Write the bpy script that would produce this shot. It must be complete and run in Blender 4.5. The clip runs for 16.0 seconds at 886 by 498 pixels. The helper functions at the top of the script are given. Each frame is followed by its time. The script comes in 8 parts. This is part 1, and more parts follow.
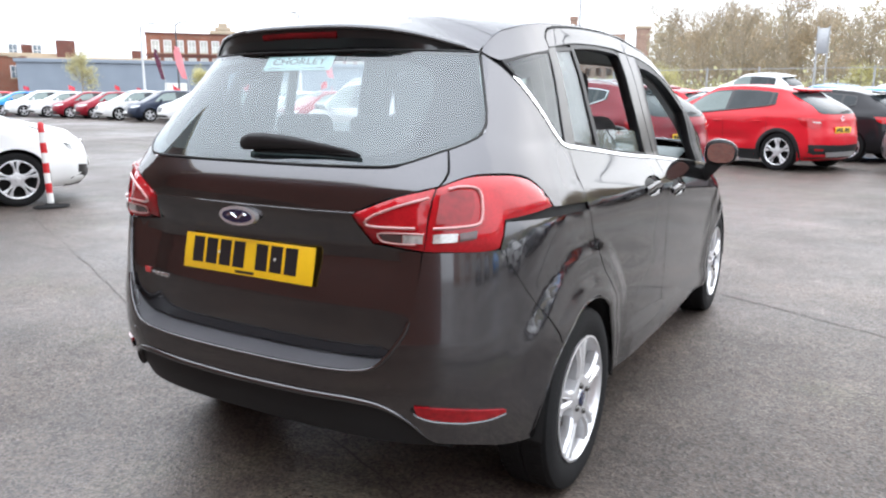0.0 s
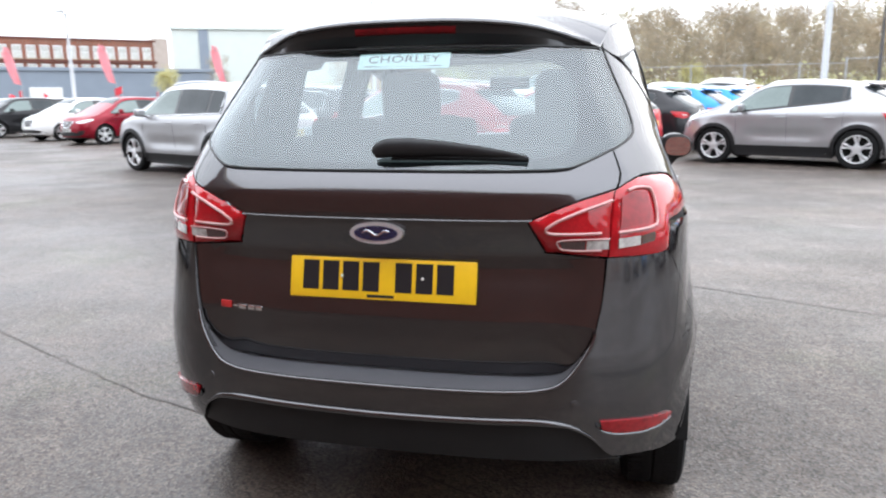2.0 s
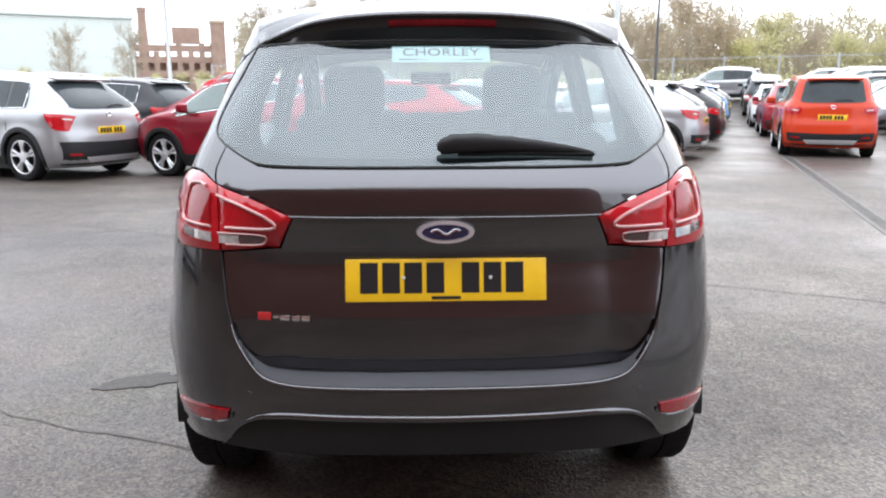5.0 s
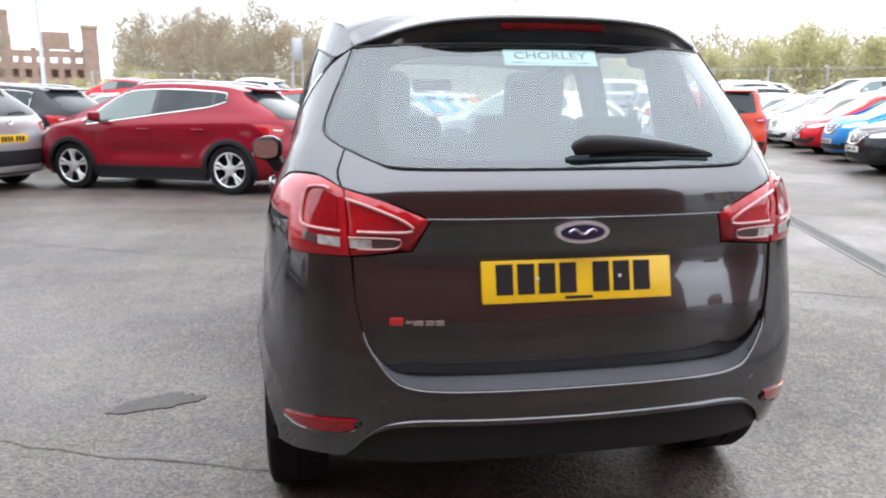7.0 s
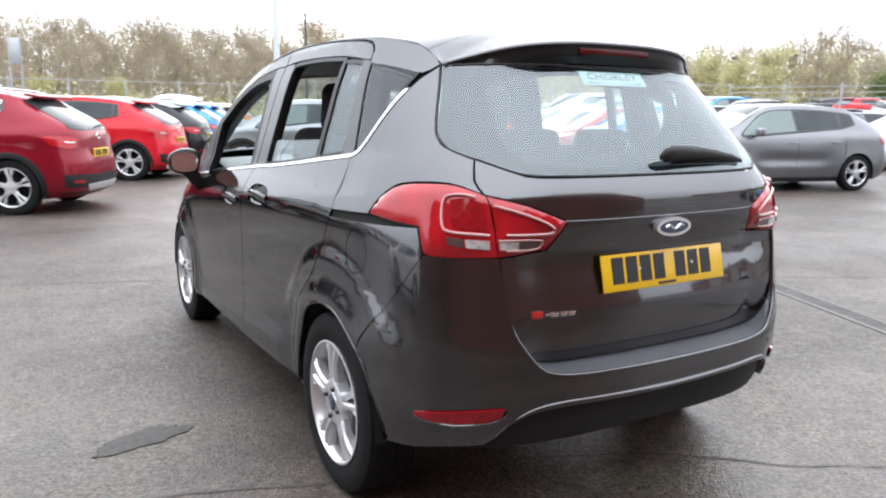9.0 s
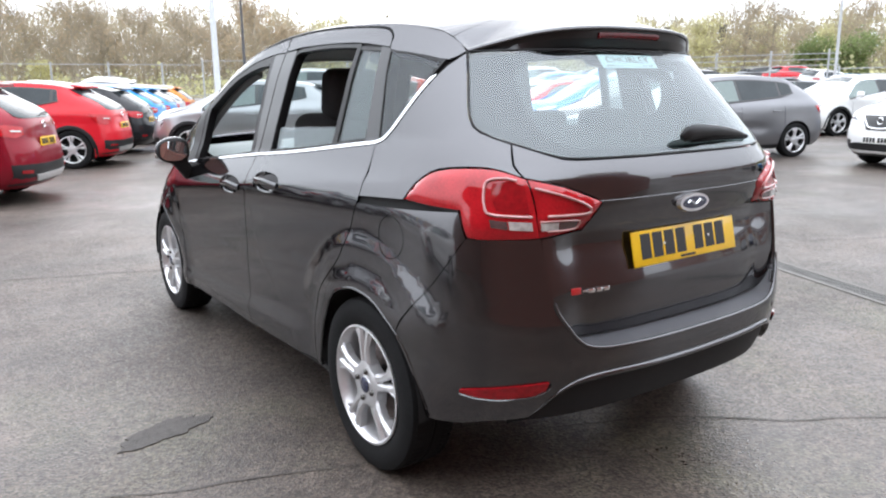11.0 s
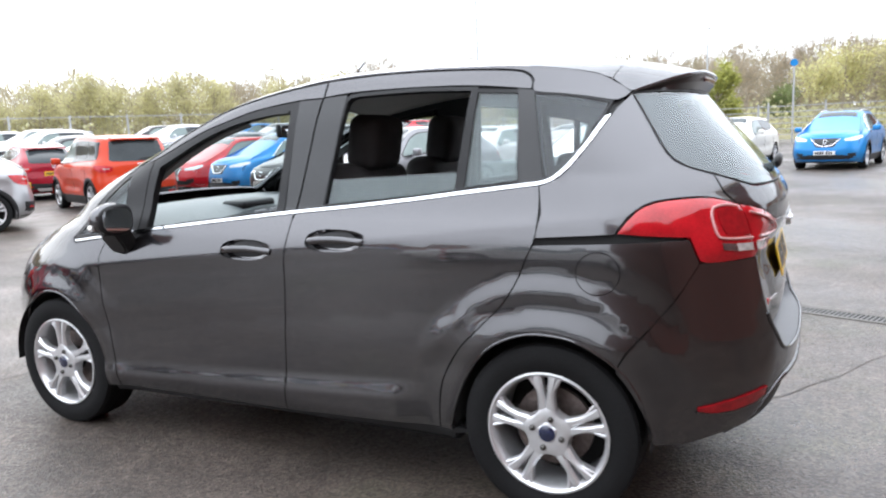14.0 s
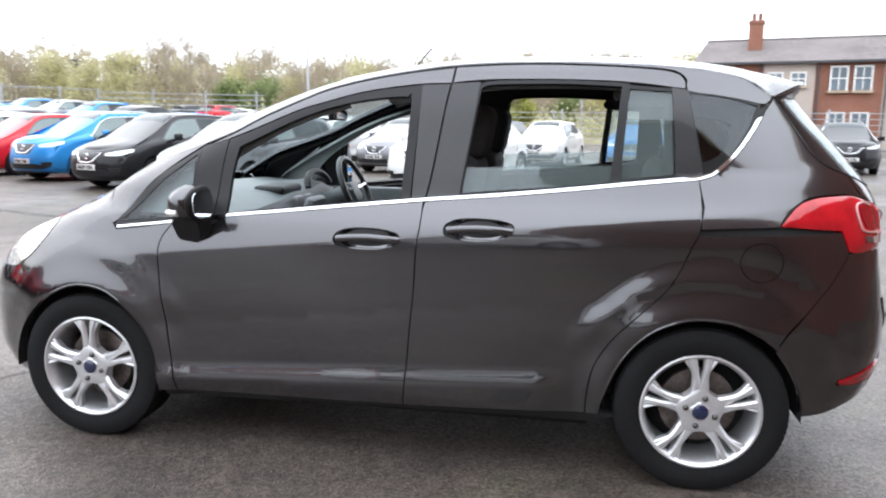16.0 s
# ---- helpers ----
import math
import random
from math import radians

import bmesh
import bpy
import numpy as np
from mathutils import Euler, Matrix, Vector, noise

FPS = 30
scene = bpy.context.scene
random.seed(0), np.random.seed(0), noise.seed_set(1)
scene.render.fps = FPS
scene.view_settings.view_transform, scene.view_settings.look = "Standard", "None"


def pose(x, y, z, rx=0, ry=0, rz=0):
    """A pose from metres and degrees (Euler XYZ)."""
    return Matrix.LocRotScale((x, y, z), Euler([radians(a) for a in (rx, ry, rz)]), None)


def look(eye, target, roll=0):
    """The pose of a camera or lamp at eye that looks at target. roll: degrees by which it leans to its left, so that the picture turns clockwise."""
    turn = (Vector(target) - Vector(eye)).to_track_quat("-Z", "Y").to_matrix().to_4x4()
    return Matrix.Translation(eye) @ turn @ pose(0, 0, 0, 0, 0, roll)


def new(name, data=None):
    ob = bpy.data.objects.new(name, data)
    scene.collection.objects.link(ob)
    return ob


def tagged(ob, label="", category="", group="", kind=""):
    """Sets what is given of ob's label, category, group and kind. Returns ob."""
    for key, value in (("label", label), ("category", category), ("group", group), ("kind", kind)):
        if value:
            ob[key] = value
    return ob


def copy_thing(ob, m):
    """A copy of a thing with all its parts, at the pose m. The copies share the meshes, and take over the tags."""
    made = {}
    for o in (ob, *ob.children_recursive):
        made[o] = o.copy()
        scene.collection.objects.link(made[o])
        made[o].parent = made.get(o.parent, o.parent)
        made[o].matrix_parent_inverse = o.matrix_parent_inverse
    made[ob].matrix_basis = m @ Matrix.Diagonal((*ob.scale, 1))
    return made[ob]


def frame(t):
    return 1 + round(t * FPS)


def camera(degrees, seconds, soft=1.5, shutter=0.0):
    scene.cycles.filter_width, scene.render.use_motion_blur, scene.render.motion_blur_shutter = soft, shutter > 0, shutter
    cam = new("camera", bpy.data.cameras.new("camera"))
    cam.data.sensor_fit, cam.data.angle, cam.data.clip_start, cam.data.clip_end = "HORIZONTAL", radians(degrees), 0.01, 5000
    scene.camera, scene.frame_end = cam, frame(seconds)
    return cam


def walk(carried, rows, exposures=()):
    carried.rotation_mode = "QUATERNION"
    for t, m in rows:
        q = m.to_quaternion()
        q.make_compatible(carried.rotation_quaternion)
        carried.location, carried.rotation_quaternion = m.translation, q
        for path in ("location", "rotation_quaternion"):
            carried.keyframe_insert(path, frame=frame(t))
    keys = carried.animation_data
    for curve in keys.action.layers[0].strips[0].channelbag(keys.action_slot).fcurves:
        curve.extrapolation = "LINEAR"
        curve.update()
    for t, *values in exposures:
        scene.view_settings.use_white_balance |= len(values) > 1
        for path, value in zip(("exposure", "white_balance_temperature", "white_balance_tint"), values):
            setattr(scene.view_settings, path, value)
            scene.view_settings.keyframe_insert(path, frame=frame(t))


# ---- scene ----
cam = camera(62.2, 16.0, soft=2.1, shutter=0.4)
PATH = [
    (0, (1.584, -2.269, 1.312), (0.615, -0.567, 0.905), 0.3),
    (0.5, (1.396, -2.263, 1.299), (0.456, -0.549, 0.877), -0.4),
    (1, (1.096, -2.316, 1.312), (0.345, -0.51, 0.894), -1.1),
    (1.5, (0.879, -2.425, 1.306), (0.254, -0.57, 0.899), -2.0),
    (2, (0.611, -2.498, 1.306), (0.149, -0.594, 0.904), -0.7),
    (2.5, (0.336, -2.497, 1.306), (0.097, -0.556, 0.886), -1.5),
    (3, (0.147, -2.556, 1.3), (0.034, -0.592, 0.939), -1.1),
    (3.5, (0.025, -2.579, 1.309), (-0.03, -0.621, 0.908), -0.3),
    (3.7, (-0.018, -2.557, 1.306), (-0.014, -0.602, 0.888), 0.7),
    (5.8, (-0.109, -2.522, 1.316), (-0.046, -0.566, 0.901), -0.2),
    (6, (-0.149, -2.522, 1.318), (-0.092, -0.564, 0.915), -0.2),
    (6.5, (-0.383, -2.462, 1.295), (-0.202, -0.509, 0.905), 0.1),
    (7, (-0.686, -2.462, 1.287), (-0.332, -0.533, 0.896), 0.2),
    (7.5, (-0.959, -2.47, 1.298), (-0.486, -0.568, 0.897), -0.7),
    (8, (-1.269, -2.354, 1.283), (-0.619, -0.504, 0.886), -1.5),
    (8.5, (-1.52, -2.301, 1.275), (-0.675, -0.524, 0.917), 0.6),
    (9, (-1.725, -2.264, 1.293), (-0.731, -0.566, 0.932), 0.6),
    (9.2, (-1.794, -2.229, 1.284), (-0.761, -0.557, 0.917), 1.0),
    (11.3, (-2.034, -2.136, 1.328), (-0.913, -0.535, 0.904), -0.8),
    (11.5, (-2.07, -2.098, 1.324), (-0.95, -0.495, 0.906), -1.4),
    (12, (-2.226, -1.818, 1.301), (-0.886, -0.379, 0.937), -2.9),
    (12.5, (-2.421, -1.639, 1.325), (-0.894, -0.382, 1.025), -1.7),
    (13, (-2.675, -1.402, 1.358), (-1.072, -0.257, 1.012), -1.9),
    (13.5, (-2.876, -1.069, 1.321), (-1.175, -0.066, 1.0), -3.9),
    (14, (-3.101, -0.776, 1.323), (-1.336, 0.114, 1.02), -2.4),
    (14.5, (-3.275, -0.502, 1.307), (-1.482, 0.333, 1.011), -0.1),
    (15, (-3.327, -0.144, 1.309), (-1.46, 0.502, 0.997), -1.2),
    (15.5, (-3.439, 0.169, 1.299), (-1.529, 0.676, 0.993), 0.6),
    (16, (-3.506, 0.477, 1.33), (-1.565, 0.827, 0.999), 0.6),
]
walk(cam, [(t, look(eye, target, roll)) for t, eye, target, roll in PATH])
# the light: an overcast winter sky, thin cloud, a veiled low sun ahead
world = bpy.data.worlds.new("sky")
scene.world = world
world.use_nodes = True
wn, wl = world.node_tree.nodes, world.node_tree.links
SUN_ELEVATION, SUN_BEARING = 26.0, 28.0
sky = wn.new("ShaderNodeTexSky")
sky.sky_type, sky.sun_disc = "NISHITA", False
sky.sun_elevation, sky.sun_rotation = radians(SUN_ELEVATION), radians(SUN_BEARING)
sky.air_density, sky.dust_density, sky.ozone_density = 1.0, 3.0, 1.0
pale = wn.new("ShaderNodeHueSaturation")
pale.inputs["Saturation"].default_value = 0.22
wl.new(sky.outputs[0], pale.inputs["Color"])
cloud = wn.new("ShaderNodeMix")
cloud.data_type = "RGBA"
cloud.inputs[0].default_value = 0.8
cloud.inputs[7].default_value = (22.8, 24.2, 26.6, 1)
wl.new(pale.outputs[0], cloud.inputs[6])
# an overcast sky is brightest overhead
way_up, height_, veil_ = wn.new("ShaderNodeTexCoord"), wn.new("ShaderNodeSeparateXYZ"), wn.new("ShaderNodeMapRange")
veil_.inputs["To Min"].default_value, veil_.inputs["To Max"].default_value = 0.52, 1.15
overcast = wn.new("ShaderNodeVectorMath")
overcast.operation = "SCALE"
wl.new(way_up.outputs["Generated"], height_.inputs[0]), wl.new(height_.outputs["Z"], veil_.inputs["Value"])
wl.new(cloud.outputs[2], overcast.inputs[0]), wl.new(veil_.outputs[0], overcast.inputs["Scale"])
wl.new(overcast.outputs[0], wn["Background"].inputs["Color"])
wn["Background"].inputs["Strength"].default_value = 0.11
sun = new("sun", bpy.data.lights.new("sun", "SUN"))
sun.data.energy, sun.data.angle, sun.data.color = 0.4, radians(75), (1.0, 0.95, 0.88)
_e, _b = radians(SUN_ELEVATION), radians(SUN_BEARING)
sun.matrix_world = look((math.sin(_b) * math.cos(_e) * 60, math.cos(_b) * math.cos(_e) * 60, math.sin(_e) * 60), (0, 0, 0))
EXPOSURE = 0.7
scene.view_settings.exposure = EXPOSURE


# ---- materials ----
def material(name, rgb, rough=0.5, metal=0.0, coat=0.0, vary=0.0, scale=8.0, bump=0.0, fine=60.0, spec=0.5, per_object=0.0, emit=None, strength=0.0):
    m = bpy.data.materials.new(name)
    m.use_nodes = True
    n, l = m.node_tree.nodes, m.node_tree.links
    b = n["Principled BSDF"]
    b.inputs["Base Color"].default_value = (*rgb, 1)
    b.inputs["Roughness"].default_value, b.inputs["Metallic"].default_value = rough, metal
    b.inputs["Coat Weight"].default_value, b.inputs["Coat Roughness"].default_value = coat, 0.03
    b.inputs["Specular IOR Level"].default_value = spec
    if emit:
        b.inputs["Emission Color"].default_value, b.inputs["Emission Strength"].default_value = (*emit, 1), strength
    if vary or bump or per_object:
        at = n.new("ShaderNodeTexCoord")
        big, small = n.new("ShaderNodeTexNoise"), n.new("ShaderNodeTexNoise")
        big.inputs["Scale"].default_value, small.inputs["Scale"].default_value = scale, fine
        big.inputs["Detail"].default_value = small.inputs["Detail"].default_value = 4
        l.new(at.outputs["Object"], big.inputs["Vector"]), l.new(at.outputs["Object"], small.inputs["Vector"])
        add = n.new("ShaderNodeMath")
        add.operation = "ADD"
        l.new(big.outputs["Fac"], add.inputs[0]), l.new(small.outputs["Fac"], add.inputs[1])
        span = n.new("ShaderNodeMapRange")
        span.inputs["From Min"].default_value, span.inputs["From Max"].default_value = 0.6, 1.4
        span.inputs["To Min"].default_value, span.inputs["To Max"].default_value = 1 - vary, 1 + vary
        l.new(add.outputs[0], span.inputs["Value"])
        tint = n.new("ShaderNodeVectorMath")
        tint.operation = "SCALE"
        tint.inputs[0].default_value = rgb
        l.new(span.outputs[0], tint.inputs["Scale"])
        out = tint.outputs[0]
        if per_object:
            info, each = n.new("ShaderNodeObjectInfo"), n.new("ShaderNodeMapRange")
            each.inputs["To Min"].default_value, each.inputs["To Max"].default_value = 1 - per_object, 1 + per_object
            l.new(info.outputs["Random"], each.inputs["Value"])
            own = n.new("ShaderNodeVectorMath")
            own.operation = "SCALE"
            l.new(out, own.inputs[0]), l.new(each.outputs[0], own.inputs["Scale"])
            out = own.outputs[0]
        l.new(out, b.inputs["Base Color"])
        if bump:
            bm_ = n.new("ShaderNodeBump")
            bm_.inputs["Strength"].default_value, bm_.inputs["Distance"].default_value = bump, 0.01
            l.new(small.outputs["Fac"], bm_.inputs["Height"]), l.new(bm_.outputs[0], b.inputs["Normal"])
    return m


def paint(name, rgb, metal=0.0, rough=0.3, coat=0.5):
    """Car paint under clear coat, with a film of road dust that dulls it unevenly."""
    m = material(name, rgb, rough, metal, coat, vary=0.06, scale=3.0, fine=900.0, spec=0.1)
    n, l = m.node_tree.nodes, m.node_tree.links
    at, film = n.new("ShaderNodeTexCoord"), n.new("ShaderNodeTexNoise")
    film.inputs["Scale"].default_value, film.inputs["Detail"].default_value = 2.5, 6
    span = n.new("ShaderNodeMapRange")
    span.inputs["From Min"].default_value, span.inputs["From Max"].default_value = 0.35, 0.75
    span.inputs["To Min"].default_value, span.inputs["To Max"].default_value = 0.02, 0.09
    l.new(at.outputs["Object"], film.inputs["Vector"]), l.new(film.outputs["Fac"], span.inputs["Value"])
    l.new(span.outputs[0], n["Principled BSDF"].inputs["Coat Roughness"])
    return m


def glass(name, rgb=(0.8, 0.88, 0.88), mirror=0.06, clear=0.85):
    """A thin pane: it lets most light straight through and mirrors some at its face."""
    m = bpy.data.materials.new(name)
    m.use_nodes = True
    n, l = m.node_tree.nodes, m.node_tree.links
    n.remove(n["Principled BSDF"])
    through_, gloss, mix, fres = n.new("ShaderNodeBsdfTransparent"), n.new("ShaderNodeBsdfGlossy"), n.new("ShaderNodeMixShader"), n.new("ShaderNodeLayerWeight")
    through_.inputs["Color"].default_value = (*[c * clear for c in rgb], 1)
    gloss.inputs["Roughness"].default_value = 0.01
    gloss.inputs["Color"].default_value = (0.95, 0.98, 1.0, 1)
    fres.inputs["Blend"].default_value = 0.5
    steep, gain = n.new("ShaderNodeMath"), n.new("ShaderNodeMath")
    steep.operation, gain.operation = "POWER", "MULTIPLY_ADD"
    steep.inputs[1].default_value = 5.0
    gain.inputs[1].default_value, gain.inputs[2].default_value = 0.8, mirror
    gain.use_clamp = True
    l.new(fres.outputs["Facing"], steep.inputs[0]), l.new(steep.outputs[0], gain.inputs[0]), l.new(gain.outputs[0], mix.inputs[0])
    l.new(through_.outputs[0], mix.inputs[1]), l.new(gloss.outputs[0], mix.inputs[2])
    l.new(mix.outputs[0], n["Material Output"].inputs["Surface"])
    return m


GREY_PAINT = paint("magnetic_grey_paint", (0.0605, 0.058, 0.0625), 0.95, 0.24, 1.0)
GREY_PAINT.node_tree.nodes["Principled BSDF"].inputs["Coat IOR"].default_value = 1.8
GREY_PAINT.node_tree.nodes["Principled BSDF"].inputs["Specular Tint"].default_value = (0.25, 0.25, 0.26, 1)
TRIM_BLACK = material("black_plastic_trim", (0.014, 0.014, 0.015), 0.45, spec=0.35, vary=0.25, scale=6, bump=0.06, fine=500)
LEDGE = material("grained_grey_plastic", (0.085, 0.085, 0.092), 0.42, vary=0.15, scale=6, bump=0.05, fine=500)
VALANCE = material("matt_black_valance", (0.018, 0.018, 0.019), 0.6, vary=0.25, scale=6, bump=0.08, fine=500, spec=0.25)
GLOSS_BLACK = material("gloss_black_trim", (0.012, 0.012, 0.013), 0.3, coat=0.25, vary=0.2)
GAP_BLACK = material("shut_line_black", (0.006, 0.006, 0.006), 0.9)
RUBBER = material("tyre_rubber", (0.011, 0.011, 0.0115), 0.75, spec=0.16, vary=0.3, scale=5, bump=0.15, fine=120)
ALLOY = material("silver_alloy", (0.68, 0.68, 0.69), 0.3, 0.65, 0.5, vary=0.08, scale=20)
CHROME = material("chrome", (0.86, 0.87, 0.88), 0.08, 1.0)
MIRROR = material("mirror_glass", (0.75, 0.78, 0.8), 0.02, 1.0)
BRAKE = material("brake_steel", (0.16, 0.13, 0.12), 0.5, 0.8, vary=0.3, scale=30)
TINT = material("tinted_glass", (0.012, 0.014, 0.015), 0.03, spec=0.15)
CLEAR = glass("clear_glass")
REAR_CLEAR = glass("rear_screen_glass", (0.82, 0.92, 0.92), 0.105, 0.92)


def film(name, rgb, weight):
    """The misted inner face of a pane: it scatters a little of the light that comes through."""
    m = bpy.data.materials.new(name)
    m.use_nodes = True
    n, l = m.node_tree.nodes, m.node_tree.links
    n.remove(n["Principled BSDF"])
    through_, veil, both, mix = n.new("ShaderNodeBsdfTransparent"), n.new("ShaderNodeBsdfDiffuse"), n.new("ShaderNodeMixShader"), n.new("ShaderNodeMixShader")
    lit = n.new("ShaderNodeBsdfTranslucent")
    veil.inputs["Color"].default_value = lit.inputs["Color"].default_value = (*rgb, 1)
    both.inputs[0].default_value, mix.inputs[0].default_value = 0.5, weight
    l.new(veil.outputs[0], both.inputs[1]), l.new(lit.outputs[0], both.inputs[2])
    l.new(through_.outputs[0], mix.inputs[1]), l.new(both.outputs[0], mix.inputs[2]), l.new(mix.outputs[0], n["Material Output"].inputs["Surface"])
    return m


SIDE_FILM = film("faint_mist_on_glass", (0.74, 0.86, 0.86), 0.27)
# pale veil of mist, weighted to brighten the clear part of the rear screen
SCREEN_FILM = film("misted_inner_face", (0.74, 0.87, 0.88), 0.16)
LAMP_RED = material("red_lamp_lens", (0.42, 0.008, 0.014), 0.12, coat=1.0, vary=0.3, scale=14, fine=160, spec=0.1)
LAMP_DEEP = material("deep_red_lens", (0.27, 0.005, 0.009), 0.12, coat=1.0, vary=0.25, scale=30, spec=0.1)
LAMP_LINE = material("pale_lamp_guide", (0.62, 0.3, 0.29), 0.25, coat=0.8, vary=0.1)
LAMP_CLEAR = material("clear_lamp_lens", (0.62, 0.6, 0.58), 0.1, 0.35, 1.0, vary=0.3, scale=60)
LAMP_SMOKE = material("smoked_lamp_lens", (0.1, 0.06, 0.06), 0.08, 0.2, 1.0, vary=0.3, scale=40)
PLATE_YELLOW = material("yellow_plate", (0.83, 0.50, 0.012), 0.35, vary=0.05, scale=10, coat=0.3)
PLATE_WHITE = material("white_plate", (0.75, 0.75, 0.72), 0.35, vary=0.05, coat=0.3)
INK = material("black_ink", (0.012, 0.012, 0.014), 0.4)
BADGE_BLUE = material("blue_enamel", (0.008, 0.014, 0.05), 0.15, coat=1.0)
BADGE_RED = material("red_enamel", (0.45, 0.02, 0.02), 0.2, coat=1.0)
SEAT = material("dark_seat_cloth", (0.034, 0.032, 0.033), 0.9, vary=0.35, scale=12, bump=0.2, fine=400)
DASH = material("dark_dashboard", (0.1, 0.112, 0.115), 0.4, vary=0.15, bump=0.1, fine=300)
LINER = material("pale_headlining", (0.42, 0.41, 0.39), 0.9, vary=0.08)
SILVER_TRIM = material("satin_silver_trim", (0.22, 0.22, 0.23), 0.5, 0.4, vary=0.1)
LAMP_DARK = material("dark_red_lens", (0.1, 0.004, 0.006), 0.2, coat=0.4, vary=0.25, scale=30, spec=0.1)
PILLAR_TRIM = material("dark_grey_lining", (0.022, 0.02, 0.02), 0.8, vary=0.15, scale=8)
PILLAR_PALE = material("pale_grey_lining", (0.26, 0.28, 0.28), 0.8, vary=0.1, scale=8)
STICKER = material("pale_sticker", (0.5, 0.68, 0.68), 0.5, vary=0.05)
# ---- shape of a car body ----
def smooth(xs, ys):
    """A smooth curve through the points (xs, ys), level outside them and without overshoot."""
    xs, ys = np.asarray(xs, float), np.asarray(ys, float)
    h, d = np.diff(xs), np.diff(ys) / np.diff(xs)
    m = np.zeros(len(xs))
    m[0], m[-1] = d[0], d[-1]
    for i in range(1, len(xs) - 1):
        if d[i - 1] * d[i] > 0:
            a, b = 2 * h[i] + h[i - 1], h[i] + 2 * h[i - 1]
            m[i] = (a + b) / (a / d[i - 1] + b / d[i])

    def at(x):
        x = np.clip(np.asarray(x, float), xs[0], xs[-1])
        i = np.clip(np.searchsorted(xs, x) - 1, 0, len(xs) - 2)
        t = (x - xs[i]) / h[i]
        return ((1 + 2 * t) * (1 - t) ** 2 * ys[i] + t * (1 - t) ** 2 * h[i] * m[i] + t * t * (3 - 2 * t) * ys[i + 1] + t * t * (t - 1) * h[i] * m[i + 1])
    return at


class Shell:
    """Half width, rear and front of a car by height; y runs forward from the rear axle, z up from the ground."""

    def __init__(self, width, rear, front, corner=(0.62, 3.0, 2.9), nose=(1.1, 2.6, 2.4), taper=0.02, flare=0.0, axles=(0.0, 2.471), wheel=0.31):
        self.w, self.r, self.f = smooth(*zip(*width)), smooth(*zip(*rear)), smooth(*zip(*front))
        self.tab, self.crease, self.fold, self.screen_nose, self.haunch = None, None, None, None, 0.0
        self.corner, self.nose, self.taper, self.flare, self.axles, self.wheel = corner, nose, taper, flare, axles, wheel

    def side(self, y, z):
        """The half width at a place of the flank."""
        y, z = np.asarray(y, float), np.asarray(z, float)
        lr, mr, nr = self.corner
        lf, mf, nf = self.nose
        if self.screen_nose is not None:
            t = np.clip((z - 0.86) / 0.26, 0, 1)
            lf = lf + (self.screen_nose - lf) * t * t * (3 - 2 * t)
        a = np.clip((y - self.r(z)) / lr, 0, 1)
        b = np.clip((self.f(z) - y) / lf, 0, 1)
        x = self.w(z) * (1 - (1 - a) ** nr) ** (1 / mr) * (1 - (1 - b) ** nf) ** (1 / mf)
        mid = sum(self.axles) / 2
        x = x * (1 - self.taper * np.clip((mid - y) / mid, 0, 1) ** 2)
        for c in self.axles:
            q = np.sqrt((y - c) ** 2 + (z - self.wheel) ** 2)
            x = x + self.flare * np.exp(-((q - self.wheel * 1.14) / 0.07) ** 2) * (z < 0.95)
        return x + self.ridge(y, z) + self.shoulder(y, z)

    def shoulder(self, y, z):
        """The haunch over each wheel arch: the skin steps out below an arc round the axle."""
        out = 0.0
        for c, k in zip(self.axles, (1.0, 0.55)):
            q = np.sqrt((y - c) ** 2 + (z - self.wheel) ** 2)
            t = np.clip((0.565 - q) / 0.085, 0, 1)
            fade = np.clip((z - 0.5) / 0.14, 0, 1)
            out = out + self.haunch * k * t * t * (3 - 2 * t) * fade * fade * (3 - 2 * fade)
        return out

    def ridge(self, y, z):
        """The sharp crease through the door handles and the soft step over the sill."""
        if self.fold is not None:
            z0, slope, y0, y1 = self.fold
            c = z - (z0 - slope * y)
            ends = np.clip((y - y0) / 0.3, 0, 1) * np.clip((y1 - y) / 0.4, 0, 1)
            mid = np.clip((y - 0.5) / 0.3, 0, 1) * np.clip((self.axles[1] - 0.5 - y) / 0.3, 0, 1)
            return ends * 0.024 * np.clip(1 - np.abs(c) / np.where(c > 0, 0.1, 0.2), 0, 1) - mid * 0.034 * np.exp(-((z - 0.56) / 0.11) ** 2)
        if self.crease is None:
            return 0.0
        ends = np.clip((y + 0.42) / 0.25, 0, 1) * np.clip((2.5 - y) / 0.3, 0, 1)
        c = z - (self.crease[0] + (1.755 - y) * self.crease[1])
        s = z - (0.372 + (2.07 - y) * 0.05)
        step = np.clip(-s / 0.095, 0, 1)
        return ends * (0.024 * np.clip(1 - (np.sqrt(c * c + 6e-5) - 0.0077) / np.where(c > 0, 0.13, 0.28), 0, 1) - 0.009 + 0.019 * step * step * (3 - 2 * step) * np.clip((z - 0.2) / 0.1, 0, 1) * np.clip((y - 0.45) / 0.15, 0, 1))

    def back(self, x, z):
        """The y of the tail at a place seen from behind."""
        x, z = np.asarray(x, float), np.asarray(z, float)
        lr, mr, nr = self.corner
        q = np.clip(np.abs(x) / (self.w(z) * (1 - self.taper)), 0, 1)
        return self.r(z) + lr * (1 - np.clip(1 - q ** mr, 0, 1) ** (1 / nr))

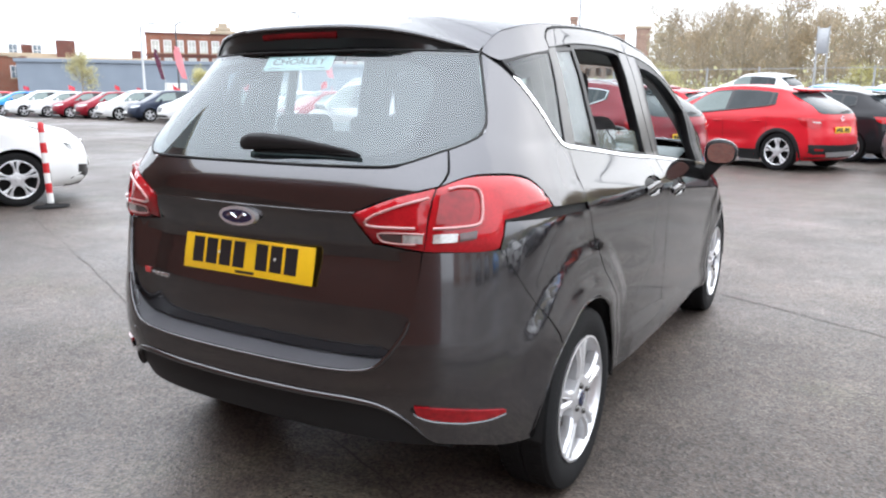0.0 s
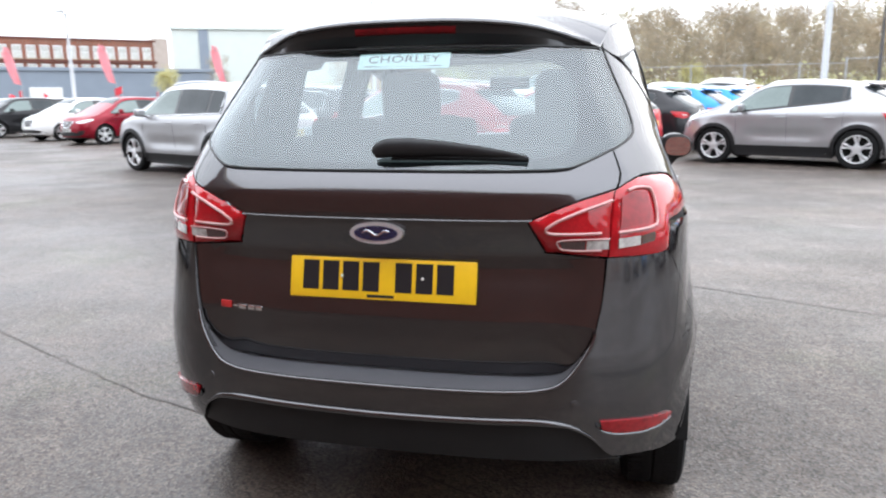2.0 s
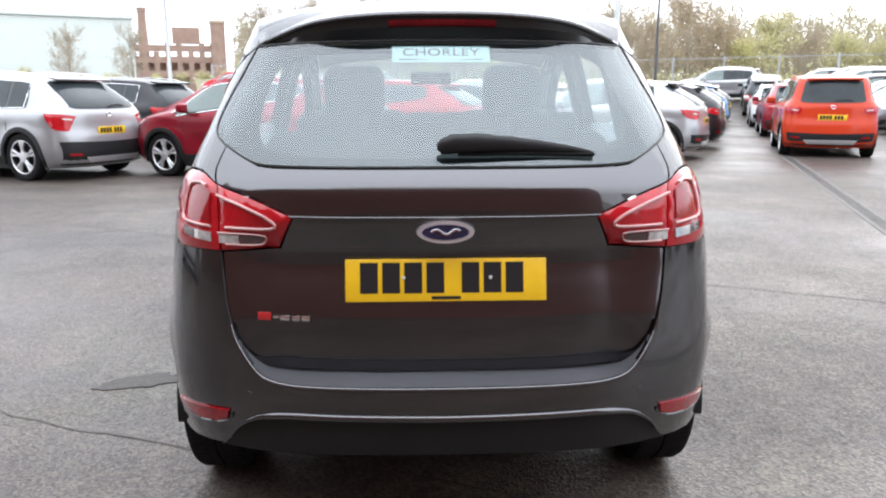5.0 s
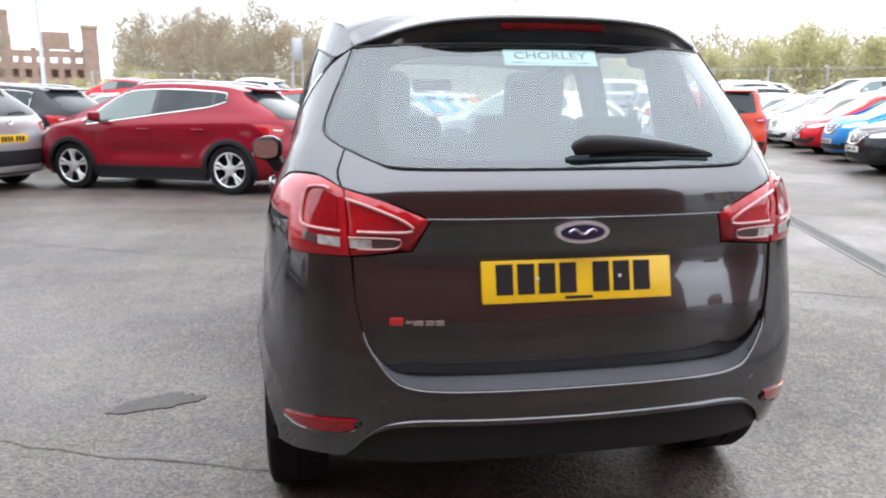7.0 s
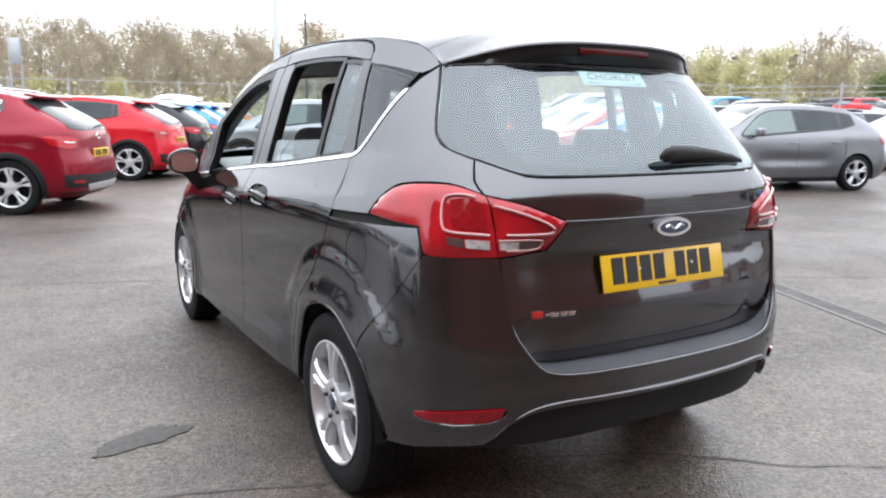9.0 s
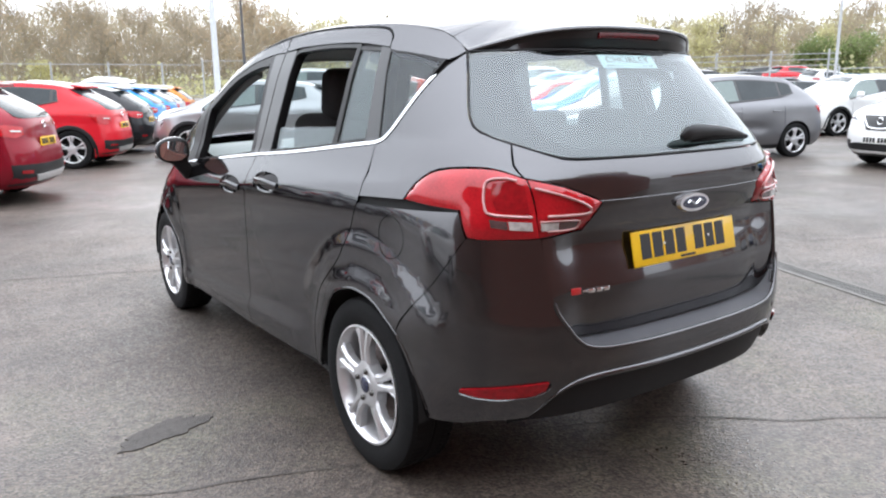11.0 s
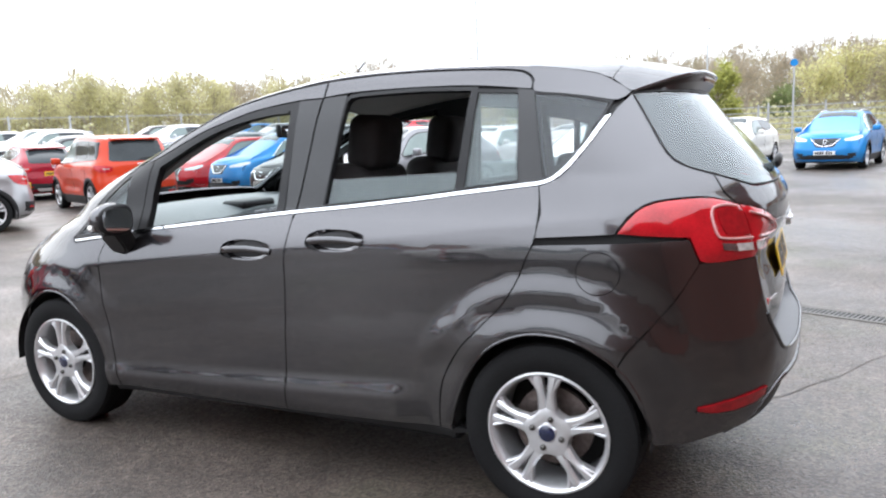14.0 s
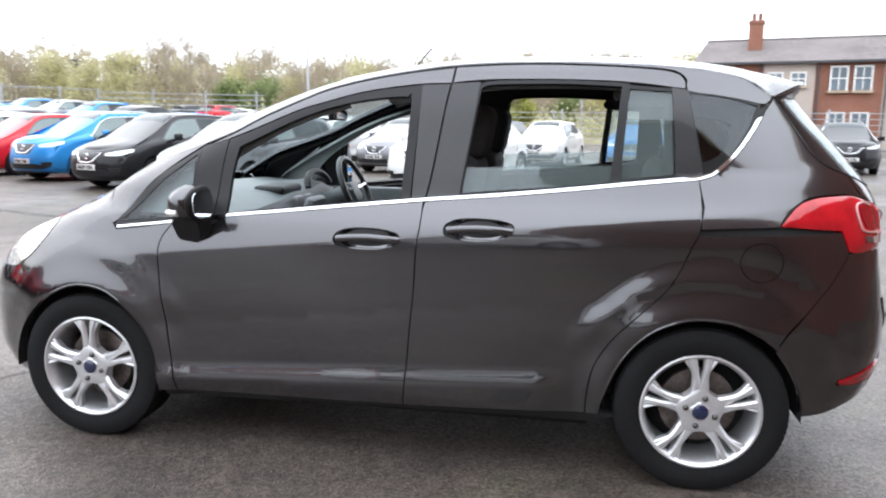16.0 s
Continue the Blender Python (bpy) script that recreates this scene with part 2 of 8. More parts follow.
    def fore(self, x, z):
        x, z = np.asarray(x, float), np.asarray(z, float)
        lf, mf, nf = self.nose
        q = np.clip(np.abs(x) / self.w(z), 0, 1)
        return self.f(z) - lf * (1 - np.clip(1 - q ** mf, 0, 1) ** (1 / nf))


    def wrap_tables(self):
        if self.tab is None:
            lr, mr, nr = self.corner
            d = lr * np.linspace(0, 1, 4001) ** 3
            q = (1 - (1 - d / lr) ** nr) ** (1 / mr)
            s = np.concatenate([[0], np.cumsum(np.hypot(np.diff(q * 0.8), np.diff(d)))])
            self.tab = s, q, d
        return self.tab

    def wrap(self, s, z):
        """A place of the tail by the way s round its corner from the middle, right half."""
        s, z = np.asarray(s, float), np.asarray(z, float)
        ts, tq, td = self.wrap_tables()
        over = np.clip(s - ts[-1], 0, None)
        q, d = np.interp(s, ts, tq), np.interp(s, ts, td) + over
        y = self.r(z) + d
        mid = sum(self.axles) / 2
        x = self.w(z) * q * (1 - self.taper * np.clip((mid - y) / mid, 0, 1) ** 2)
        for c in self.axles:
            g = np.sqrt((y - c) ** 2 + (z - self.wheel) ** 2)
            x = x + self.flare * np.exp(-((g - self.wheel * 1.14) / 0.07) ** 2) * (z < 0.95) * np.clip(s * 2, 0, 1)
        return x + self.ridge(y, z) + self.shoulder(y, z) * np.clip(s * 2, 0, 1), y

    def round_of_side(self, y, z):
        ts, tq, td = self.wrap_tables()
        d = y - float(self.r(z))
        return float(np.interp(d, td, ts)) + max(0.0, d - td[-1])

    def round_of_back(self, x, z):
        ts, tq, td = self.wrap_tables()
        return float(np.interp(x / (float(self.w(z)) * (1 - self.taper)), tq, ts))


HERO = Shell(
    width=((0.12, 0.79), (0.2, 0.822), (0.3, 0.834), (0.45, 0.845), (0.6, 0.851), (0.75, 0.844), (0.88, 0.835), (0.95, 0.825), (1.0, 0.808), (1.06, 0.783), (1.16, 0.757), (1.28, 0.724), (1.4, 0.69), (1.47, 0.664), (1.52, 0.644), (1.56, 0.628), (1.6, 0.6)),
    rear=((0.18, -0.6), (0.25, -0.66), (0.32, -0.7), (0.42, -0.738), (0.54, -0.756), (0.62, -0.754), (0.7, -0.744), (0.8, -0.732), (0.93, -0.718), (1.03, -0.711), (1.062, -0.707), (1.078, -0.699), (1.1, -0.683), (1.125, -0.665), (1.16, -0.637), (1.28, -0.535), (1.395, -0.432), (1.47, -0.375), (1.6, -0.3)),
    front=((0.14, 3.17), (0.22, 3.26), (0.35, 3.31), (0.56, 3.30), (0.7, 3.25), (0.8, 3.17), (0.88, 3.05), (0.94, 2.92), (1.0, 2.74), (1.08, 2.6), (1.25, 2.3), (1.41, 2.0), (1.52, 1.72), (1.6, 1.42)),
    flare=0.018)
HERO.crease = (0.85, 0.1)
HERO.screen_nose, HERO.haunch = 0.55, 0.016
# ---- mesh tools ----
def link(name, me, mat, parent=None, label="", pane=False):
    """One mesh object, as a part under its thing where a parent is given."""
    if mat is not None and not me.materials:
        me.materials.append(mat)
    ob = new(name, me)
    if parent is not None:
        ob.parent = parent
    if label:
        ob["label"] = label
    if pane:
        ob.visible_shadow = False
    return ob


def solid(name, verts, faces, mat, parent=None, label="", flat=False, pane=False):
    me = bpy.data.meshes.new(name)
    me.from_pydata([tuple(v) for v in verts], [], [tuple(f) for f in faces])
    if not flat:
        me.shade_smooth()
        me.set_sharp_from_angle(angle=radians(38))
    me.update()
    return link(name, me, mat, parent, label, pane)


def part(name, bm, mat, parent=None, label="", flat=False, pane=False):
    me = bpy.data.meshes.new(name)
    bmesh.ops.recalc_face_normals(bm, faces=bm.faces)
    bm.to_mesh(me)
    bm.free()
    if not flat:
        me.shade_smooth()
        me.set_sharp_from_angle(angle=radians(38))
    return link(name, me, mat, parent, label, pane)


def put(ob, m):
    ob.matrix_basis = m
    return ob


def box_bm(sx, sy, sz, at=(0, 0, 0), bevel=0.0, seg=2, m=None, bm=None):
    """A box with bevelled edges, its middle at a place, added to bm."""
    own = bmesh.new()
    bmesh.ops.create_cube(own, size=1)
    bmesh.ops.scale(own, vec=(sx, sy, sz), verts=own.verts)
    if bevel:
        bmesh.ops.bevel(own, geom=own.edges, offset=bevel, segments=seg, affect="EDGES", profile=0.5)
    bmesh.ops.transform(own, matrix=Matrix.Translation(at) @ (m or Matrix()), verts=own.verts)
    if bm is None:
        return own
    me = bpy.data.meshes.new("tmp")
    own.to_mesh(me), own.free()
    bm.from_mesh(me)
    bpy.data.meshes.remove(me)
    return bm


def lathe(profile, n=48, axis="x"):
    """Vertices and faces of a profile (radius, along) turned round an axis."""
    verts, faces, k = [], [], len(profile)
    for i in range(n):
        a = 2 * math.pi * i / n
        for r, h in profile:
            verts.append((h, r * math.cos(a), r * math.sin(a)) if axis == "x" else (r * math.cos(a), r * math.sin(a), h))
    for i in range(n):
        for j in range(k - 1):
            a, b = i * k + j, ((i + 1) % n) * k + j
            faces.append((a, b, b + 1, a + 1))
    return verts, faces


def tube(points, radius, n=8, flat=1.0, close=False):
    """A round bar along points."""
    pts = [Vector(p) for p in points]
    verts, faces = [], []
    k = len(pts)
    radii = radius if isinstance(radius, (list, tuple)) else [radius] * k
    for i, p in enumerate(pts):
        a, b = (pts[i - 1], pts[(i + 1) % k]) if close else (pts[max(i - 1, 0)], pts[min(i + 1, k - 1)])
        d = (b - a).normalized()
        u = d.cross(Vector((0, 0, 1)))
        u = u.normalized() if u.length > 1e-4 else Vector((1, 0, 0))
        w = u.cross(d)
        for j in range(n):
            t = 2 * math.pi * j / n
            verts.append(p + radii[i] * (u * math.cos(t) * flat + w * math.sin(t)))
    for i in range(k if close else k - 1):
        for j in range(n):
            faces.append((i * n + j, i * n + (j + 1) % n, ((i + 1) % k) * n + (j + 1) % n, ((i + 1) % k) * n + j))
    if not close:
        faces += [tuple(range(n)), tuple(range((k - 1) * n, k * n))]
    return verts, faces


def run(*pieces, step=0.03):
    """An outline of pieces, each a smooth curve through its points; pieces meet at corners."""
    out = []
    for piece in pieces:
        p = [np.array(q, float) for q in piece]
        if len(p) == 2:
            k = max(1, int(np.linalg.norm(p[1] - p[0]) / step))
            out += [p[0] + (p[1] - p[0]) * i / k for i in range(k)]
            continue
        ext = [2 * p[0] - p[1]] + p + [2 * p[-1] - p[-2]]
        for i in range(1, len(ext) - 2):
            a, b, c, d = ext[i - 1:i + 3]
            k = max(2, int(np.linalg.norm(c - b) / step))
            for j in range(k):
                t = j / k
                out.append(0.5 * ((2 * b) + (c - a) * t + (2 * a - 5 * b + 4 * c - d) * t * t + (3 * b - a - 3 * c + d) * t ** 3))
    return np.array(out)


def inside(poly, pts):
    x, y = pts[:, 0], pts[:, 1]
    odd = np.zeros(len(pts), bool)
    for (x0, y0), (x1, y1) in zip(poly, np.roll(poly, -1, 0)):
        hit = ((y0 > y) != (y1 > y)) & (x < (x1 - x0) * (y - y0) / (y1 - y0 + 1e-15) + x0)
        odd ^= hit
    return odd


def area(poly):
    return 0.5 * float(np.sum(poly[:, 0] * np.roll(poly[:, 1], -1) - np.roll(poly[:, 0], -1) * poly[:, 1]))


def inset(poly, d):
    """The outline drawn in by d."""
    if area(poly) < 0:
        poly = poly[::-1]
    a, b = np.roll(poly, 1, 0), np.roll(poly, -1, 0)
    e0, e1 = poly - a, b - poly
    n0 = np.stack([-e0[:, 1], e0[:, 0]], 1) / (np.linalg.norm(e0, axis=1)[:, None] + 1e-12)
    n1 = np.stack([-e1[:, 1], e1[:, 0]], 1) / (np.linalg.norm(e1, axis=1)[:, None] + 1e-12)
    m = n0 + n1
    m /= np.linalg.norm(m, axis=1)[:, None] + 1e-12
    return poly + m * (d / np.clip(np.sum(m * n0, 1), 0.5, 1))[:, None]


from mathutils.geometry import delaunay_2d_cdt


def panel(name, outline, chart, mat, parent=None, off=0.0, depth=0.012, h=0.027, holes=(), label="", gap=0.0025, pane=False, stretch=(1, 1), bulge=0.0, folds=()):
    """A curved sheet over an outline drawn on a chart (u, v) -> places; its edge turns in by depth. Holes are outlines too; folds are lines that its mesh follows."""
    out = np.array(outline, float)
    out = inset(out, gap) if gap else (out if area(out) > 0 else out[::-1])
    loops = [out] + [np.array(q, float) for q in holes]
    lo, hi = out.min(0), out.max(0)
    gu, gv = np.meshgrid(np.arange(lo[0], hi[0], h * stretch[0]), np.arange(lo[1], hi[1], h * stretch[1]))
    grid = np.stack([gu.ravel(), gv.ravel()], 1)
    ok = inside(out, grid)
    for q in loops[1:]:
        ok &= ~inside(q, grid)
    edge = np.concatenate(loops)
    lines = []
    for q in folds:
        q = np.array(q, float)
        keep = inside(out, q)
        for p in loops[1:]:
            keep &= ~inside(p, q)
        keep &= np.min(np.sum((q[:, None, :] - edge[None]) ** 2, 2), 1) > 0.004 ** 2
        lines.append((q, keep))
    bound = len(edge)
    if lines:
        edge = np.concatenate([edge] + [q[k] for q, k in lines])
    if len(grid):
        near = np.min(np.sum((grid[:, None, :] - edge[None]) ** 2, 2), 1) if len(grid) * len(edge) < 4e6 else np.ones(len(grid))
        ok &= near > (0.45 * h) ** 2
    pts = np.concatenate([edge, grid[ok]])
    edges, start = [], 0
    for q in loops:
        edges += [(start + i, start + (i + 1) % len(q)) for i in range(len(q))]
        start += len(q)
    for q, keep in lines:
        at = start - 1 + np.cumsum(keep)
        edges += [(int(at[i]), int(at[i + 1])) for i in range(len(q) - 1) if keep[i] and keep[i + 1]]
        start += int(keep.sum())
    vs, _, fs, _, _, _ = delaunay_2d_cdt([Vector((float(p[0]), float(p[1]))) for p in pts], edges, [], 0, 1e-7)
    vs = np.array([(v.x, v.y) for v in vs])
    fs = np.array([tuple(f) for f in fs])
    mid = vs[fs].mean(1)
    keep = inside(out, mid)
    for q in loops[1:]:
        keep &= ~inside(q, mid)
    fs = fs[keep]

    def lay(p, lift=0.0):
        a = np.array(chart(p[:, 0], p[:, 1])).T
        e = 1e-4
        du = np.array(chart(p[:, 0] + e, p[:, 1])).T - np.array(chart(p[:, 0] - e, p[:, 1])).T
        dv = np.array(chart(p[:, 0], p[:, 1] + e)).T - np.array(chart(p[:, 0], p[:, 1] - e)).T
        n = np.cross(du, dv)
        n /= np.linalg.norm(n, axis=1)[:, None] + 1e-15
        c = np.array([0.0, 1.2, 0.75])
        flip = np.sum(n * (a - c) * np.array([1, 0.6, 1]), 1) < 0
        n[flip] *= -1
        return a + n * lift, n
    top, nor = lay(vs, off)
    if bulge:
        dist = np.sqrt(np.min(np.sum((vs[:, None, :] - edge[None, :bound]) ** 2, 2), 1))
        top = top + nor * (bulge * np.clip(dist / 0.03, 0, 1) ** 0.6)[:, None]
    # faces turn the way that their normals point
    tri = top[fs]
    fn = np.cross(tri[:, 1] - tri[:, 0], tri[:, 2] - tri[:, 0])
    bad = np.sum(fn * nor[fs].mean(1), 1) < 0
    fs[bad] = fs[bad][:, ::-1]
    verts, faces = [tuple(p) for p in top], [tuple(map(int, f)) for f in fs]
    normals = [tuple(nor[i]) for f in faces for i in f]
    if depth:
        for q in loops:
            t, n = lay(q, off)
            b = t - n * depth
            k, base = len(q), len(verts)
            verts += [tuple(p) for p in t] + [tuple(p) for p in b]
            c = q.mean(0)
            for i in range(k):
                j = (i + 1) % k
                f = (base + i, base + j, base + k + j, base + k + i)
                e = np.cross(np.array(verts[f[1]]) - np.array(verts[f[0]]), np.array(verts[f[3]]) - np.array(verts[f[0]]))
                e = e / (np.linalg.norm(e) + 1e-15)
                faces.append(f)
                normals += [tuple(e)] * 4
    me = bpy.data.meshes.new(name)
    me.from_pydata(verts, [], faces)
    me.shade_smooth()
    if not bulge:
        me.normals_split_custom_set(normals)
    me.update()
    return link(name, me, mat, parent, label, pane)
# ---- ground ----
def asphalt():
    m = bpy.data.materials.new("worn_asphalt")
    m.use_nodes = True
    n, l = m.node_tree.nodes, m.node_tree.links
    b = n["Principled BSDF"]
    at = n.new("ShaderNodeTexCoord")

    def noise_(scale, detail=5, rough=0.6):
        t = n.new("ShaderNodeTexNoise")
        t.inputs["Scale"].default_value, t.inputs["Detail"].default_value, t.inputs["Roughness"].default_value = scale, detail, rough
        l.new(at.outputs["Object"], t.inputs["Vector"])
        return t.outputs["Fac"]

    def span(v, a, b_, c, d):
        t = n.new("ShaderNodeMapRange")
        for key, value in (("From Min", a), ("From Max", b_), ("To Min", c), ("To Max", d)):
            t.inputs[key].default_value = value
        l.new(v, t.inputs["Value"])
        return t.outputs[0]

    def times(a, b_, op="MULTIPLY"):
        t = n.new("ShaderNodeMath")
        t.operation = op
        l.new(a, t.inputs[0])
        if isinstance(b_, float):
            t.inputs[1].default_value = b_
        else:
            l.new(b_, t.inputs[1])
        return t.outputs[0]
    chip = n.new("ShaderNodeTexVoronoi")
    chip.inputs["Scale"].default_value = 105
    l.new(at.outputs["Object"], chip.inputs["Vector"])
    rgb = n.new("ShaderNodeSeparateColor")
    l.new(chip.outputs["Color"], rgb.inputs[0])
    grain = span(rgb.outputs[0], 0, 1, 0.4, 1.85)
    wear = span(noise_(0.35, 6), 0.3, 0.7, 0.62, 1.38)
    blot = span(noise_(2.2, 6, 0.7), 0.3, 0.72, 0.68, 1.35)
    lane, drag = n.new("ShaderNodeMapping"), n.new("ShaderNodeTexNoise")
    lane.inputs["Rotation"].default_value, lane.inputs["Scale"].default_value = (0, 0, radians(8)), (0.16, 1.1, 1.0)
    drag.inputs["Scale"].default_value, drag.inputs["Detail"].default_value = 1.0, 5
    l.new(at.outputs["Object"], lane.inputs["Vector"]), l.new(lane.outputs[0], drag.inputs["Vector"])
    wear = times(wear, span(drag.outputs["Fac"], 0.35, 0.68, 0.8, 1.28))
    value = times(times(times(grain, wear), blot), span(noise_(14.0, 4, 0.7), 0.32, 0.7, 0.72, 1.3))
    tone = n.new("ShaderNodeVectorMath")
    tone.operation = "SCALE"
    mossy = n.new("ShaderNodeMix")
    mossy.data_type = "RGBA"
    mossy.inputs[6].default_value, mossy.inputs[7].default_value = (0.0595, 0.0465, 0.0385, 1), (0.057, 0.054, 0.034, 1)
    l.new(span(noise_(0.6, 7, 0.7), 0.54, 0.7, 0, 0.85), mossy.inputs[0])
    l.new(mossy.outputs[2], tone.inputs[0]), l.new(value, tone.inputs["Scale"])
    l.new(tone.outputs[0], b.inputs["Base Color"])
    damp = span(noise_(0.22, 5, 0.65), 0.42, 0.62, 0.62, 0.36)
    l.new(times(damp, span(rgb.outputs[1], 0, 1, 0.72, 1.25)), b.inputs["Roughness"])
    bump = n.new("ShaderNodeBump")
    bump.inputs["Strength"].default_value, bump.inputs["Distance"].default_value = 0.5, 0.004
    l.new(chip.outputs["Distance"], bump.inputs["Height"]), l.new(bump.outputs[0], b.inputs["Normal"])
    return m


ASPHALT = asphalt()
PATCH = material("dark_tar_patch", (0.056, 0.049, 0.044), 0.66, vary=0.5, scale=25, bump=0.5, fine=140)
SEAM = material("tar_seam", (0.058, 0.049, 0.042), 0.62, vary=0.3, scale=10)
GRATE = material("galvanised_grate", (0.11, 0.104, 0.098), 0.5, 0.4, vary=0.3, scale=20)
KERB = material("drain_concrete", (0.105, 0.098, 0.088), 0.7, vary=0.2, scale=8, bump=0.2)

def rise(x, y):
    """How far the lot climbs: level near by, a metre up towards the far fence."""
    def ease(t):
        t = min(1.0, max(0.0, t))
        return t * t * (3 - 2 * t)
    far, side = math.hypot(x, y), math.degrees(math.atan2(x, y))
    return 1.0 * ease((far - 30.5) / 11.5) * ease((60 - far) / 7) * ease((side + 21) / 6) * ease((69 - side) / 9)


ticks = [-900, -500, -250, -120, -60, -40] + [-24 + 2 * i for i in range(45)] + [75, 100, 150, 260, 500, 900]
v = [(x, y, rise(x, y)) for x in ticks for y in ticks]
n = len(ticks)
ground = solid("ground", v, [(i * n + j, (i + 1) * n + j, (i + 1) * n + j + 1, i * n + j + 1) for i in range(n - 1) for j in range(n - 1)], ASPHALT)
tagged(ground, "worn grey asphalt of a large car lot", "ground", kind="structure")


def blob(name, cx, cy, a, b, turn, mat, label, seed):
    rnd = random.Random(seed)
    k = 40
    ph = [rnd.random() * 6.28 for _ in range(4)]
    ring = []
    for i in range(k):
        t = 2 * math.pi * i / k
        r = 1 + 0.12 * math.sin(2 * t + ph[0]) + 0.09 * math.sin(3 * t + ph[1]) + 0.06 * math.sin(5 * t + ph[2]) + 0.13 * rnd.uniform(-1, 1)
        x, y = a * r * math.cos(t), b * r * math.sin(t)
        ring.append((cx + x * math.cos(turn) - y * math.sin(turn), cy + x * math.sin(turn) + y * math.cos(turn)))
    v = [(x, y, 0.004) for x, y in ring] + [(x * 1.0, y, 0.0) for x, y in ring]
    ob = solid(name, v, [tuple(range(k))] + [(i, (i + 1) % k, k + (i + 1) % k, k + i) for i in range(k)], mat, flat=True)
    return tagged(ob, label, "asphalt patch", kind="structure")


blob("asphalt_patch", -1.36, 0.72, 0.17, 0.085, 0.25, PATCH, "small dark tar patch in the asphalt", 3)
# ---- the grey hatchback in the middle ----
ROOF_Z = smooth(*zip((-0.47, 1.497), (-0.413, 1.52), (-0.3, 1.554), (-0.14, 1.585), (0.08, 1.609), (0.31, 1.622), (0.545, 1.626), (0.786, 1.622), (1.033, 1.608), (1.236, 1.584), (1.497, 1.537), (1.823, 1.432), (2.166, 1.285), (2.45, 1.115), (2.6, 1.035), (2.75, 0.968), (2.9, 0.9), (3.0, 0.845), (3.1, 0.775), (3.2, 0.7)))
EDGE_Z = smooth(*zip((-0.47, 1.462), (-0.4, 1.456), (-0.3, 1.449), (-0.228, 1.446), (-0.19, 1.477), (-0.14, 1.508), (-0.02, 1.536), (0.078, 1.55), (0.321, 1.566), (0.526, 1.574), (0.732, 1.574), (0.957, 1.564), (1.091, 1.547), (1.213, 1.529), (1.339, 1.505), (1.468, 1.472), (1.594, 1.422), (1.726, 1.364), (1.86, 1.295), (2.013, 1.237), (2.203, 1.174), (2.35, 1.097), (2.45, 1.034), (2.6, 0.962), (2.7, 0.92), (2.8, 0.886), (2.89, 0.85), (2.99, 0.785), (3.05, 0.735), (3.2, 0.62)))
EDGE_X = smooth([-0.47, -0.4, -0.3, -0.228] + [0.05 * i for i in range(-2, 62)], [0.40, 0.455, 0.5, float(HERO.side(-0.228, 1.449))] + [float(HERO.side(0.05 * i, EDGE_Z(0.05 * i))) for i in range(-2, 62)])


def top_chart(y, p):
    y, p = np.asarray(y, float), np.asarray(p, float)
    c, e = ROOF_Z(y), EDGE_Z(y)
    return p * EDGE_X(y), y, c - (c - e) * np.abs(p) ** 3.0


GATE_Y = smooth(*zip((0.56, -0.676), (0.586, -0.683), (0.62, -0.691), (0.67, -0.697), (0.72, -0.699), (0.8, -0.684), (0.87, -0.664), (0.9, -0.664), (0.93, -0.676), (0.96, -0.69), (0.985, -0.7), (1.0, -0.703), (1.05, -0.702), (1.078, -0.692), (1.1, -0.68), (1.125, -0.664), (1.2, -0.603)))


def dent(x, z):
    """The tuck of the tailgate round the number plate, under its moulding."""
    def step(a, b, v):
        t = np.clip((v - a) / (b - a), 0, 1)
        return t * t * (3 - 2 * t)
    deep = GATE_Y(z) - HERO.r(z)
    return deep * step(0.63, 0.42, np.abs(x))


def gate_chart(x, z):
    x, z = np.asarray(x, float), np.asarray(z, float)
    return x, HERO.back(x, z) + dent(x, z), z


def side_chart(k):
    return lambda y, z: (k * HERO.side(y, z), np.asarray(y, float), np.asarray(z, float))


def wrap_chart(k):
    def at(s, z):
        x, y = HERO.wrap(s, z)
        return k * x, y, np.asarray(z, float)
    return at


def gate_wrap(k):
    """The same way round the corner, on the skin of the tailgate."""
    def at(s, z):
        x, y = HERO.wrap(s, z)
        return k * x, y + dent(x, z), np.asarray(z, float)
    return at


def ws(*pts):
    return [(HERO.round_of_side(y, z), z) for y, z in pts]


def wb(*pts):
    return [(HERO.round_of_back(x, z), z) for x, z in pts]


STEEL_BOLT = material("wheel_bolt_steel", (0.1, 0.095, 0.09), 0.35, 0.9)


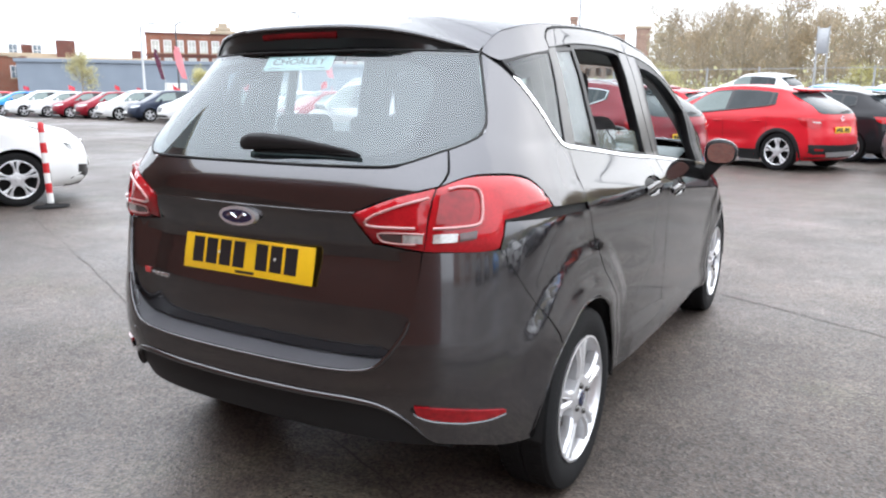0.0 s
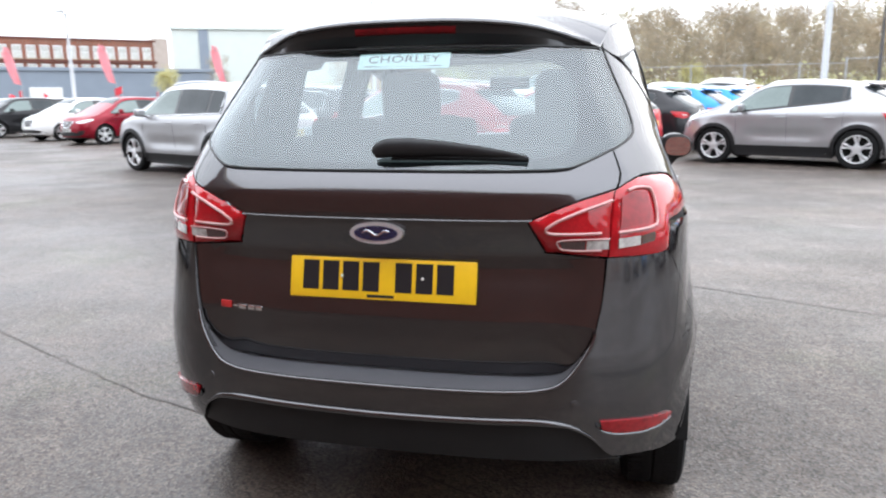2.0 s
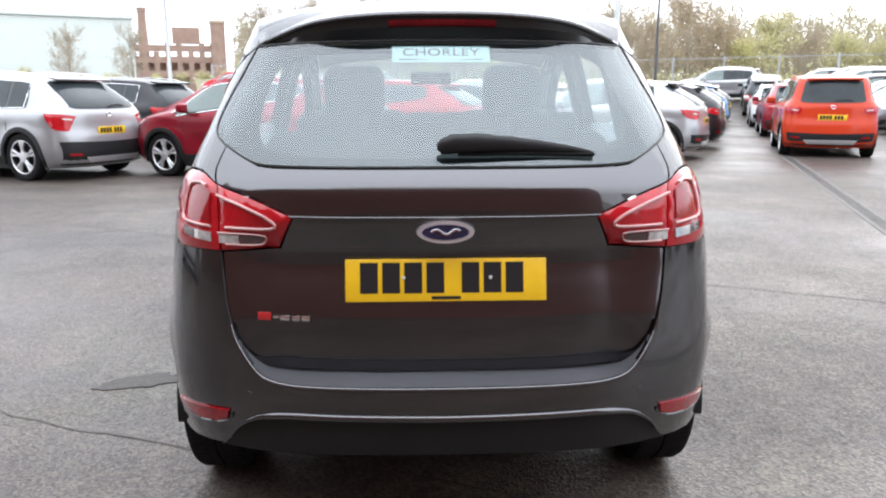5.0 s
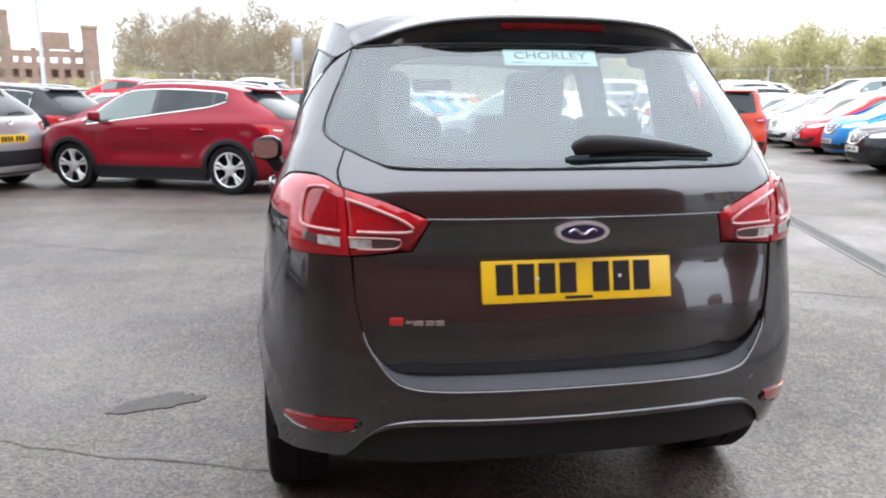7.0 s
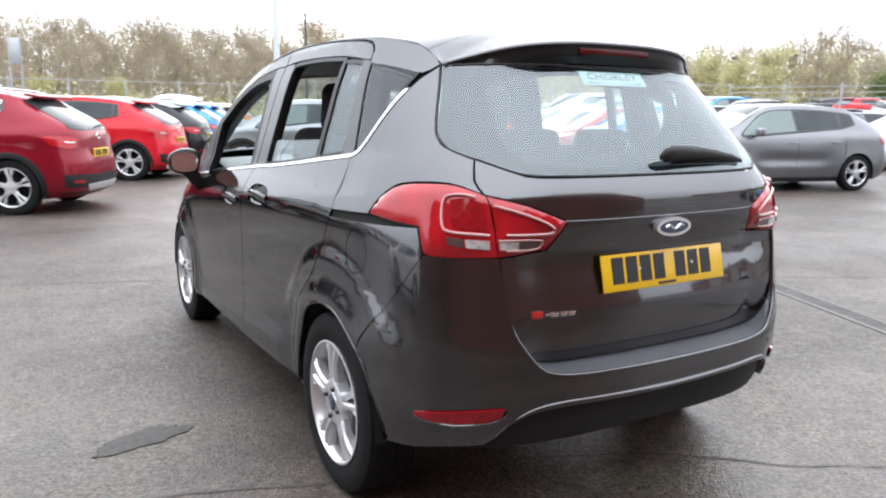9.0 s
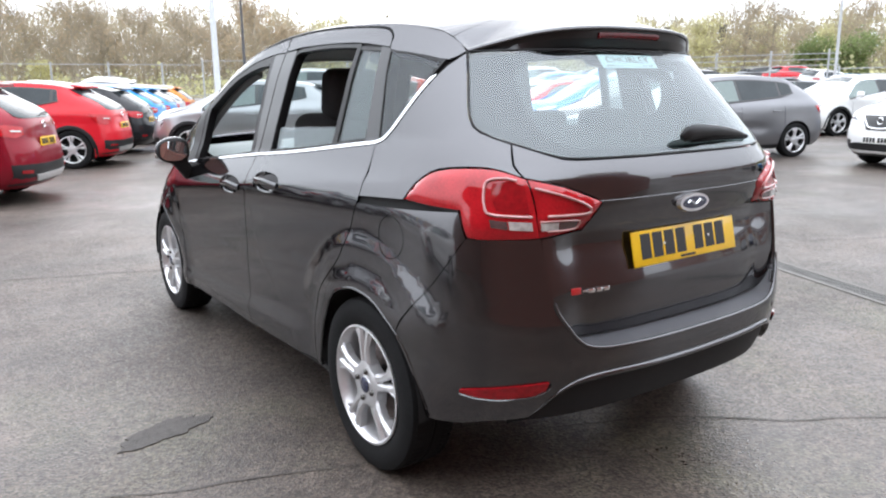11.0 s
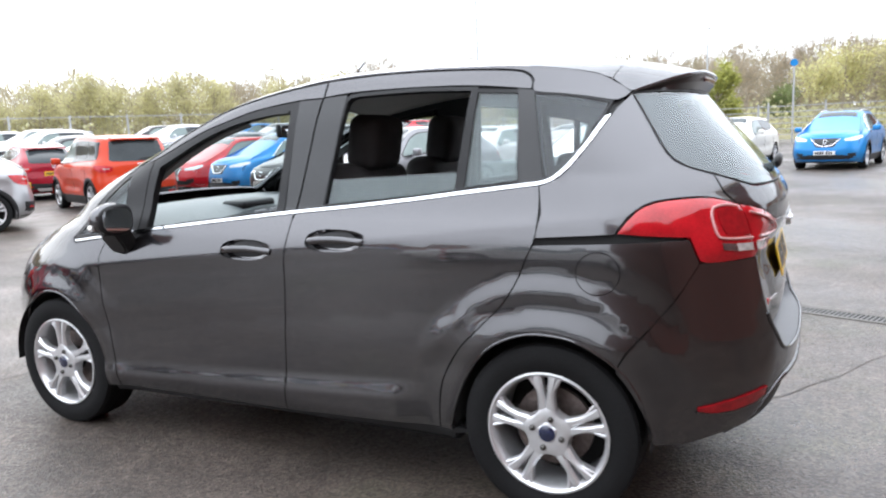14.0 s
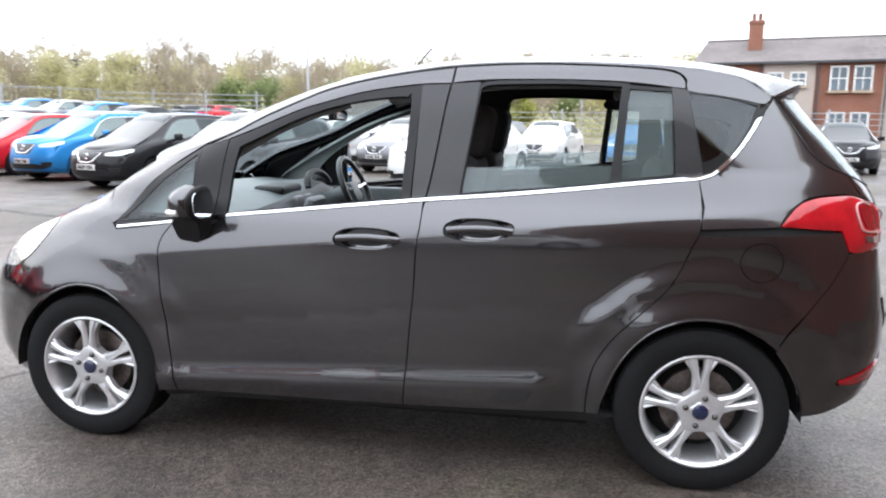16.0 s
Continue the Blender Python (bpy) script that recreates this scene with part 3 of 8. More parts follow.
def wheel_thing(name, parent, at, k, radius=0.31, width=0.2, rim=0.213, mat=None, detail=True):
    """A tyre on an alloy of five split spokes, its outer face at x = 0 and turned to k."""
    hub = new(name)
    hub.parent = parent
    hub.matrix_basis = Matrix.Translation(at) @ Matrix.Diagonal((k, 1, 1, 1)) @ pose(0, 0, 0, 2 * k, 0, 0)
    w = width
    prof = [(rim - 0.006, -0.016), (rim + 0.012, -0.006), (rim + 0.045, 0.0), (radius - 0.024, -0.003), (radius - 0.006, -0.012), (radius, -0.028), (radius, -w / 2 + 0.006), (radius - 0.006, -w / 2), (radius, -w / 2 - 0.006), (radius, -w + 0.04), (radius - 0.02, -w + 0.01), (rim, -w)]
    v, f = [], []
    if detail:
        for i in range(80):
            a = 2 * math.pi * i / 80
            for h0, h1, lean in ((-0.026, -0.07, 0.02), (-w + 0.026, -w + 0.07, -0.02)):
                b = len(v)
                for h, da in ((h0, 0), (h1, lean)):
                    for s in (-0.0075, 0.0075):
                        for r in (radius - 0.006, radius + 0.0015):
                            t = a + da + s / radius
                            v.append((h, r * math.cos(t), r * math.sin(t)))
                f += [(b, b + 1, b + 3, b + 2), (b + 4, b + 6, b + 7, b + 5), (b + 1, b + 5, b + 7, b + 3), (b, b + 2, b + 6, b + 4), (b, b + 4, b + 5, b + 1), (b + 2, b + 3, b + 7, b + 6)]
    solid("tyre", *lathe(prof, 64), RUBBER, hub)
    if detail:
        tagged(solid("tread", v, f, RUBBER, hub, flat=True), kind="stuff")
    rim_vf = lathe([(rim, -0.012), (rim + 0.003, -0.004), (rim - 0.004, -0.002), (rim - 0.016, -0.014)] + ([(rim - 0.022, -0.05), (rim - 0.02, -w + 0.02)] if detail else []), 64 if detail else 40)
    bm = bmesh.new()
    for i in range(5):
        turn = Matrix.Rotation(2 * math.pi * i / 5, 4, "X")
        for s in (-1, 1):
            rows = []
            for r, side, half, hi in ((0.05, 0.013, 0.02, -0.012), (0.085, 0.0135, 0.0175, -0.007), (0.11, 0.0145, 0.0145, -0.005), (0.13, 0.0165, 0.0125, -0.0045), (0.15, 0.0195, 0.0125, -0.0045), (0.17, 0.0235, 0.0142, -0.0055), (rim - 0.02, 0.028, 0.0165, -0.007), (rim - 0.003, 0.031, 0.02, -0.01)):
                ring = [bm.verts.new(turn @ Vector((x, s * side + d, r))) for x, d in ((hi - 0.034, -half), (hi - 0.009, -half), (hi, -half + 0.0075), (hi, half - 0.0075), (hi - 0.009, half), (hi - 0.034, half))]
                rows.append(ring)
            for a, b in zip(rows, rows[1:]):
                for j in range(6):
                    bm.faces.new((a[j], a[(j + 1) % 6], b[(j + 1) % 6], b[j]))
            fin = []
            for r, side, half, hi in ((0.146, 0.026, 0.005, -0.012), (0.17, 0.0395, 0.0062, -0.01), (rim - 0.02, 0.054, 0.0075, -0.009), (rim - 0.003, 0.063, 0.012, -0.011)):
                fin.append([bm.verts.new(turn @ Vector((x, s * side + d, r))) for x, d in ((hi - 0.03, -half), (hi - 0.003, -half), (hi, 0.0), (hi - 0.003, half), (hi - 0.03, half))])
            for a, b in zip(fin, fin[1:]):
                for j in range(5):
                    bm.faces.new((a[j], a[(j + 1) % 5], b[(j + 1) % 5], b[j]))
    # five-cornered hub plate, a corner to each spoke
    v, f = lathe([(0.0, -0.005), (0.031, -0.005), (0.035, -0.008), (0.072, -0.004), (0.083, -0.009), (0.087, -0.05)], 40)
    v = [(x, y * (1 + 0.1 * math.cos(5 * math.atan2(y, z))), z * (1 + 0.1 * math.cos(5 * math.atan2(y, z)))) for x, y, z in v]
    if detail:
        solid("rim", *rim_vf, mat or ALLOY, hub)
        part("spokes", bm, mat or ALLOY, hub)
        solid("hub_plate", v, f, mat or ALLOY, hub)
    else:
        me = bpy.data.meshes.new("alloy")
        bm.to_mesh(me)
        bm.free()
        v = [tuple(q.co) for q in me.vertices] + list(v)
        f = [tuple(p.vertices) for p in me.polygons] + [tuple(len(me.vertices) + i for i in q) for q in f]
        f += [tuple(len(v) + i for i in q) for q in rim_vf[1]]
        solid("alloy_rim", v + list(rim_vf[0]), f, mat or ALLOY, hub)
    if detail:
        v, f = lathe([(0.0, 0.001), (0.025, 0.0), (0.029, -0.003), (0.029, -0.009)], 24)
        solid("centre_cap", v, f, BADGE_BLUE, hub, "blue enamel centre cap")
        for i in range(4):
            a = 2 * math.pi * i / 4 + 0.3
            v, f = lathe([(0.0, 0.006), (0.007, 0.004), (0.0105, 0.0), (0.0115, -0.012)], 10)
            put(solid("wheel_bolt", v, f, STEEL_BOLT, hub), Matrix.Translation((0, 0.054 * math.cos(a), 0.054 * math.sin(a))))
    if detail:
        solid("brake_disc", *lathe([(0.06, -0.085), (0.14, -0.085), (0.14, -0.105), (0.06, -0.105)], 32), BRAKE, hub)
    solid("wheel_backing", *lathe([(0.0, -w + 0.03), (rim - 0.001, -w + 0.03)] if detail else [(0.0, -0.12), (rim - 0.03, -0.12), (rim - 0.018, -0.016)], 24), GAP_BLACK, hub)
    return hub


def headrest_bm(w, h, d, at, bm=None, lean=0.0):
    return box_bm(w, d, h, at, bevel=min(d, h) * 0.34, seg=4, m=pose(0, 0, 0, lean), bm=bm)


car = new("grey_hatchback")
tagged(car, "dark metallic grey five-door hatchback, windows down, parked on asphalt", "car", kind="thing")

# belt line, windows and shut lines of one flank, (y, z)
BELT = [(2.327, 0.904), (2.065, 0.936), (1.886, 0.961), (1.605, 0.990), (1.334, 1.018), (1.039, 1.047), (0.770, 1.070), (0.520, 1.095), (0.316, 1.118), (0.045, 1.147)]
BELT_TAIL = [(0.045, 1.147), (-0.005, 1.163), (-0.057, 1.205), (-0.105, 1.263), (-0.146, 1.323), (-0.193, 1.400)]
SEAM_B = [(1.046, 1.047), (1.049, 0.957), (1.061, 0.872), (1.068, 0.743), (1.089, 0.522), (1.108, 0.31), (1.114, 0.245)]
SEAM_C = [(0.412, 0.268), (0.41, 0.342), (0.389, 0.456), (0.321, 0.572), (0.234, 0.664), (0.151, 0.748), (0.099, 0.829), (0.066, 0.909), (0.041, 0.963), (0.032, 1.018), (0.035, 1.096), (0.043, 1.147)]
SEAM_A = [(2.072, 0.236), (2.085, 0.338), (2.104, 0.555), (2.116, 0.694), (2.116, 0.853), (2.065, 0.936)]
ARCH_R = [(0.352, 0.27), (0.349, 0.31), (0.29, 0.464), (0.198, 0.582), (0.088, 0.638), (-0.011, 0.648), (-0.120, 0.629), (-0.236, 0.557), (-0.306, 0.45), (-0.348, 0.31)]
ARCH_F = [(2.16, 0.232), (2.178, 0.42), (2.248, 0.548), (2.339, 0.633), (2.453, 0.659), (2.566, 0.638), (2.693, 0.562), (2.79, 0.44), (2.83, 0.25)]
ARCH_R = [(y * 1.035, 0.31 + (z - 0.31) * 1.035) if z > 0.31 else (y * 1.035, z) for y, z in ARCH_R]
ARCH_F = [(2.471 + (y - 2.471) * 1.03, 0.31 + (z - 0.31) * 1.03) if z > 0.31 else (2.471 + (y - 2.471) * 1.03, z) for y, z in ARCH_F]
WINDOW_F = [[(1.841, 0.98), (1.833, 1.129), (1.812, 1.239)], [(1.812, 1.239), (1.702, 1.292), (1.572, 1.352), (1.445, 1.396), (1.321, 1.424), (1.197, 1.44), (1.132, 1.441)], [(1.132, 1.441), (1.118, 1.428), (1.137, 1.06)], [(1.137, 1.06), (1.335, 1.036), (1.606, 1.008), (1.841, 0.98)]]
FRAME_F = [[(1.89, 0.968), (1.878, 1.122), (1.86, 1.268)], [(1.86, 1.268), (1.761, 1.306), (1.577, 1.382), (1.448, 1.42), (1.325, 1.453), (1.202, 1.473), (1.077, 1.487)], [(1.077, 1.487), (1.1, 1.05)], [(1.1, 1.05), (1.335, 1.024), (1.606, 0.996), (1.89, 0.968)]]
WINDOW_R = [[(0.906, 1.081), (0.879, 1.274), (0.850, 1.466)], [(0.850, 1.466), (0.829, 1.485), (0.740, 1.490), (0.529, 1.491), (0.312, 1.481)], [(0.312, 1.481), (0.347, 1.136)], [(0.347, 1.136), (0.519, 1.116), (0.906, 1.081)]]
FIXED = [[(0.297, 1.473), (0.141, 1.462)], [(0.141, 1.462), (0.124, 1.165)], [(0.124, 1.165), (0.325, 1.141)], [(0.325, 1.141), (0.297, 1.473)]]
QUARTER = [[(0.082, 1.456), (-0.040, 1.442), (-0.165, 1.414)], [(-0.165, 1.414), (-0.135, 1.348), (-0.095, 1.280), (-0.047, 1.214), (-0.003, 1.182), (0.030, 1.172)], [(0.030, 1.172), (0.082, 1.456)]]
TRI = [[(2.306, 0.935), (2.147, 1.09), (1.999, 1.208)], [(1.999, 1.208), (2.002, 0.968)], [(2.002, 0.968), (2.306, 0.935)]]
FUEL = [(-0.174 + 0.073 * math.cos(a), 0.867 + 0.07 * math.sin(a)) for a in np.linspace(0, 2 * math.pi, 28)[:-1]]

CREASE_Y = np.arange(-0.4, 2.5, 0.03)
CREASES = [np.stack([CREASE_Y, HERO.crease[0] + (1.755 - CREASE_Y) * HERO.crease[1] + d], 1) for d in (-0.02, -0.008, 0.0, 0.008, 0.02)]
SILL_LINES = [np.stack([CREASE_Y, 0.372 + (2.07 - CREASE_Y) * 0.05 - d], 1) for d in (0.0, 0.024, 0.048, 0.072, 0.096)]
for k in (-1, 1):
    sc, wc, wg = side_chart(k), wrap_chart(k), gate_wrap(k)
    # dark structure behind the skins, with the window openings
    core = run([(2.9, 0.25), (2.95, 0.55), (2.766, 0.84), (2.372, 0.97)], [(2.372, 0.97)] + [(y, float(EDGE_Z(y)) - 0.004) for y in np.linspace(2.3, -0.17, 14)], [(-0.17, float(EDGE_Z(-0.17)) - 0.004), (-0.3, 1.3), (-0.42, 1.1), (-0.42, 0.7), (-0.269, 0.605)], ARCH_R[::-1][2:], [(0.352, 0.27), (0.352, 0.25), (2.16, 0.22)], ARCH_F, step=0.05)
    panel("inner_frame", core, sc, TRIM_BLACK, car, off=-0.014, depth=0.03, h=0.06, gap=0.0, holes=[inset(run(*w, step=0.04), -0.012) for w in (WINDOW_F, WINDOW_R, FIXED, TRI)] + [inset(run(*QUARTER, step=0.03), 0.004)], label="black inner door frames and pillars")
    # skins
    panel("front_wing", run(SEAM_A, [(2.065, 0.936), (2.203, 0.915), (2.328, 0.899)], [(2.328, 0.899), (2.358, 0.93), (2.425, float(EDGE_Z(2.425)))], [(y, float(EDGE_Z(y))) for y in np.linspace(2.425, 2.7, 8)], [(2.7, float(EDGE_Z(2.7))), (2.724, 0.847), (2.8, 0.759), (2.9, 0.7)], [(2.9, 0.7), (2.95, 0.5), (2.83, 0.44)], ARCH_F[::-1][1:], [(2.16, 0.232), (2.072, 0.236)]), sc, GREY_PAINT, car, folds=CREASES)
    fd = panel("front_door", run(BELT[1:6], SEAM_B, [(1.114, 0.245), (2.072, 0.236)], SEAM_A), sc, GREY_PAINT, car, holes=[run([(1.387, 0.898), (1.376, 0.923), (1.316, 0.943), (1.206, 0.943), (1.135, 0.928), (1.125, 0.906), (1.145, 0.883), (1.205, 0.865), (1.306, 0.864), (1.376, 0.878), (1.387, 0.898)], step=0.02)], folds=CREASES + SILL_LINES)
    rd = panel("rear_door", run(BELT[5:], SEAM_C[::-1], [(0.412, 0.268), (1.114, 0.245)], SEAM_B[::-1]), sc, GREY_PAINT, car, holes=[run([(0.960, 0.945), (0.950, 0.970), (0.891, 0.990), (0.775, 0.990), (0.704, 0.976), (0.694, 0.954), (0.714, 0.930), (0.774, 0.912), (0.879, 0.909), (0.949, 0.924), (0.960, 0.945)], step=0.02)], folds=CREASES + SILL_LINES)
    for door, cy, cz in ((fd, 1.25, 0.906), (rd, 0.822, 0.952)):
        cup = run([(cy + 0.131, cz), (cy + 0.06, cz + 0.041), (cy - 0.06, cz + 0.041), (cy - 0.131, cz), (cy - 0.06, cz - 0.042), (cy + 0.06, cz - 0.042), (cy + 0.131, cz)], step=0.02)
        panel("handle_recess", cup, lambda y, z, a=cy, b=cz: (k * (HERO.side(y, z) - 0.03 * np.clip(1 - ((y - a) / 0.135) ** 2 - ((z - b) / 0.044) ** 2, 0, 1)), y, z), GREY_PAINT, door, depth=0, gap=0, h=0.012, off=-0.001)
        bar = [(k * (float(HERO.side(cy + d, cz)) + 0.014 * (1 - (d / 0.13) ** 4) - 0.004), cy + d, cz + 0.004 - 0.01 * (d / 0.12) ** 2) for d in np.linspace(-0.122, 0.122, 13)]
        v, f = tube(bar, 0.0145, 10, 0.7)
        solid("door_handle", v, f, GREY_PAINT, door, "grey pull handle")
    # rear flank in two skins, over and under the slot of the sliding door
    up = run(ws((0.038, 0.975), (0.032, 1.018), (0.035, 1.096), (0.043, 1.147)), ws(*BELT_TAIL), ws((-0.193, 1.400), (-0.228, 1.442)), ws((-0.228, 1.442), (-0.272, 1.373), (-0.336, 1.27), (-0.383, 1.214), (-0.44, 1.188)) + wb((0.588, 1.172)), wb((0.588, 1.172), (0.613, 1.109), (0.605, 1.074)), wb((0.605, 1.074)) + ws((-0.484, 1.1), (-0.373, 1.097), (-0.309, 1.081), (-0.261, 1.045), (-0.225, 0.991)), ws((-0.225, 0.991), (0.038, 0.975)))
    panel("rear_quarter_panel", up, wc, GREY_PAINT, car, folds=[ws(*q[:18]) for q in CREASES])
    low = run(ws((0.041, 0.955), (-0.200, 0.965), (-0.447, 0.976)), ws((-0.447, 0.976), (-0.479, 0.9)), ws((-0.479, 0.9), (-0.417, 0.795), (-0.35, 0.71), (-0.269, 0.618), (-0.238, 0.555)), ws(*ARCH_R[:8][::-1]), ws((0.352, 0.27), (0.412, 0.268)), ws(*SEAM_C[:9]))
    panel("rear_quarter_panel", low, wc, GREY_PAINT, car, holes=[np.array(ws(*FUEL))] if k < 0 else [])
    if k < 0:
        panel("fuel_flap", np.array(ws(*FUEL)), wc, GREY_PAINT, car, gap=0.003, off=-0.0005)
    panel("door_slide_slot", run(ws((0.041, 0.953), (-0.45, 0.974)), ws((-0.45, 0.974), (-0.241, 0.993)), ws((-0.241, 0.993), (0.041, 0.977)), ws((0.041, 0.977), (0.041, 0.953))), wc, GAP_BLACK, car, off=-0.011, depth=0.004, gap=0)
    # arch lips, liners, sill
    for name, arch, cy in (("rear", ARCH_R, 0.0), ("front", ARCH_F, 2.471)):
        lip = [(k * (float(HERO.side(y, z)) - 0.004), y, z) for y, z in run(arch, step=0.03)]
        solid("wheel_arch_lip", *tube(lip, 0.006, 8), GREY_PAINT, car)
        v, f = [], []
        ring = [(0.345 * math.cos(a), 0.345 * math.sin(a)) for a in np.linspace(-0.05, math.pi + 0.05, 26)]
        for dy, dz in ring:
            for x in (0.835, 0.560):
                v.append((k * x, cy + dy, 0.31 + dz))
        f = [(2 * i, 2 * i + 1, 2 * i + 3, 2 * i + 2) for i in range(len(ring) - 1)]
        f.append(tuple(range(1, 2 * len(ring), 2)))
        solid("wheel_arch_liner", v, f, GAP_BLACK, car, "black wheel arch liner")
    panel("side_sill", run([(2.16, 0.235), (0.36, 0.265)], [(0.36, 0.265), (0.37, 0.215)], [(0.37, 0.215), (2.14, 0.19)], [(2.14, 0.19), (2.16, 0.235)]), sc, TRIM_BLACK, car, off=-0.03, depth=0.05)
    # window surrounds
    panel("rear_door_top", run([(0.96, 1.494), (0.844, 1.504), (0.737, 1.507), (0.529, 1.506), (0.312, 1.497), (0.095, 1.472)], [(0.095, 1.472), (0.097, 1.502), (0.118, 1.526), (0.17, 1.541), (0.322, 1.554), (0.527, 1.563), (0.734, 1.564), (0.95, 1.555)], [(0.95, 1.555), (0.96, 1.494)]), sc, GREY_PAINT, rd)
    panel("front_door_top", run([(0.964, 1.492), (1.077, 1.489), (1.202, 1.475), (1.325, 1.455), (1.448, 1.422), (1.577, 1.384), (1.761, 1.308), (1.866, 1.268)], [(1.866, 1.268), (1.985, 1.234)], [(1.985, 1.234), (1.86, 1.286), (1.726, 1.355), (1.594, 1.413), (1.468, 1.463), (1.339, 1.496), (1.213, 1.52), (1.091, 1.538), (0.954, 1.553)], [(0.954, 1.553), (0.964, 1.492)]), sc, GREY_PAINT, fd)
    panel("roof_rail", run([(y, float(EDGE_Z(y))) for y in np.linspace(2.42, -0.14, 24)], [(-0.14, float(EDGE_Z(-0.14))), (-0.19, 1.477), (-0.226, 1.446)], [(-0.226, 1.446), (-0.19, 1.42), (-0.1, 1.436), (-0.001, 1.452), (0.088, 1.465), (0.091, 1.504), (0.116, 1.531), (0.17, 1.546), (0.322, 1.558), (0.527, 1.567), (0.734, 1.568), (0.952, 1.558), (1.091, 1.541), (1.213, 1.523), (1.339, 1.499), (1.468, 1.466), (1.594, 1.416), (1.726, 1.358), (1.86, 1.289), (1.99, 1.236), (2.185, 1.098), (2.352, 0.922), (2.42, 1.05)]), sc, GREY_PAINT, car, gap=0.0015, depth=0.02)
    panel("front_pillar", run([(1.99, 0.962), (1.892, 0.97)], [(1.892, 0.97), (1.88, 1.122), (1.862, 1.27)], [(1.862, 1.27), (1.985, 1.236)], [(1.985, 1.236), (1.99, 0.962)]), sc, TRIM_BLACK, fd, gap=0.001, label="black front pillar")
    panel("window_seal", run(*[[(2.345, 0.915), (2.183, 1.098), (1.988, 1.232)], [(1.988, 1.232), (1.988, 0.962)], [(1.988, 0.962), (2.345, 0.915)]]), sc, TRIM_BLACK, car, gap=0, holes=[run(*TRI)], off=-0.001)
    panel("corner_glass", run(*TRI), sc, CLEAR, car, gap=0.001, off=-0.004, depth=0.004, pane=True, label="triangular corner window")
    panel("door_frame", run(*FRAME_F), sc, TRIM_BLACK, fd, gap=0, holes=[run(*WINDOW_F)], off=-0.0015, depth=0.02)
    panel("door_frame", inset(run(*WINDOW_R), -0.014), sc, TRIM_BLACK, rd, gap=0, holes=[run(*WINDOW_R)], off=-0.0015, depth=0.02)
    panel("door_pillar", run([(1.08, 1.489), (1.096, 1.046)], [(1.096, 1.046), (1.041, 1.051)], [(1.041, 1.051), (1.018, 1.166), (0.98, 1.421), (0.966, 1.491)], [(0.966, 1.491), (1.08, 1.489)]), sc, GLOSS_BLACK, fd, label="gloss black door pillar cover")
    panel("door_pillar", run([(0.962, 1.494), (0.977, 1.421), (1.015, 1.166), (1.038, 1.051)], [(1.038, 1.051), (0.912, 1.061)], [(0.912, 1.061), (0.88, 1.274), (0.85, 1.5)], [(0.85, 1.5), (0.962, 1.494)]), sc, GLOSS_BLACK, rd, label="gloss black door pillar cover")
    panel("door_pillar", run([(0.148, 1.481), (0.084, 1.471)], [(0.084, 1.471), (0.026, 1.155)], [(0.026, 1.155), (0.118, 1.142)], [(0.118, 1.142), (0.148, 1.481)]), sc, GLOSS_BLACK, rd)
    panel("window_divider", run([(0.323, 1.491), (0.294, 1.488)], [(0.294, 1.488), (0.321, 1.130)], [(0.321, 1.130), (0.358, 1.125)], [(0.358, 1.125), (0.323, 1.491)]), sc, TRIM_BLACK, rd, off=-0.001, gap=0)
    panel("window_seal", inset(run(*FIXED), -0.013), sc, TRIM_BLACK, rd, gap=0, holes=[run(*FIXED)], off=-0.002)
    panel("fixed_window", run(*FIXED), sc, CLEAR, rd, gap=0, off=-0.006, depth=0.004, pane=True)
    panel("inner_face", run(*FIXED), sc, SIDE_FILM, rd, gap=0.004, off=-0.016, depth=0.001, pane=True, label="faintly misted glass")
    panel("lowered_window", run([(0.906, 1.081), (0.887, 1.178)], [(0.887, 1.178), (0.338, 1.200)], [(0.338, 1.200), (0.347, 1.136)], [(0.347, 1.136), (0.519, 1.111), (0.907, 1.068)]), sc, CLEAR, rd, gap=0, off=-0.012, depth=0.004, pane=True, label="half lowered window pane")
    panel("inner_face", run([(0.906, 1.081), (0.887, 1.178)], [(0.887, 1.178), (0.338, 1.200)], [(0.338, 1.200), (0.347, 1.136)], [(0.347, 1.136), (0.519, 1.111), (0.907, 1.068)]), sc, SIDE_FILM, rd, gap=0.003, off=-0.022, depth=0.001, pane=True, label="faintly misted glass")
    # inner linings of the pillars
    panel("pillar_trim", run([(0.34, 1.5), (0.1, 1.49), (-0.13, 1.46), (-0.2, 1.42)], [(-0.2, 1.42), (-0.17, 1.3), (-0.1, 1.17), (0.0, 1.06)], [(0.0, 1.06), (0.34, 1.06)], [(0.34, 1.06), (0.34, 1.12), (0.16, 1.16)], [(0.16, 1.16), (0.16, 1.44)], [(0.16, 1.44), (0.34, 1.46), (0.34, 1.5)]), sc, PILLAR_TRIM, car, off=-0.075, depth=0.012, gap=0, holes=[run([(0.045, 1.405), (-0.045, 1.395), (-0.1, 1.38)], [(-0.1, 1.38), (-0.08, 1.31), (-0.035, 1.25), (0.02, 1.225)], [(0.02, 1.225), (0.045, 1.405)])], label="dark grey inner pillar lining")
    panel("pillar_trim", run([(2.3, 0.99), (2.12, 1.14), (1.9, 1.26), (1.65, 1.375), (1.4, 1.455)], [(1.4, 1.455), (1.38, 1.425)], [(1.38, 1.425), (1.6, 1.35), (1.82, 1.235), (1.98, 1.1), (2.06, 0.98)], [(2.06, 0.98), (2.3, 0.99)]), sc, PILLAR_PALE, car, off=-0.05, depth=0.03, gap=0, label="pale grey windscreen pillar lining")
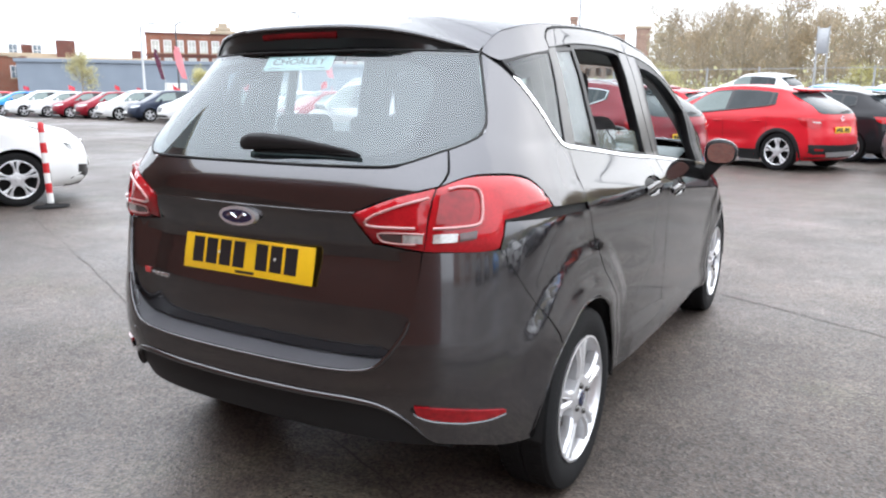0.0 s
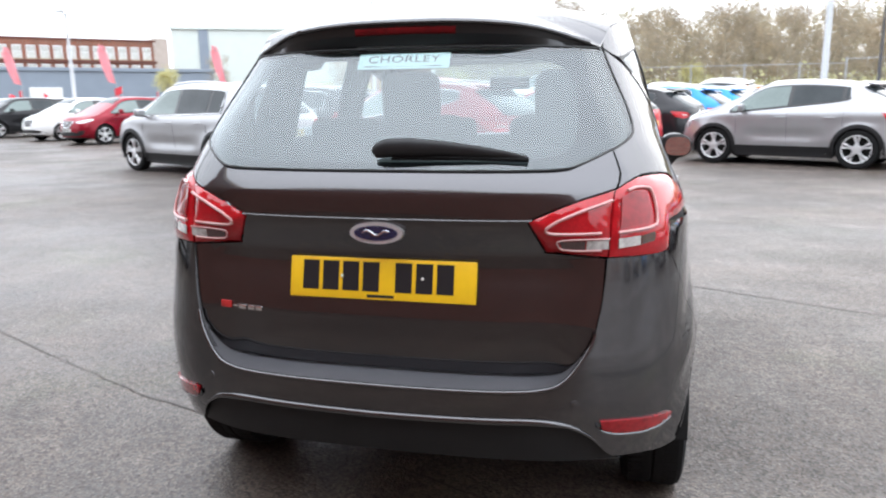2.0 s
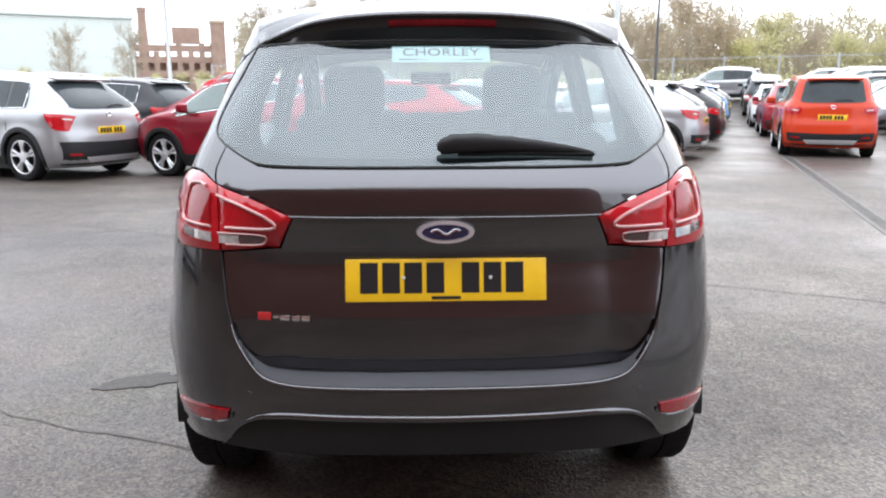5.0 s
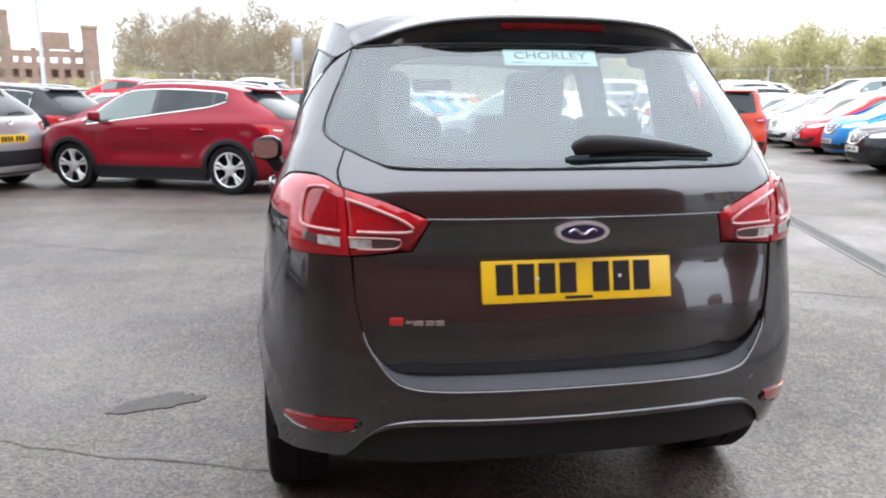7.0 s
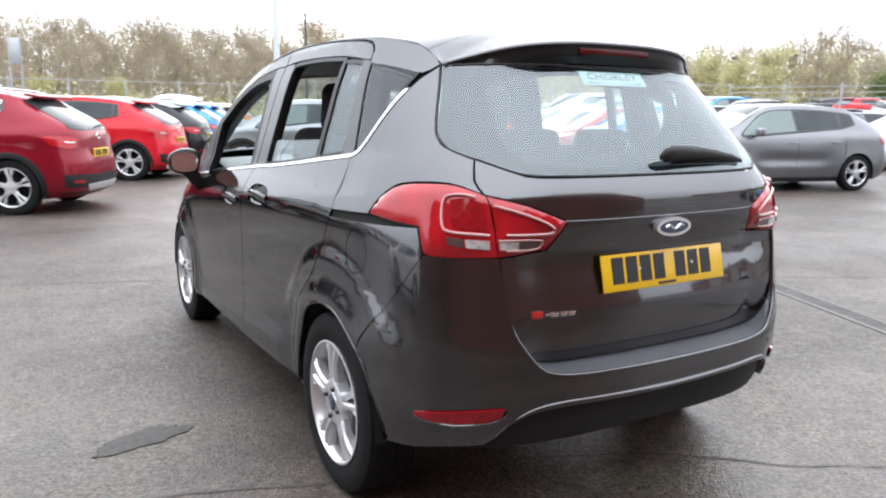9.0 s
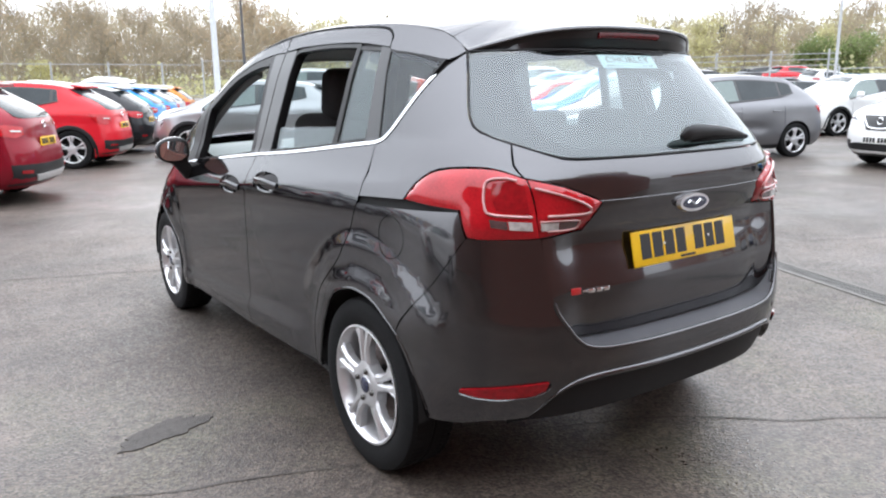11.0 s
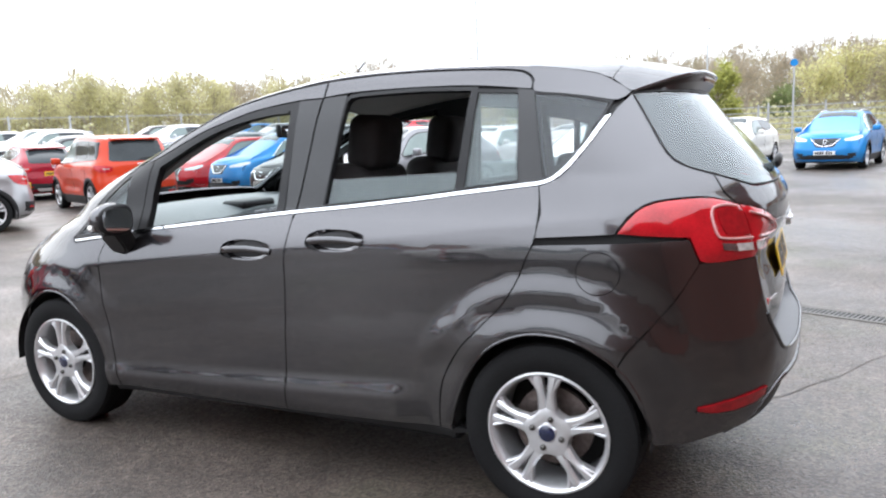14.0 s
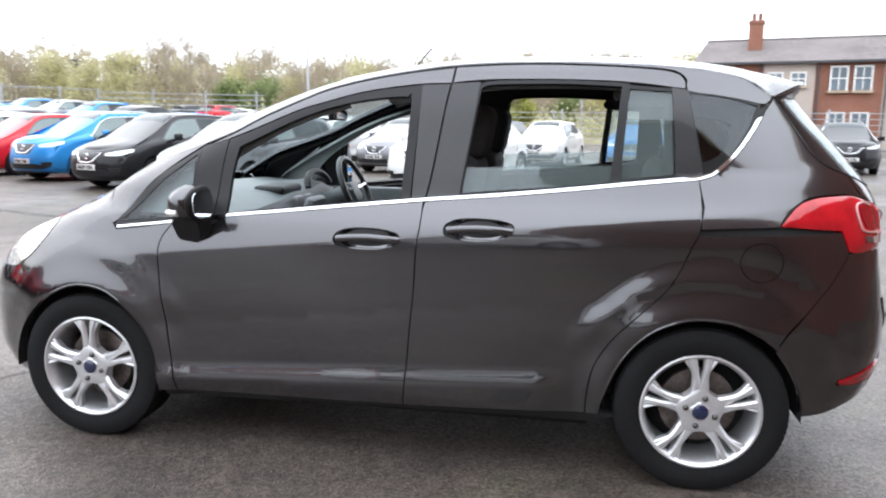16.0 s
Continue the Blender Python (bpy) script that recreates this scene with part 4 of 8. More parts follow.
    panel("window_seal", inset(run(*QUARTER), -0.01), sc, TRIM_BLACK, car, gap=0, holes=[run(*QUARTER)], off=-0.0015)
    panel("quarter_window", run(*QUARTER), sc, CLEAR, car, gap=0, off=-0.004, depth=0.004, pane=True)
    # bright strip under the windows, sweeping up behind the quarter window
    lo = run(BELT, BELT_TAIL, step=0.03)
    hi = run([(y, z + 0.009 + 0.003 * (2.3 - y) / 2.3) for y, z in BELT], [(0.045, 1.159), (0.003, 1.172), (-0.047, 1.212), (-0.095, 1.269), (-0.135, 1.329), (-0.179, 1.403)], step=0.03)
    panel("bright_strip", np.concatenate([lo, hi[::-1]]), sc, CHROME, car, off=0.003, depth=0.006, gap=0.0, h=0.05, label="polished bright strip under the windows")
    # lower crease of the doors, a soft rib
    # tail lamp in two halves, on the body and on the tailgate
    out_lamp = run(wb((0.601, 1.07)) + ws((-0.5, 1.0955), (-0.41, 1.096), (-0.34, 1.087), (-0.285, 1.06), (-0.233, 0.995)), ws((-0.233, 0.995), (-0.33, 0.987), (-0.448, 0.98)), ws((-0.448, 0.98), (-0.479, 0.907)), ws((-0.479, 0.907)) + wb((0.725, 0.9), (0.65, 0.9025), (0.5905, 0.905)), wb((0.5905, 0.905), (0.5945, 0.985), (0.601, 1.07)))
    lamp = panel("tail_lamp", out_lamp, wc, LAMP_RED, car, gap=0.0005, bulge=0.01, depth=0.03, h=0.02, label="red wrap-round tail lamp")
    gate_lamp = run(wb((0.598, 1.0705), (0.5, 1.0425), (0.3915, 0.9985)), wb((0.3915, 0.9985), (0.4135, 0.955), (0.434, 0.914)), wb((0.434, 0.914), (0.5875, 0.9045)), wb((0.5875, 0.9045), (0.591, 0.985), (0.598, 1.0705)))
    lamp2 = panel("tail_lamp", gate_lamp, wg, LAMP_RED, car, gap=0.0005, bulge=0.01, depth=0.03, h=0.02, label="red tail lamp on the tailgate")
    def trace(pts, r, mat, name, par, lift=0.014, wc=wc):
        p3 = []
        for s, z in run(pts, step=0.02):
            a = np.array(wc(s, z)); b = np.array(wc(s + 1e-3, z)); c = np.array(wc(s, z + 1e-3))
            n = np.cross(b - a, c - a); n /= np.linalg.norm(n); n = n if n[0] * k * 0.5 - n[1] > 0 else -n
            p3.append(a + n * lift)
        solid(name, *tube(p3, r, 6, 1.0), mat, par)
    trace(wb((0.588, 1.045), (0.52, 1.024), (0.448, 0.995), (0.432, 0.982), (0.444, 0.973), (0.52, 0.969), (0.587, 0.967)), 0.0042, LAMP_LINE, "light_guide", lamp2, wc=wg)
    trace(wb((0.606, 0.966), (0.66, 0.968)) + ws((-0.53, 0.972), (-0.515, 0.985), (-0.5, 1.03), (-0.497, 1.055), (-0.505, 1.066), (-0.54, 1.069), (-0.58, 1.058)), 0.0042, LAMP_LINE, "light_guide", lamp)
    trace(wb((0.587, 0.952), (0.5, 0.955), (0.462, 0.952), (0.463, 0.94), (0.475, 0.929), (0.53, 0.925), (0.587, 0.924)), 0.0026, LAMP_LINE, "light_guide", lamp2, wc=wg)
    panel("reversing_lens", run(wb((0.465, 0.951), (0.53, 0.95)), wb((0.53, 0.95), (0.53, 0.927)), wb((0.53, 0.927), (0.473, 0.931)), wb((0.473, 0.931), (0.465, 0.951))), wg, LAMP_SMOKE, lamp2, off=0.0132, depth=0.003, gap=0)
    panel("reversing_lens", run(wb((0.533, 0.95), (0.585, 0.95)), wb((0.585, 0.95), (0.585, 0.926)), wb((0.585, 0.926), (0.533, 0.927)), wb((0.533, 0.927), (0.533, 0.95))), wg, LAMP_CLEAR, lamp2, off=0.0132, depth=0.003, gap=0, label="clear reversing lens")
    panel("reversing_lens", run(wb((0.608, 0.951), (0.66, 0.953)), wb((0.66, 0.953), (0.66, 0.93)), wb((0.66, 0.93), (0.608, 0.927)), wb((0.608, 0.927), (0.608, 0.951))), wc, LAMP_CLEAR, lamp, off=0.0132, depth=0.003, gap=0, label="clear lens")
    panel("reversing_lens", run(wb((0.663, 0.953)) + ws((-0.53, 0.958)), ws((-0.53, 0.958), (-0.536, 0.936)), ws((-0.536, 0.936)) + wb((0.663, 0.93)), wb((0.663, 0.93), (0.663, 0.953))), wc, LAMP_SMOKE, lamp, off=0.0132, depth=0.003, gap=0)
    panel("brake_lens", run(wb((0.61, 1.05)) + ws((-0.545, 1.062), (-0.513, 1.055)), ws((-0.513, 1.055), (-0.52, 1.02), (-0.54, 0.982)), ws((-0.54, 0.982)) + wb((0.61, 0.976)), wb((0.61, 0.976), (0.61, 1.05))), wc, LAMP_DEEP, lamp, off=0.0132, depth=0.002, gap=0)
    # reflector in the bumper
    s0, s1 = HERO.round_of_back(0.58, 0.46), HERO.round_of_side(-0.475, 0.43)
    along_ = [(s0 + (s1 - s0) * t, t) for t in np.linspace(0, 1, 9)]
    refl = np.array([(u, 0.478 - 0.036 * t ** 1.3) for u, t in along_] + [(u + 0.008 * (1 - t), float(np.interp(t, (0, 0.15, 0.5, 0.8, 1), (0.45, 0.434, 0.422, 0.421, 0.43)))) for u, t in along_[::-1]])

    # rear bumper, one half
    top = wb((0.0, 0.561), (0.2, 0.562), (0.36, 0.564), (0.43, 0.569), (0.478, 0.582), (0.511, 0.612), (0.537, 0.65), (0.559, 0.69), (0.57, 0.74), (0.579, 0.789), (0.588, 0.903))
    half = run(top, wb((0.588, 0.903), (0.66, 0.9)) + ws((-0.479, 0.9)), ws((-0.479, 0.9), (-0.417, 0.795), (-0.35, 0.71), (-0.27, 0.613), (-0.238, 0.553)), ws((-0.238, 0.553), (-0.306, 0.45), (-0.348, 0.31)), ws((-0.348, 0.31), (-0.45, 0.314)) + wb((0.706, 0.333), (0.615, 0.352)), wb((0.615, 0.352), (0.59, 0.385), (0.562, 0.425), (0.503, 0.466), (0.42, 0.481), (0.3, 0.482), (0.0, 0.478)), wb((0.0, 0.478), (0.0, 0.561)))
    bumper = panel("rear_bumper", half, wc, GREY_PAINT, car, gap=0.0, depth=0.02)
    panel("rear_reflector", refl, wc, LAMP_DEEP, bumper, off=0.007, depth=0.015, gap=0.001, h=0.02, label="red bumper reflector")
    solid("bumper_lip", *tube([wc(s, z - 0.0) for s, z in run(top[:-2], step=0.02)], 0.0065, 10), GREY_PAINT, bumper)
    dl = wb((0.0, 0.478), (0.3, 0.482), (0.42, 0.481), (0.503, 0.466), (0.562, 0.425), (0.59, 0.385), (0.615, 0.352))
    low_lip = [wc(s, z) for s, z in run(dl, step=0.02)]
    solid("bumper_lip", *tube(low_lip, [0.0105 * min(1.0, 0.1 + (len(low_lip) - 1 - i) / 10) for i in range(len(low_lip))], 10), GREY_PAINT, bumper)
    trace([(u, z - 0.005) for u, z in refl[9:]] + [(refl[0][0] - 0.005, 0.46), (refl[0][0] - 0.004, 0.474)], 0.004, GREY_PAINT, "reflector_rim", bumper, 0.004)
    panel("rear_valance", run(dl, wb((0.615, 0.352)) + ws((-0.56, 0.31)), ws((-0.56, 0.31)) + wb((0.6, 0.325), (0.3, 0.338), (0.0, 0.34)), wb((0.0, 0.34), (0.0, 0.478))), wc, VALANCE, bumper, off=-0.018, depth=0.02, gap=0, label="black lower valance")
    v, f = lathe([(0.0, 0.002), (0.011, 0.001), (0.013, -0.004)], 16)
    sx = 0.52
    put(solid("parking_sensor", v, f, GREY_PAINT, bumper), Matrix.Translation((k * sx, float(HERO.back(sx, 0.53)), 0.53)) @ pose(0, 0, 0, 0, 0, -90 + k * 22))
    # ledge between bumper edge and tailgate
    edge = [wc(s, z) for s, z in run(wb((0.0, 0.561), (0.2, 0.562), (0.36, 0.564), (0.43, 0.569), (0.478, 0.582), (0.511, 0.612), (0.537, 0.65), (0.559, 0.69)), step=0.03)]
    v = [(a[0], a[1], a[2]) for a in edge] + [(a[0] * 0.975, a[1] + 0.09, max(a[2] + 0.014, 0.583)) for a in edge]
    n = len(edge)
    solid("bumper_ledge", v, [(i, i + 1, n + i + 1, n + i) for i in range(n - 1)], LEDGE, bumper, "dark grey loading ledge")
    # mirror on the door
    mir = new("door_mirror"); mir.parent = fd
    shell = bmesh.new()
    bmesh.ops.create_uvsphere(shell, u_segments=24, v_segments=14, radius=1)
    for vv in shell.verts:
        x, y, z = vv.co
        z = math.copysign(abs(z) ** 0.8, z)
        vv.co = (x * 0.086 * (1 - 0.12 * max(0.0, y)), (y * 0.07 if y > 0 else y * 0.058), z * 0.072 * (1 - 0.14 * x * k) * (1 - 0.15 * max(0.0, y)))
    part("mirror_housing", shell, GREY_PAINT, mir, "grey painted mirror cap")
    rim_bm = bmesh.new()
    bmesh.ops.create_uvsphere(rim_bm, u_segments=24, v_segments=10, radius=1)
    for vv in rim_bm.verts:
        x, y, z = vv.co
        vv.co = (math.copysign(abs(x) ** 0.85, x) * 0.083, y * 0.016 - 0.05, math.copysign(abs(z) ** 0.75, z) * 0.069 * (1 - 0.14 * x * k))
    part("mirror_rim", rim_bm, TRIM_BLACK, mir)
    pane_ = [(0.068 * math.copysign(abs(math.cos(a)) ** 0.7, math.cos(a)), 0.0, 0.052 * math.copysign(abs(math.sin(a)) ** 0.7, math.sin(a))) for a in np.linspace(0, 2 * math.pi, 33)[:-1]]
    mir_pane = solid("mirror_glass", pane_ + [(x, y + 0.003, z) for x, y, z in pane_], [tuple(range(32)), tuple(range(63, 31, -1))] + [(i, (i + 1) % 32, 32 + (i + 1) % 32, 32 + i) for i in range(32)], MIRROR, mir, flat=True)
    solid("mirror_indicator", *tube([(k * 0.079 * math.sin(a), 0.064 * math.cos(a), -0.03) for a in np.linspace(0.5, 1.75, 8)], 0.014, 8), LAMP_CLEAR, mir, "clear indicator strip")
    foot = bmesh.new()
    rows = []
    for z, x0, x1, y0, y1 in ((-0.045, -0.07, 0.03, -0.055, 0.055), (-0.085, -0.085, -0.005, -0.05, 0.09), (-0.135, -0.115, -0.045, -0.03, 0.1), (-0.18, -0.12, -0.075, 0.02, 0.085)):
        rows.append([foot.verts.new((k * x, y, z)) for x, y in ((x0, y0), (x1, y0), (x1, y1), (x0, y1))])
    for a, b in zip(rows, rows[1:]):
        for j in range(4):
            foot.faces.new((a[j], a[(j + 1) % 4], b[(j + 1) % 4], b[j]))
    foot.faces.new(rows[0]), foot.faces.new(rows[-1])
    bmesh.ops.bevel(foot, geom=foot.edges, offset=0.008, segments=2, affect="EDGES")
    part("mirror_foot", foot, TRIM_BLACK, mir)
    mir.matrix_basis = Matrix.Translation((k * 0.912, 1.945, 1.025)) @ pose(0, 0, 0, 0, 0, k * 8)
    mir_pane.matrix_basis = Matrix.Translation((0, -0.071, 0)) @ pose(0, 0, 0, -4, 0, -k * 4)
    # wheels
    for y in (0.0, 2.471):
        wheel_thing("wheel", car, (k * 0.842, y, 0.31), k)
    # headlamp
    panel("headlamp", run([(2.703, float(EDGE_Z(2.703))), (2.727, 0.847), (2.803, 0.759), (2.903, 0.7)], [(2.903, 0.7), (3.05, 0.68)], [(3.05, 0.68), (3.05, float(EDGE_Z(3.05)))], [(y, float(EDGE_Z(y))) for y in np.linspace(3.05, 2.703, 10)]), sc, LAMP_CLEAR, car, off=0.002, depth=0.02, gap=0.002, label="clear swept-back headlamp")
    panel("front_bumper", run([(2.83, 0.24), (2.79, 0.44), (2.95, 0.5)], [(2.95, 0.5), (2.9, 0.697), (3.05, 0.677), (3.2, 0.66)], [(3.2, 0.66), (3.27, 0.5), (3.24, 0.35), (3.15, 0.22)], [(3.15, 0.22), (2.83, 0.22)], [(2.83, 0.22), (2.83, 0.24)]), sc, GREY_PAINT, car, gap=0.001)

# nose, seen edge on only
panel("front_bumper", run([(-0.42, 0.22), (0.42, 0.22)], [(0.42, 0.22), (0.46, 0.66)], [(0.46, 0.66), (-0.46, 0.66)], [(-0.46, 0.66), (-0.42, 0.22)]), lambda x, z: (np.asarray(x, float), HERO.fore(x, z), np.asarray(z, float)), GREY_PAINT, car, gap=0)
panel("bonnet", run([(2.43, -0.998), (2.5, -0.6), (2.52, 0), (2.5, 0.6), (2.43, 0.998)], [(2.43, 0.998), (3.03, 0.998)], [(3.03, 0.998), (3.1, 0.8), (3.17, 0), (3.1, -0.8), (3.03, -0.998)], [(3.03, -0.998), (2.43, -0.998)], step=0.05), top_chart, GREY_PAINT, car, stretch=(1, 1.6), gap=0, h=0.05)

# roof and screens
def strip_of(y0, y1, p0, p1):
    return run([(y0, p0), (y0, p1)], [(y0, p1), (y1, p1)], [(y1, p1), (y1, p0)], [(y1, p0), (y0, p0)], step=0.05)
panel("roof", strip_of(-0.165, 1.45, -0.999, 0.999), top_chart, GREY_PAINT, car, gap=0.0, h=0.05, stretch=(1, 1.6), depth=0.02)
for k in (-1, 1):
    panel("screen_pillar", strip_of(1.45, 2.45, k * 0.937, k * 0.999), top_chart, GREY_PAINT, car, gap=0.0, h=0.05, depth=0.02)
screen = panel("windscreen", strip_of(1.455, 2.47, -0.935, 0.935), top_chart, CLEAR, car, gap=0.0, h=0.08, stretch=(1, 1.6), depth=0.004, off=-0.004, pane=True)
panel("screen_band", strip_of(1.44, 1.53, -0.935, 0.935), top_chart, GLOSS_BLACK, screen, gap=0.0, h=0.08, depth=0.003, off=-0.008)
panel("headlining", strip_of(-0.3, 1.5, -0.93, 0.93), top_chart, LINER, car, gap=0.0, h=0.1, stretch=(1, 1.6), depth=0.01, off=-0.045, label="pale grey headlining")
tip = [(-0.413 + 0.185 * abs(p) ** 5.0, p) for p in np.linspace(-0.999, 0.999, 31)]
spoiler = panel("roof_spoiler", run([(-0.167, 0.999), (-0.167, -0.999)], [(-0.167, -0.999), tip[0]], tip, [tip[-1], (-0.167, 0.999)], step=0.04), top_chart, GREY_PAINT, car, gap=0.0, h=0.04, stretch=(1, 1.6), depth=0.012, label="grey roof spoiler over the rear screen")
rim3 = [np.array(top_chart(y, p)) for y, p in run(tip, step=0.04)]
solid("spoiler_lip", *tube(rim3, 0.008, 8), GREY_PAINT, spoiler)
n = len(rim3)
deep = [0.008 + 0.026 * max(0.0, 1 - (abs(p[0]) / 0.57) ** 2.5) for p in rim3]
low = [p + np.array((0, 0.006, -d)) for p, d in zip(rim3, deep)]
solid("spoiler_edge", [tuple(p) for p in rim3] + [tuple(p) for p in low], [(i, i + 1, n + i + 1, n + i) for i in range(n - 1)], GLOSS_BLACK, spoiler)
far = [(p[0], float(HERO.back(min(abs(p[0]), 0.53), 1.455)) - 0.002, 1.456 - 0.012 * (abs(p[0]) / 0.53) ** 2) for p in rim3]
solid("spoiler_underside", [tuple(p) for p in low] + far, [(i, i + 1, n + i + 1, n + i) for i in range(n - 1)], GLOSS_BLACK, spoiler, "black spoiler underside")
solid("brake_lamp", *tube([(x, -0.409 + 0.05 * x * x, 1.497 - 0.12 * x * x) for x in np.linspace(-0.148, 0.148, 13)], 0.011, 8, 0.7), LAMP_DARK, spoiler, "deep red high brake lamp")
solid("roof_aerial", *tube([(0, 1.28, 1.565), (0, 1.2, 1.66), (0, 1.17, 1.69)], 0.004, 6), TRIM_BLACK, car, "short black whip aerial")

# tailgate
GATE_HALF = [[(0.0, 1.119), (0.3, 1.119), (0.457, 1.12), (0.5, 1.129), (0.555, 1.154), (0.586, 1.177)], [(0.586, 1.177), (0.611, 1.111), (0.603, 1.074)], [(0.603, 1.074), (0.5, 1.046), (0.388, 1.0)], [(0.388, 1.0), (0.41, 0.955), (0.431, 0.912)], [(0.431, 0.912), (0.583, 0.902)], [(0.583, 0.902), (0.578, 0.789), (0.56, 0.69), (0.54, 0.642), (0.51, 0.605), (0.46, 0.591), (0.3, 0.587), (0.0, 0.586)]]
right = run(*GATE_HALF)
gate = panel("tailgate", np.concatenate([right, (right * np.array([-1, 1]))[::-1][1:-1]]), gate_chart, GREY_PAINT, car, h=0.022, gap=0.002)
solid("gate_moulding", *tube([(x, float(gate_chart(x, 1.001)[1]) - 0.002, 1.001) for x in np.linspace(-0.4, 0.4, 21)], 0.0022, 6), GREY_PAINT, gate)
SCREEN_HALF = [wb((0.0, 1.449), (0.3, 1.448), (0.43, 1.446)) + ws((-0.231, 1.443)), ws((-0.231, 1.443), (-0.275, 1.373), (-0.339, 1.27), (-0.386, 1.216), (-0.445, 1.186)) + wb((0.57, 1.16), (0.505, 1.133), (0.457, 1.125), (0.3, 1.123), (0.0, 1.123))]
CLEAR_HALF = [wb((0.0, 1.425), (0.3, 1.422), (0.42, 1.41), (0.475, 1.37), (0.497, 1.29), (0.5, 1.22), (0.48, 1.175), (0.42, 1.157), (0.3, 1.15), (0.0, 1.148))]
so, sci = run(*SCREEN_HALF), run(*CLEAR_HALF)
so = np.concatenate([so, (so * np.array([-1, 1]))[::-1][1:-1]])
sci = np.concatenate([sci, (sci * np.array([-1, 1]))[::-1][1:-1]])


def round_chart(s, z):
    x, y = HERO.wrap(np.abs(s), z)
    return np.sign(s) * x, y, np.asarray(z, float)


back_chart = lambda x, z: (np.asarray(x, float), HERO.back(x, z), np.asarray(z, float))
screen2 = panel("rear_screen", so, round_chart, REAR_CLEAR, gate, gap=0.0025, off=0.0, depth=0.004, pane=True)
panel("screen_border", so, round_chart, TINT, gate, gap=0.004, off=-0.009, depth=0.003, holes=[sci], label="black printed border of the rear screen")
panel("inner_face", sci, round_chart, SCREEN_FILM, screen2, gap=0.0, off=-0.0105, depth=0.001, pane=True, label="misted inner face of the glass")
solid("screen_seal", *tube([np.array(round_chart(x, z)) for x, z in inset(so, 0.0)], 0.0035, 6, close=True), TRIM_BLACK, gate)
st = panel("dealer_sticker", run([(-0.14, 1.436), (0.132, 1.436)], [(0.132, 1.436), (0.132, 1.392)], [(0.132, 1.392), (-0.14, 1.392)], [(-0.14, 1.392), (-0.14, 1.436)]), back_chart, STICKER, gate, off=-0.003, depth=0.001, gap=0, label="pale green dealer sticker")


def lettering(name, text, size, m, mat, parent, squash=1.0):
    cu = bpy.data.curves.new(name, "FONT")
    cu.body, cu.size, cu.align_x, cu.align_y, cu.extrude, cu.space_character = text, size, "CENTER", "CENTER", 0.0004, 1.05
    tmp = bpy.data.objects.new(name, cu)
    scene.collection.objects.link(tmp)
    me = bpy.data.meshes.new_from_object(tmp.evaluated_get(bpy.context.evaluated_depsgraph_get()))
    bpy.data.objects.remove(tmp)
    ob = link(name, me, mat, parent)
    ob.matrix_basis = m @ Matrix.Diagonal((squash, 1, 1, 1))
    return ob


tilt = math.degrees(math.atan2(float(HERO.r(1.425) - HERO.r(1.405)), 0.02))
lettering("sticker_word", "CHORLEY", 0.036, pose(-0.004, float(HERO.r(1.419)) + 0.002, 1.4165, 90 - tilt, 0, 0), INK, gate, 1.3)
solid("sticker_line", [(-0.12, float(HERO.r(1.398)) + 0.002, 1.396), (0.11, float(HERO.r(1.398)) + 0.002, 1.396), (0.11, float(HERO.r(1.402)) + 0.002, 1.399), (-0.12, float(HERO.r(1.402)) + 0.002, 1.399)], [(0, 1, 2, 3)], INK, gate, flat=True)

# number plate with plain bars in place of its characters
plate = new("number_plate"); plate.parent = gate
plate.matrix_basis = pose(0, -0.684, 0.834, 90 - 12.5, 0, 0)
part("plate_body", box_bm(0.52, 0.111, 0.006, bevel=0.0025, seg=2), PLATE_YELLOW, plate, "yellow rear number plate")
x = -0.222
for i in range(7):
    part("plate_bar", box_bm(0.046, 0.079, 0.001, (x + 0.023, 0.006, 0.0035)), INK, plate, flat=True)
    x += 0.057 + (0.034 if i == 3 else 0)
part("plate_bar", box_bm(0.075, 0.008, 0.001, (0.0, -0.046, 0.0035)), INK, plate, flat=True)
for x in (-0.11, 0.115):
    put(solid("plate_screw", *lathe([(0.0, 0.003), (0.004, 0.002), (0.005, 0.0)], 10, "z"), PLATE_WHITE, plate), Matrix.Translation((x, 0.006, 0.0035)))

# oval maker's badge, plain
badge = new("oval_badge"); badge.parent = gate
badge.matrix_basis = pose(-0.002, -0.706, 0.964, 90 - 3, 0, 0)
def oval(a, b, z0, z1):
    ring = [(a * math.cos(t), b * math.sin(t)) for t in np.linspace(0, 2 * math.pi, 41)[:-1]]
    v = [(x, y, z0) for x, y in ring] + [(x * 0.97, y * 0.95, z1) for x, y in ring]
    return v, [tuple(range(40, 80))] + [(i, (i + 1) % 40, 40 + (i + 1) % 40, 40 + i) for i in range(40)]
solid("badge_rim", *oval(0.074, 0.03, -0.01, 0.006), ALLOY, badge)
solid("badge_face", *oval(0.061, 0.0205, 0.0, 0.0075), BADGE_BLUE, badge)
solid("badge_stroke", *tube([(-0.036 + 0.072 * t, 0.006 * math.sin(t * 9), 0.008) for t in np.linspace(0, 1, 24)], 0.0035, 6), CHROME, badge)
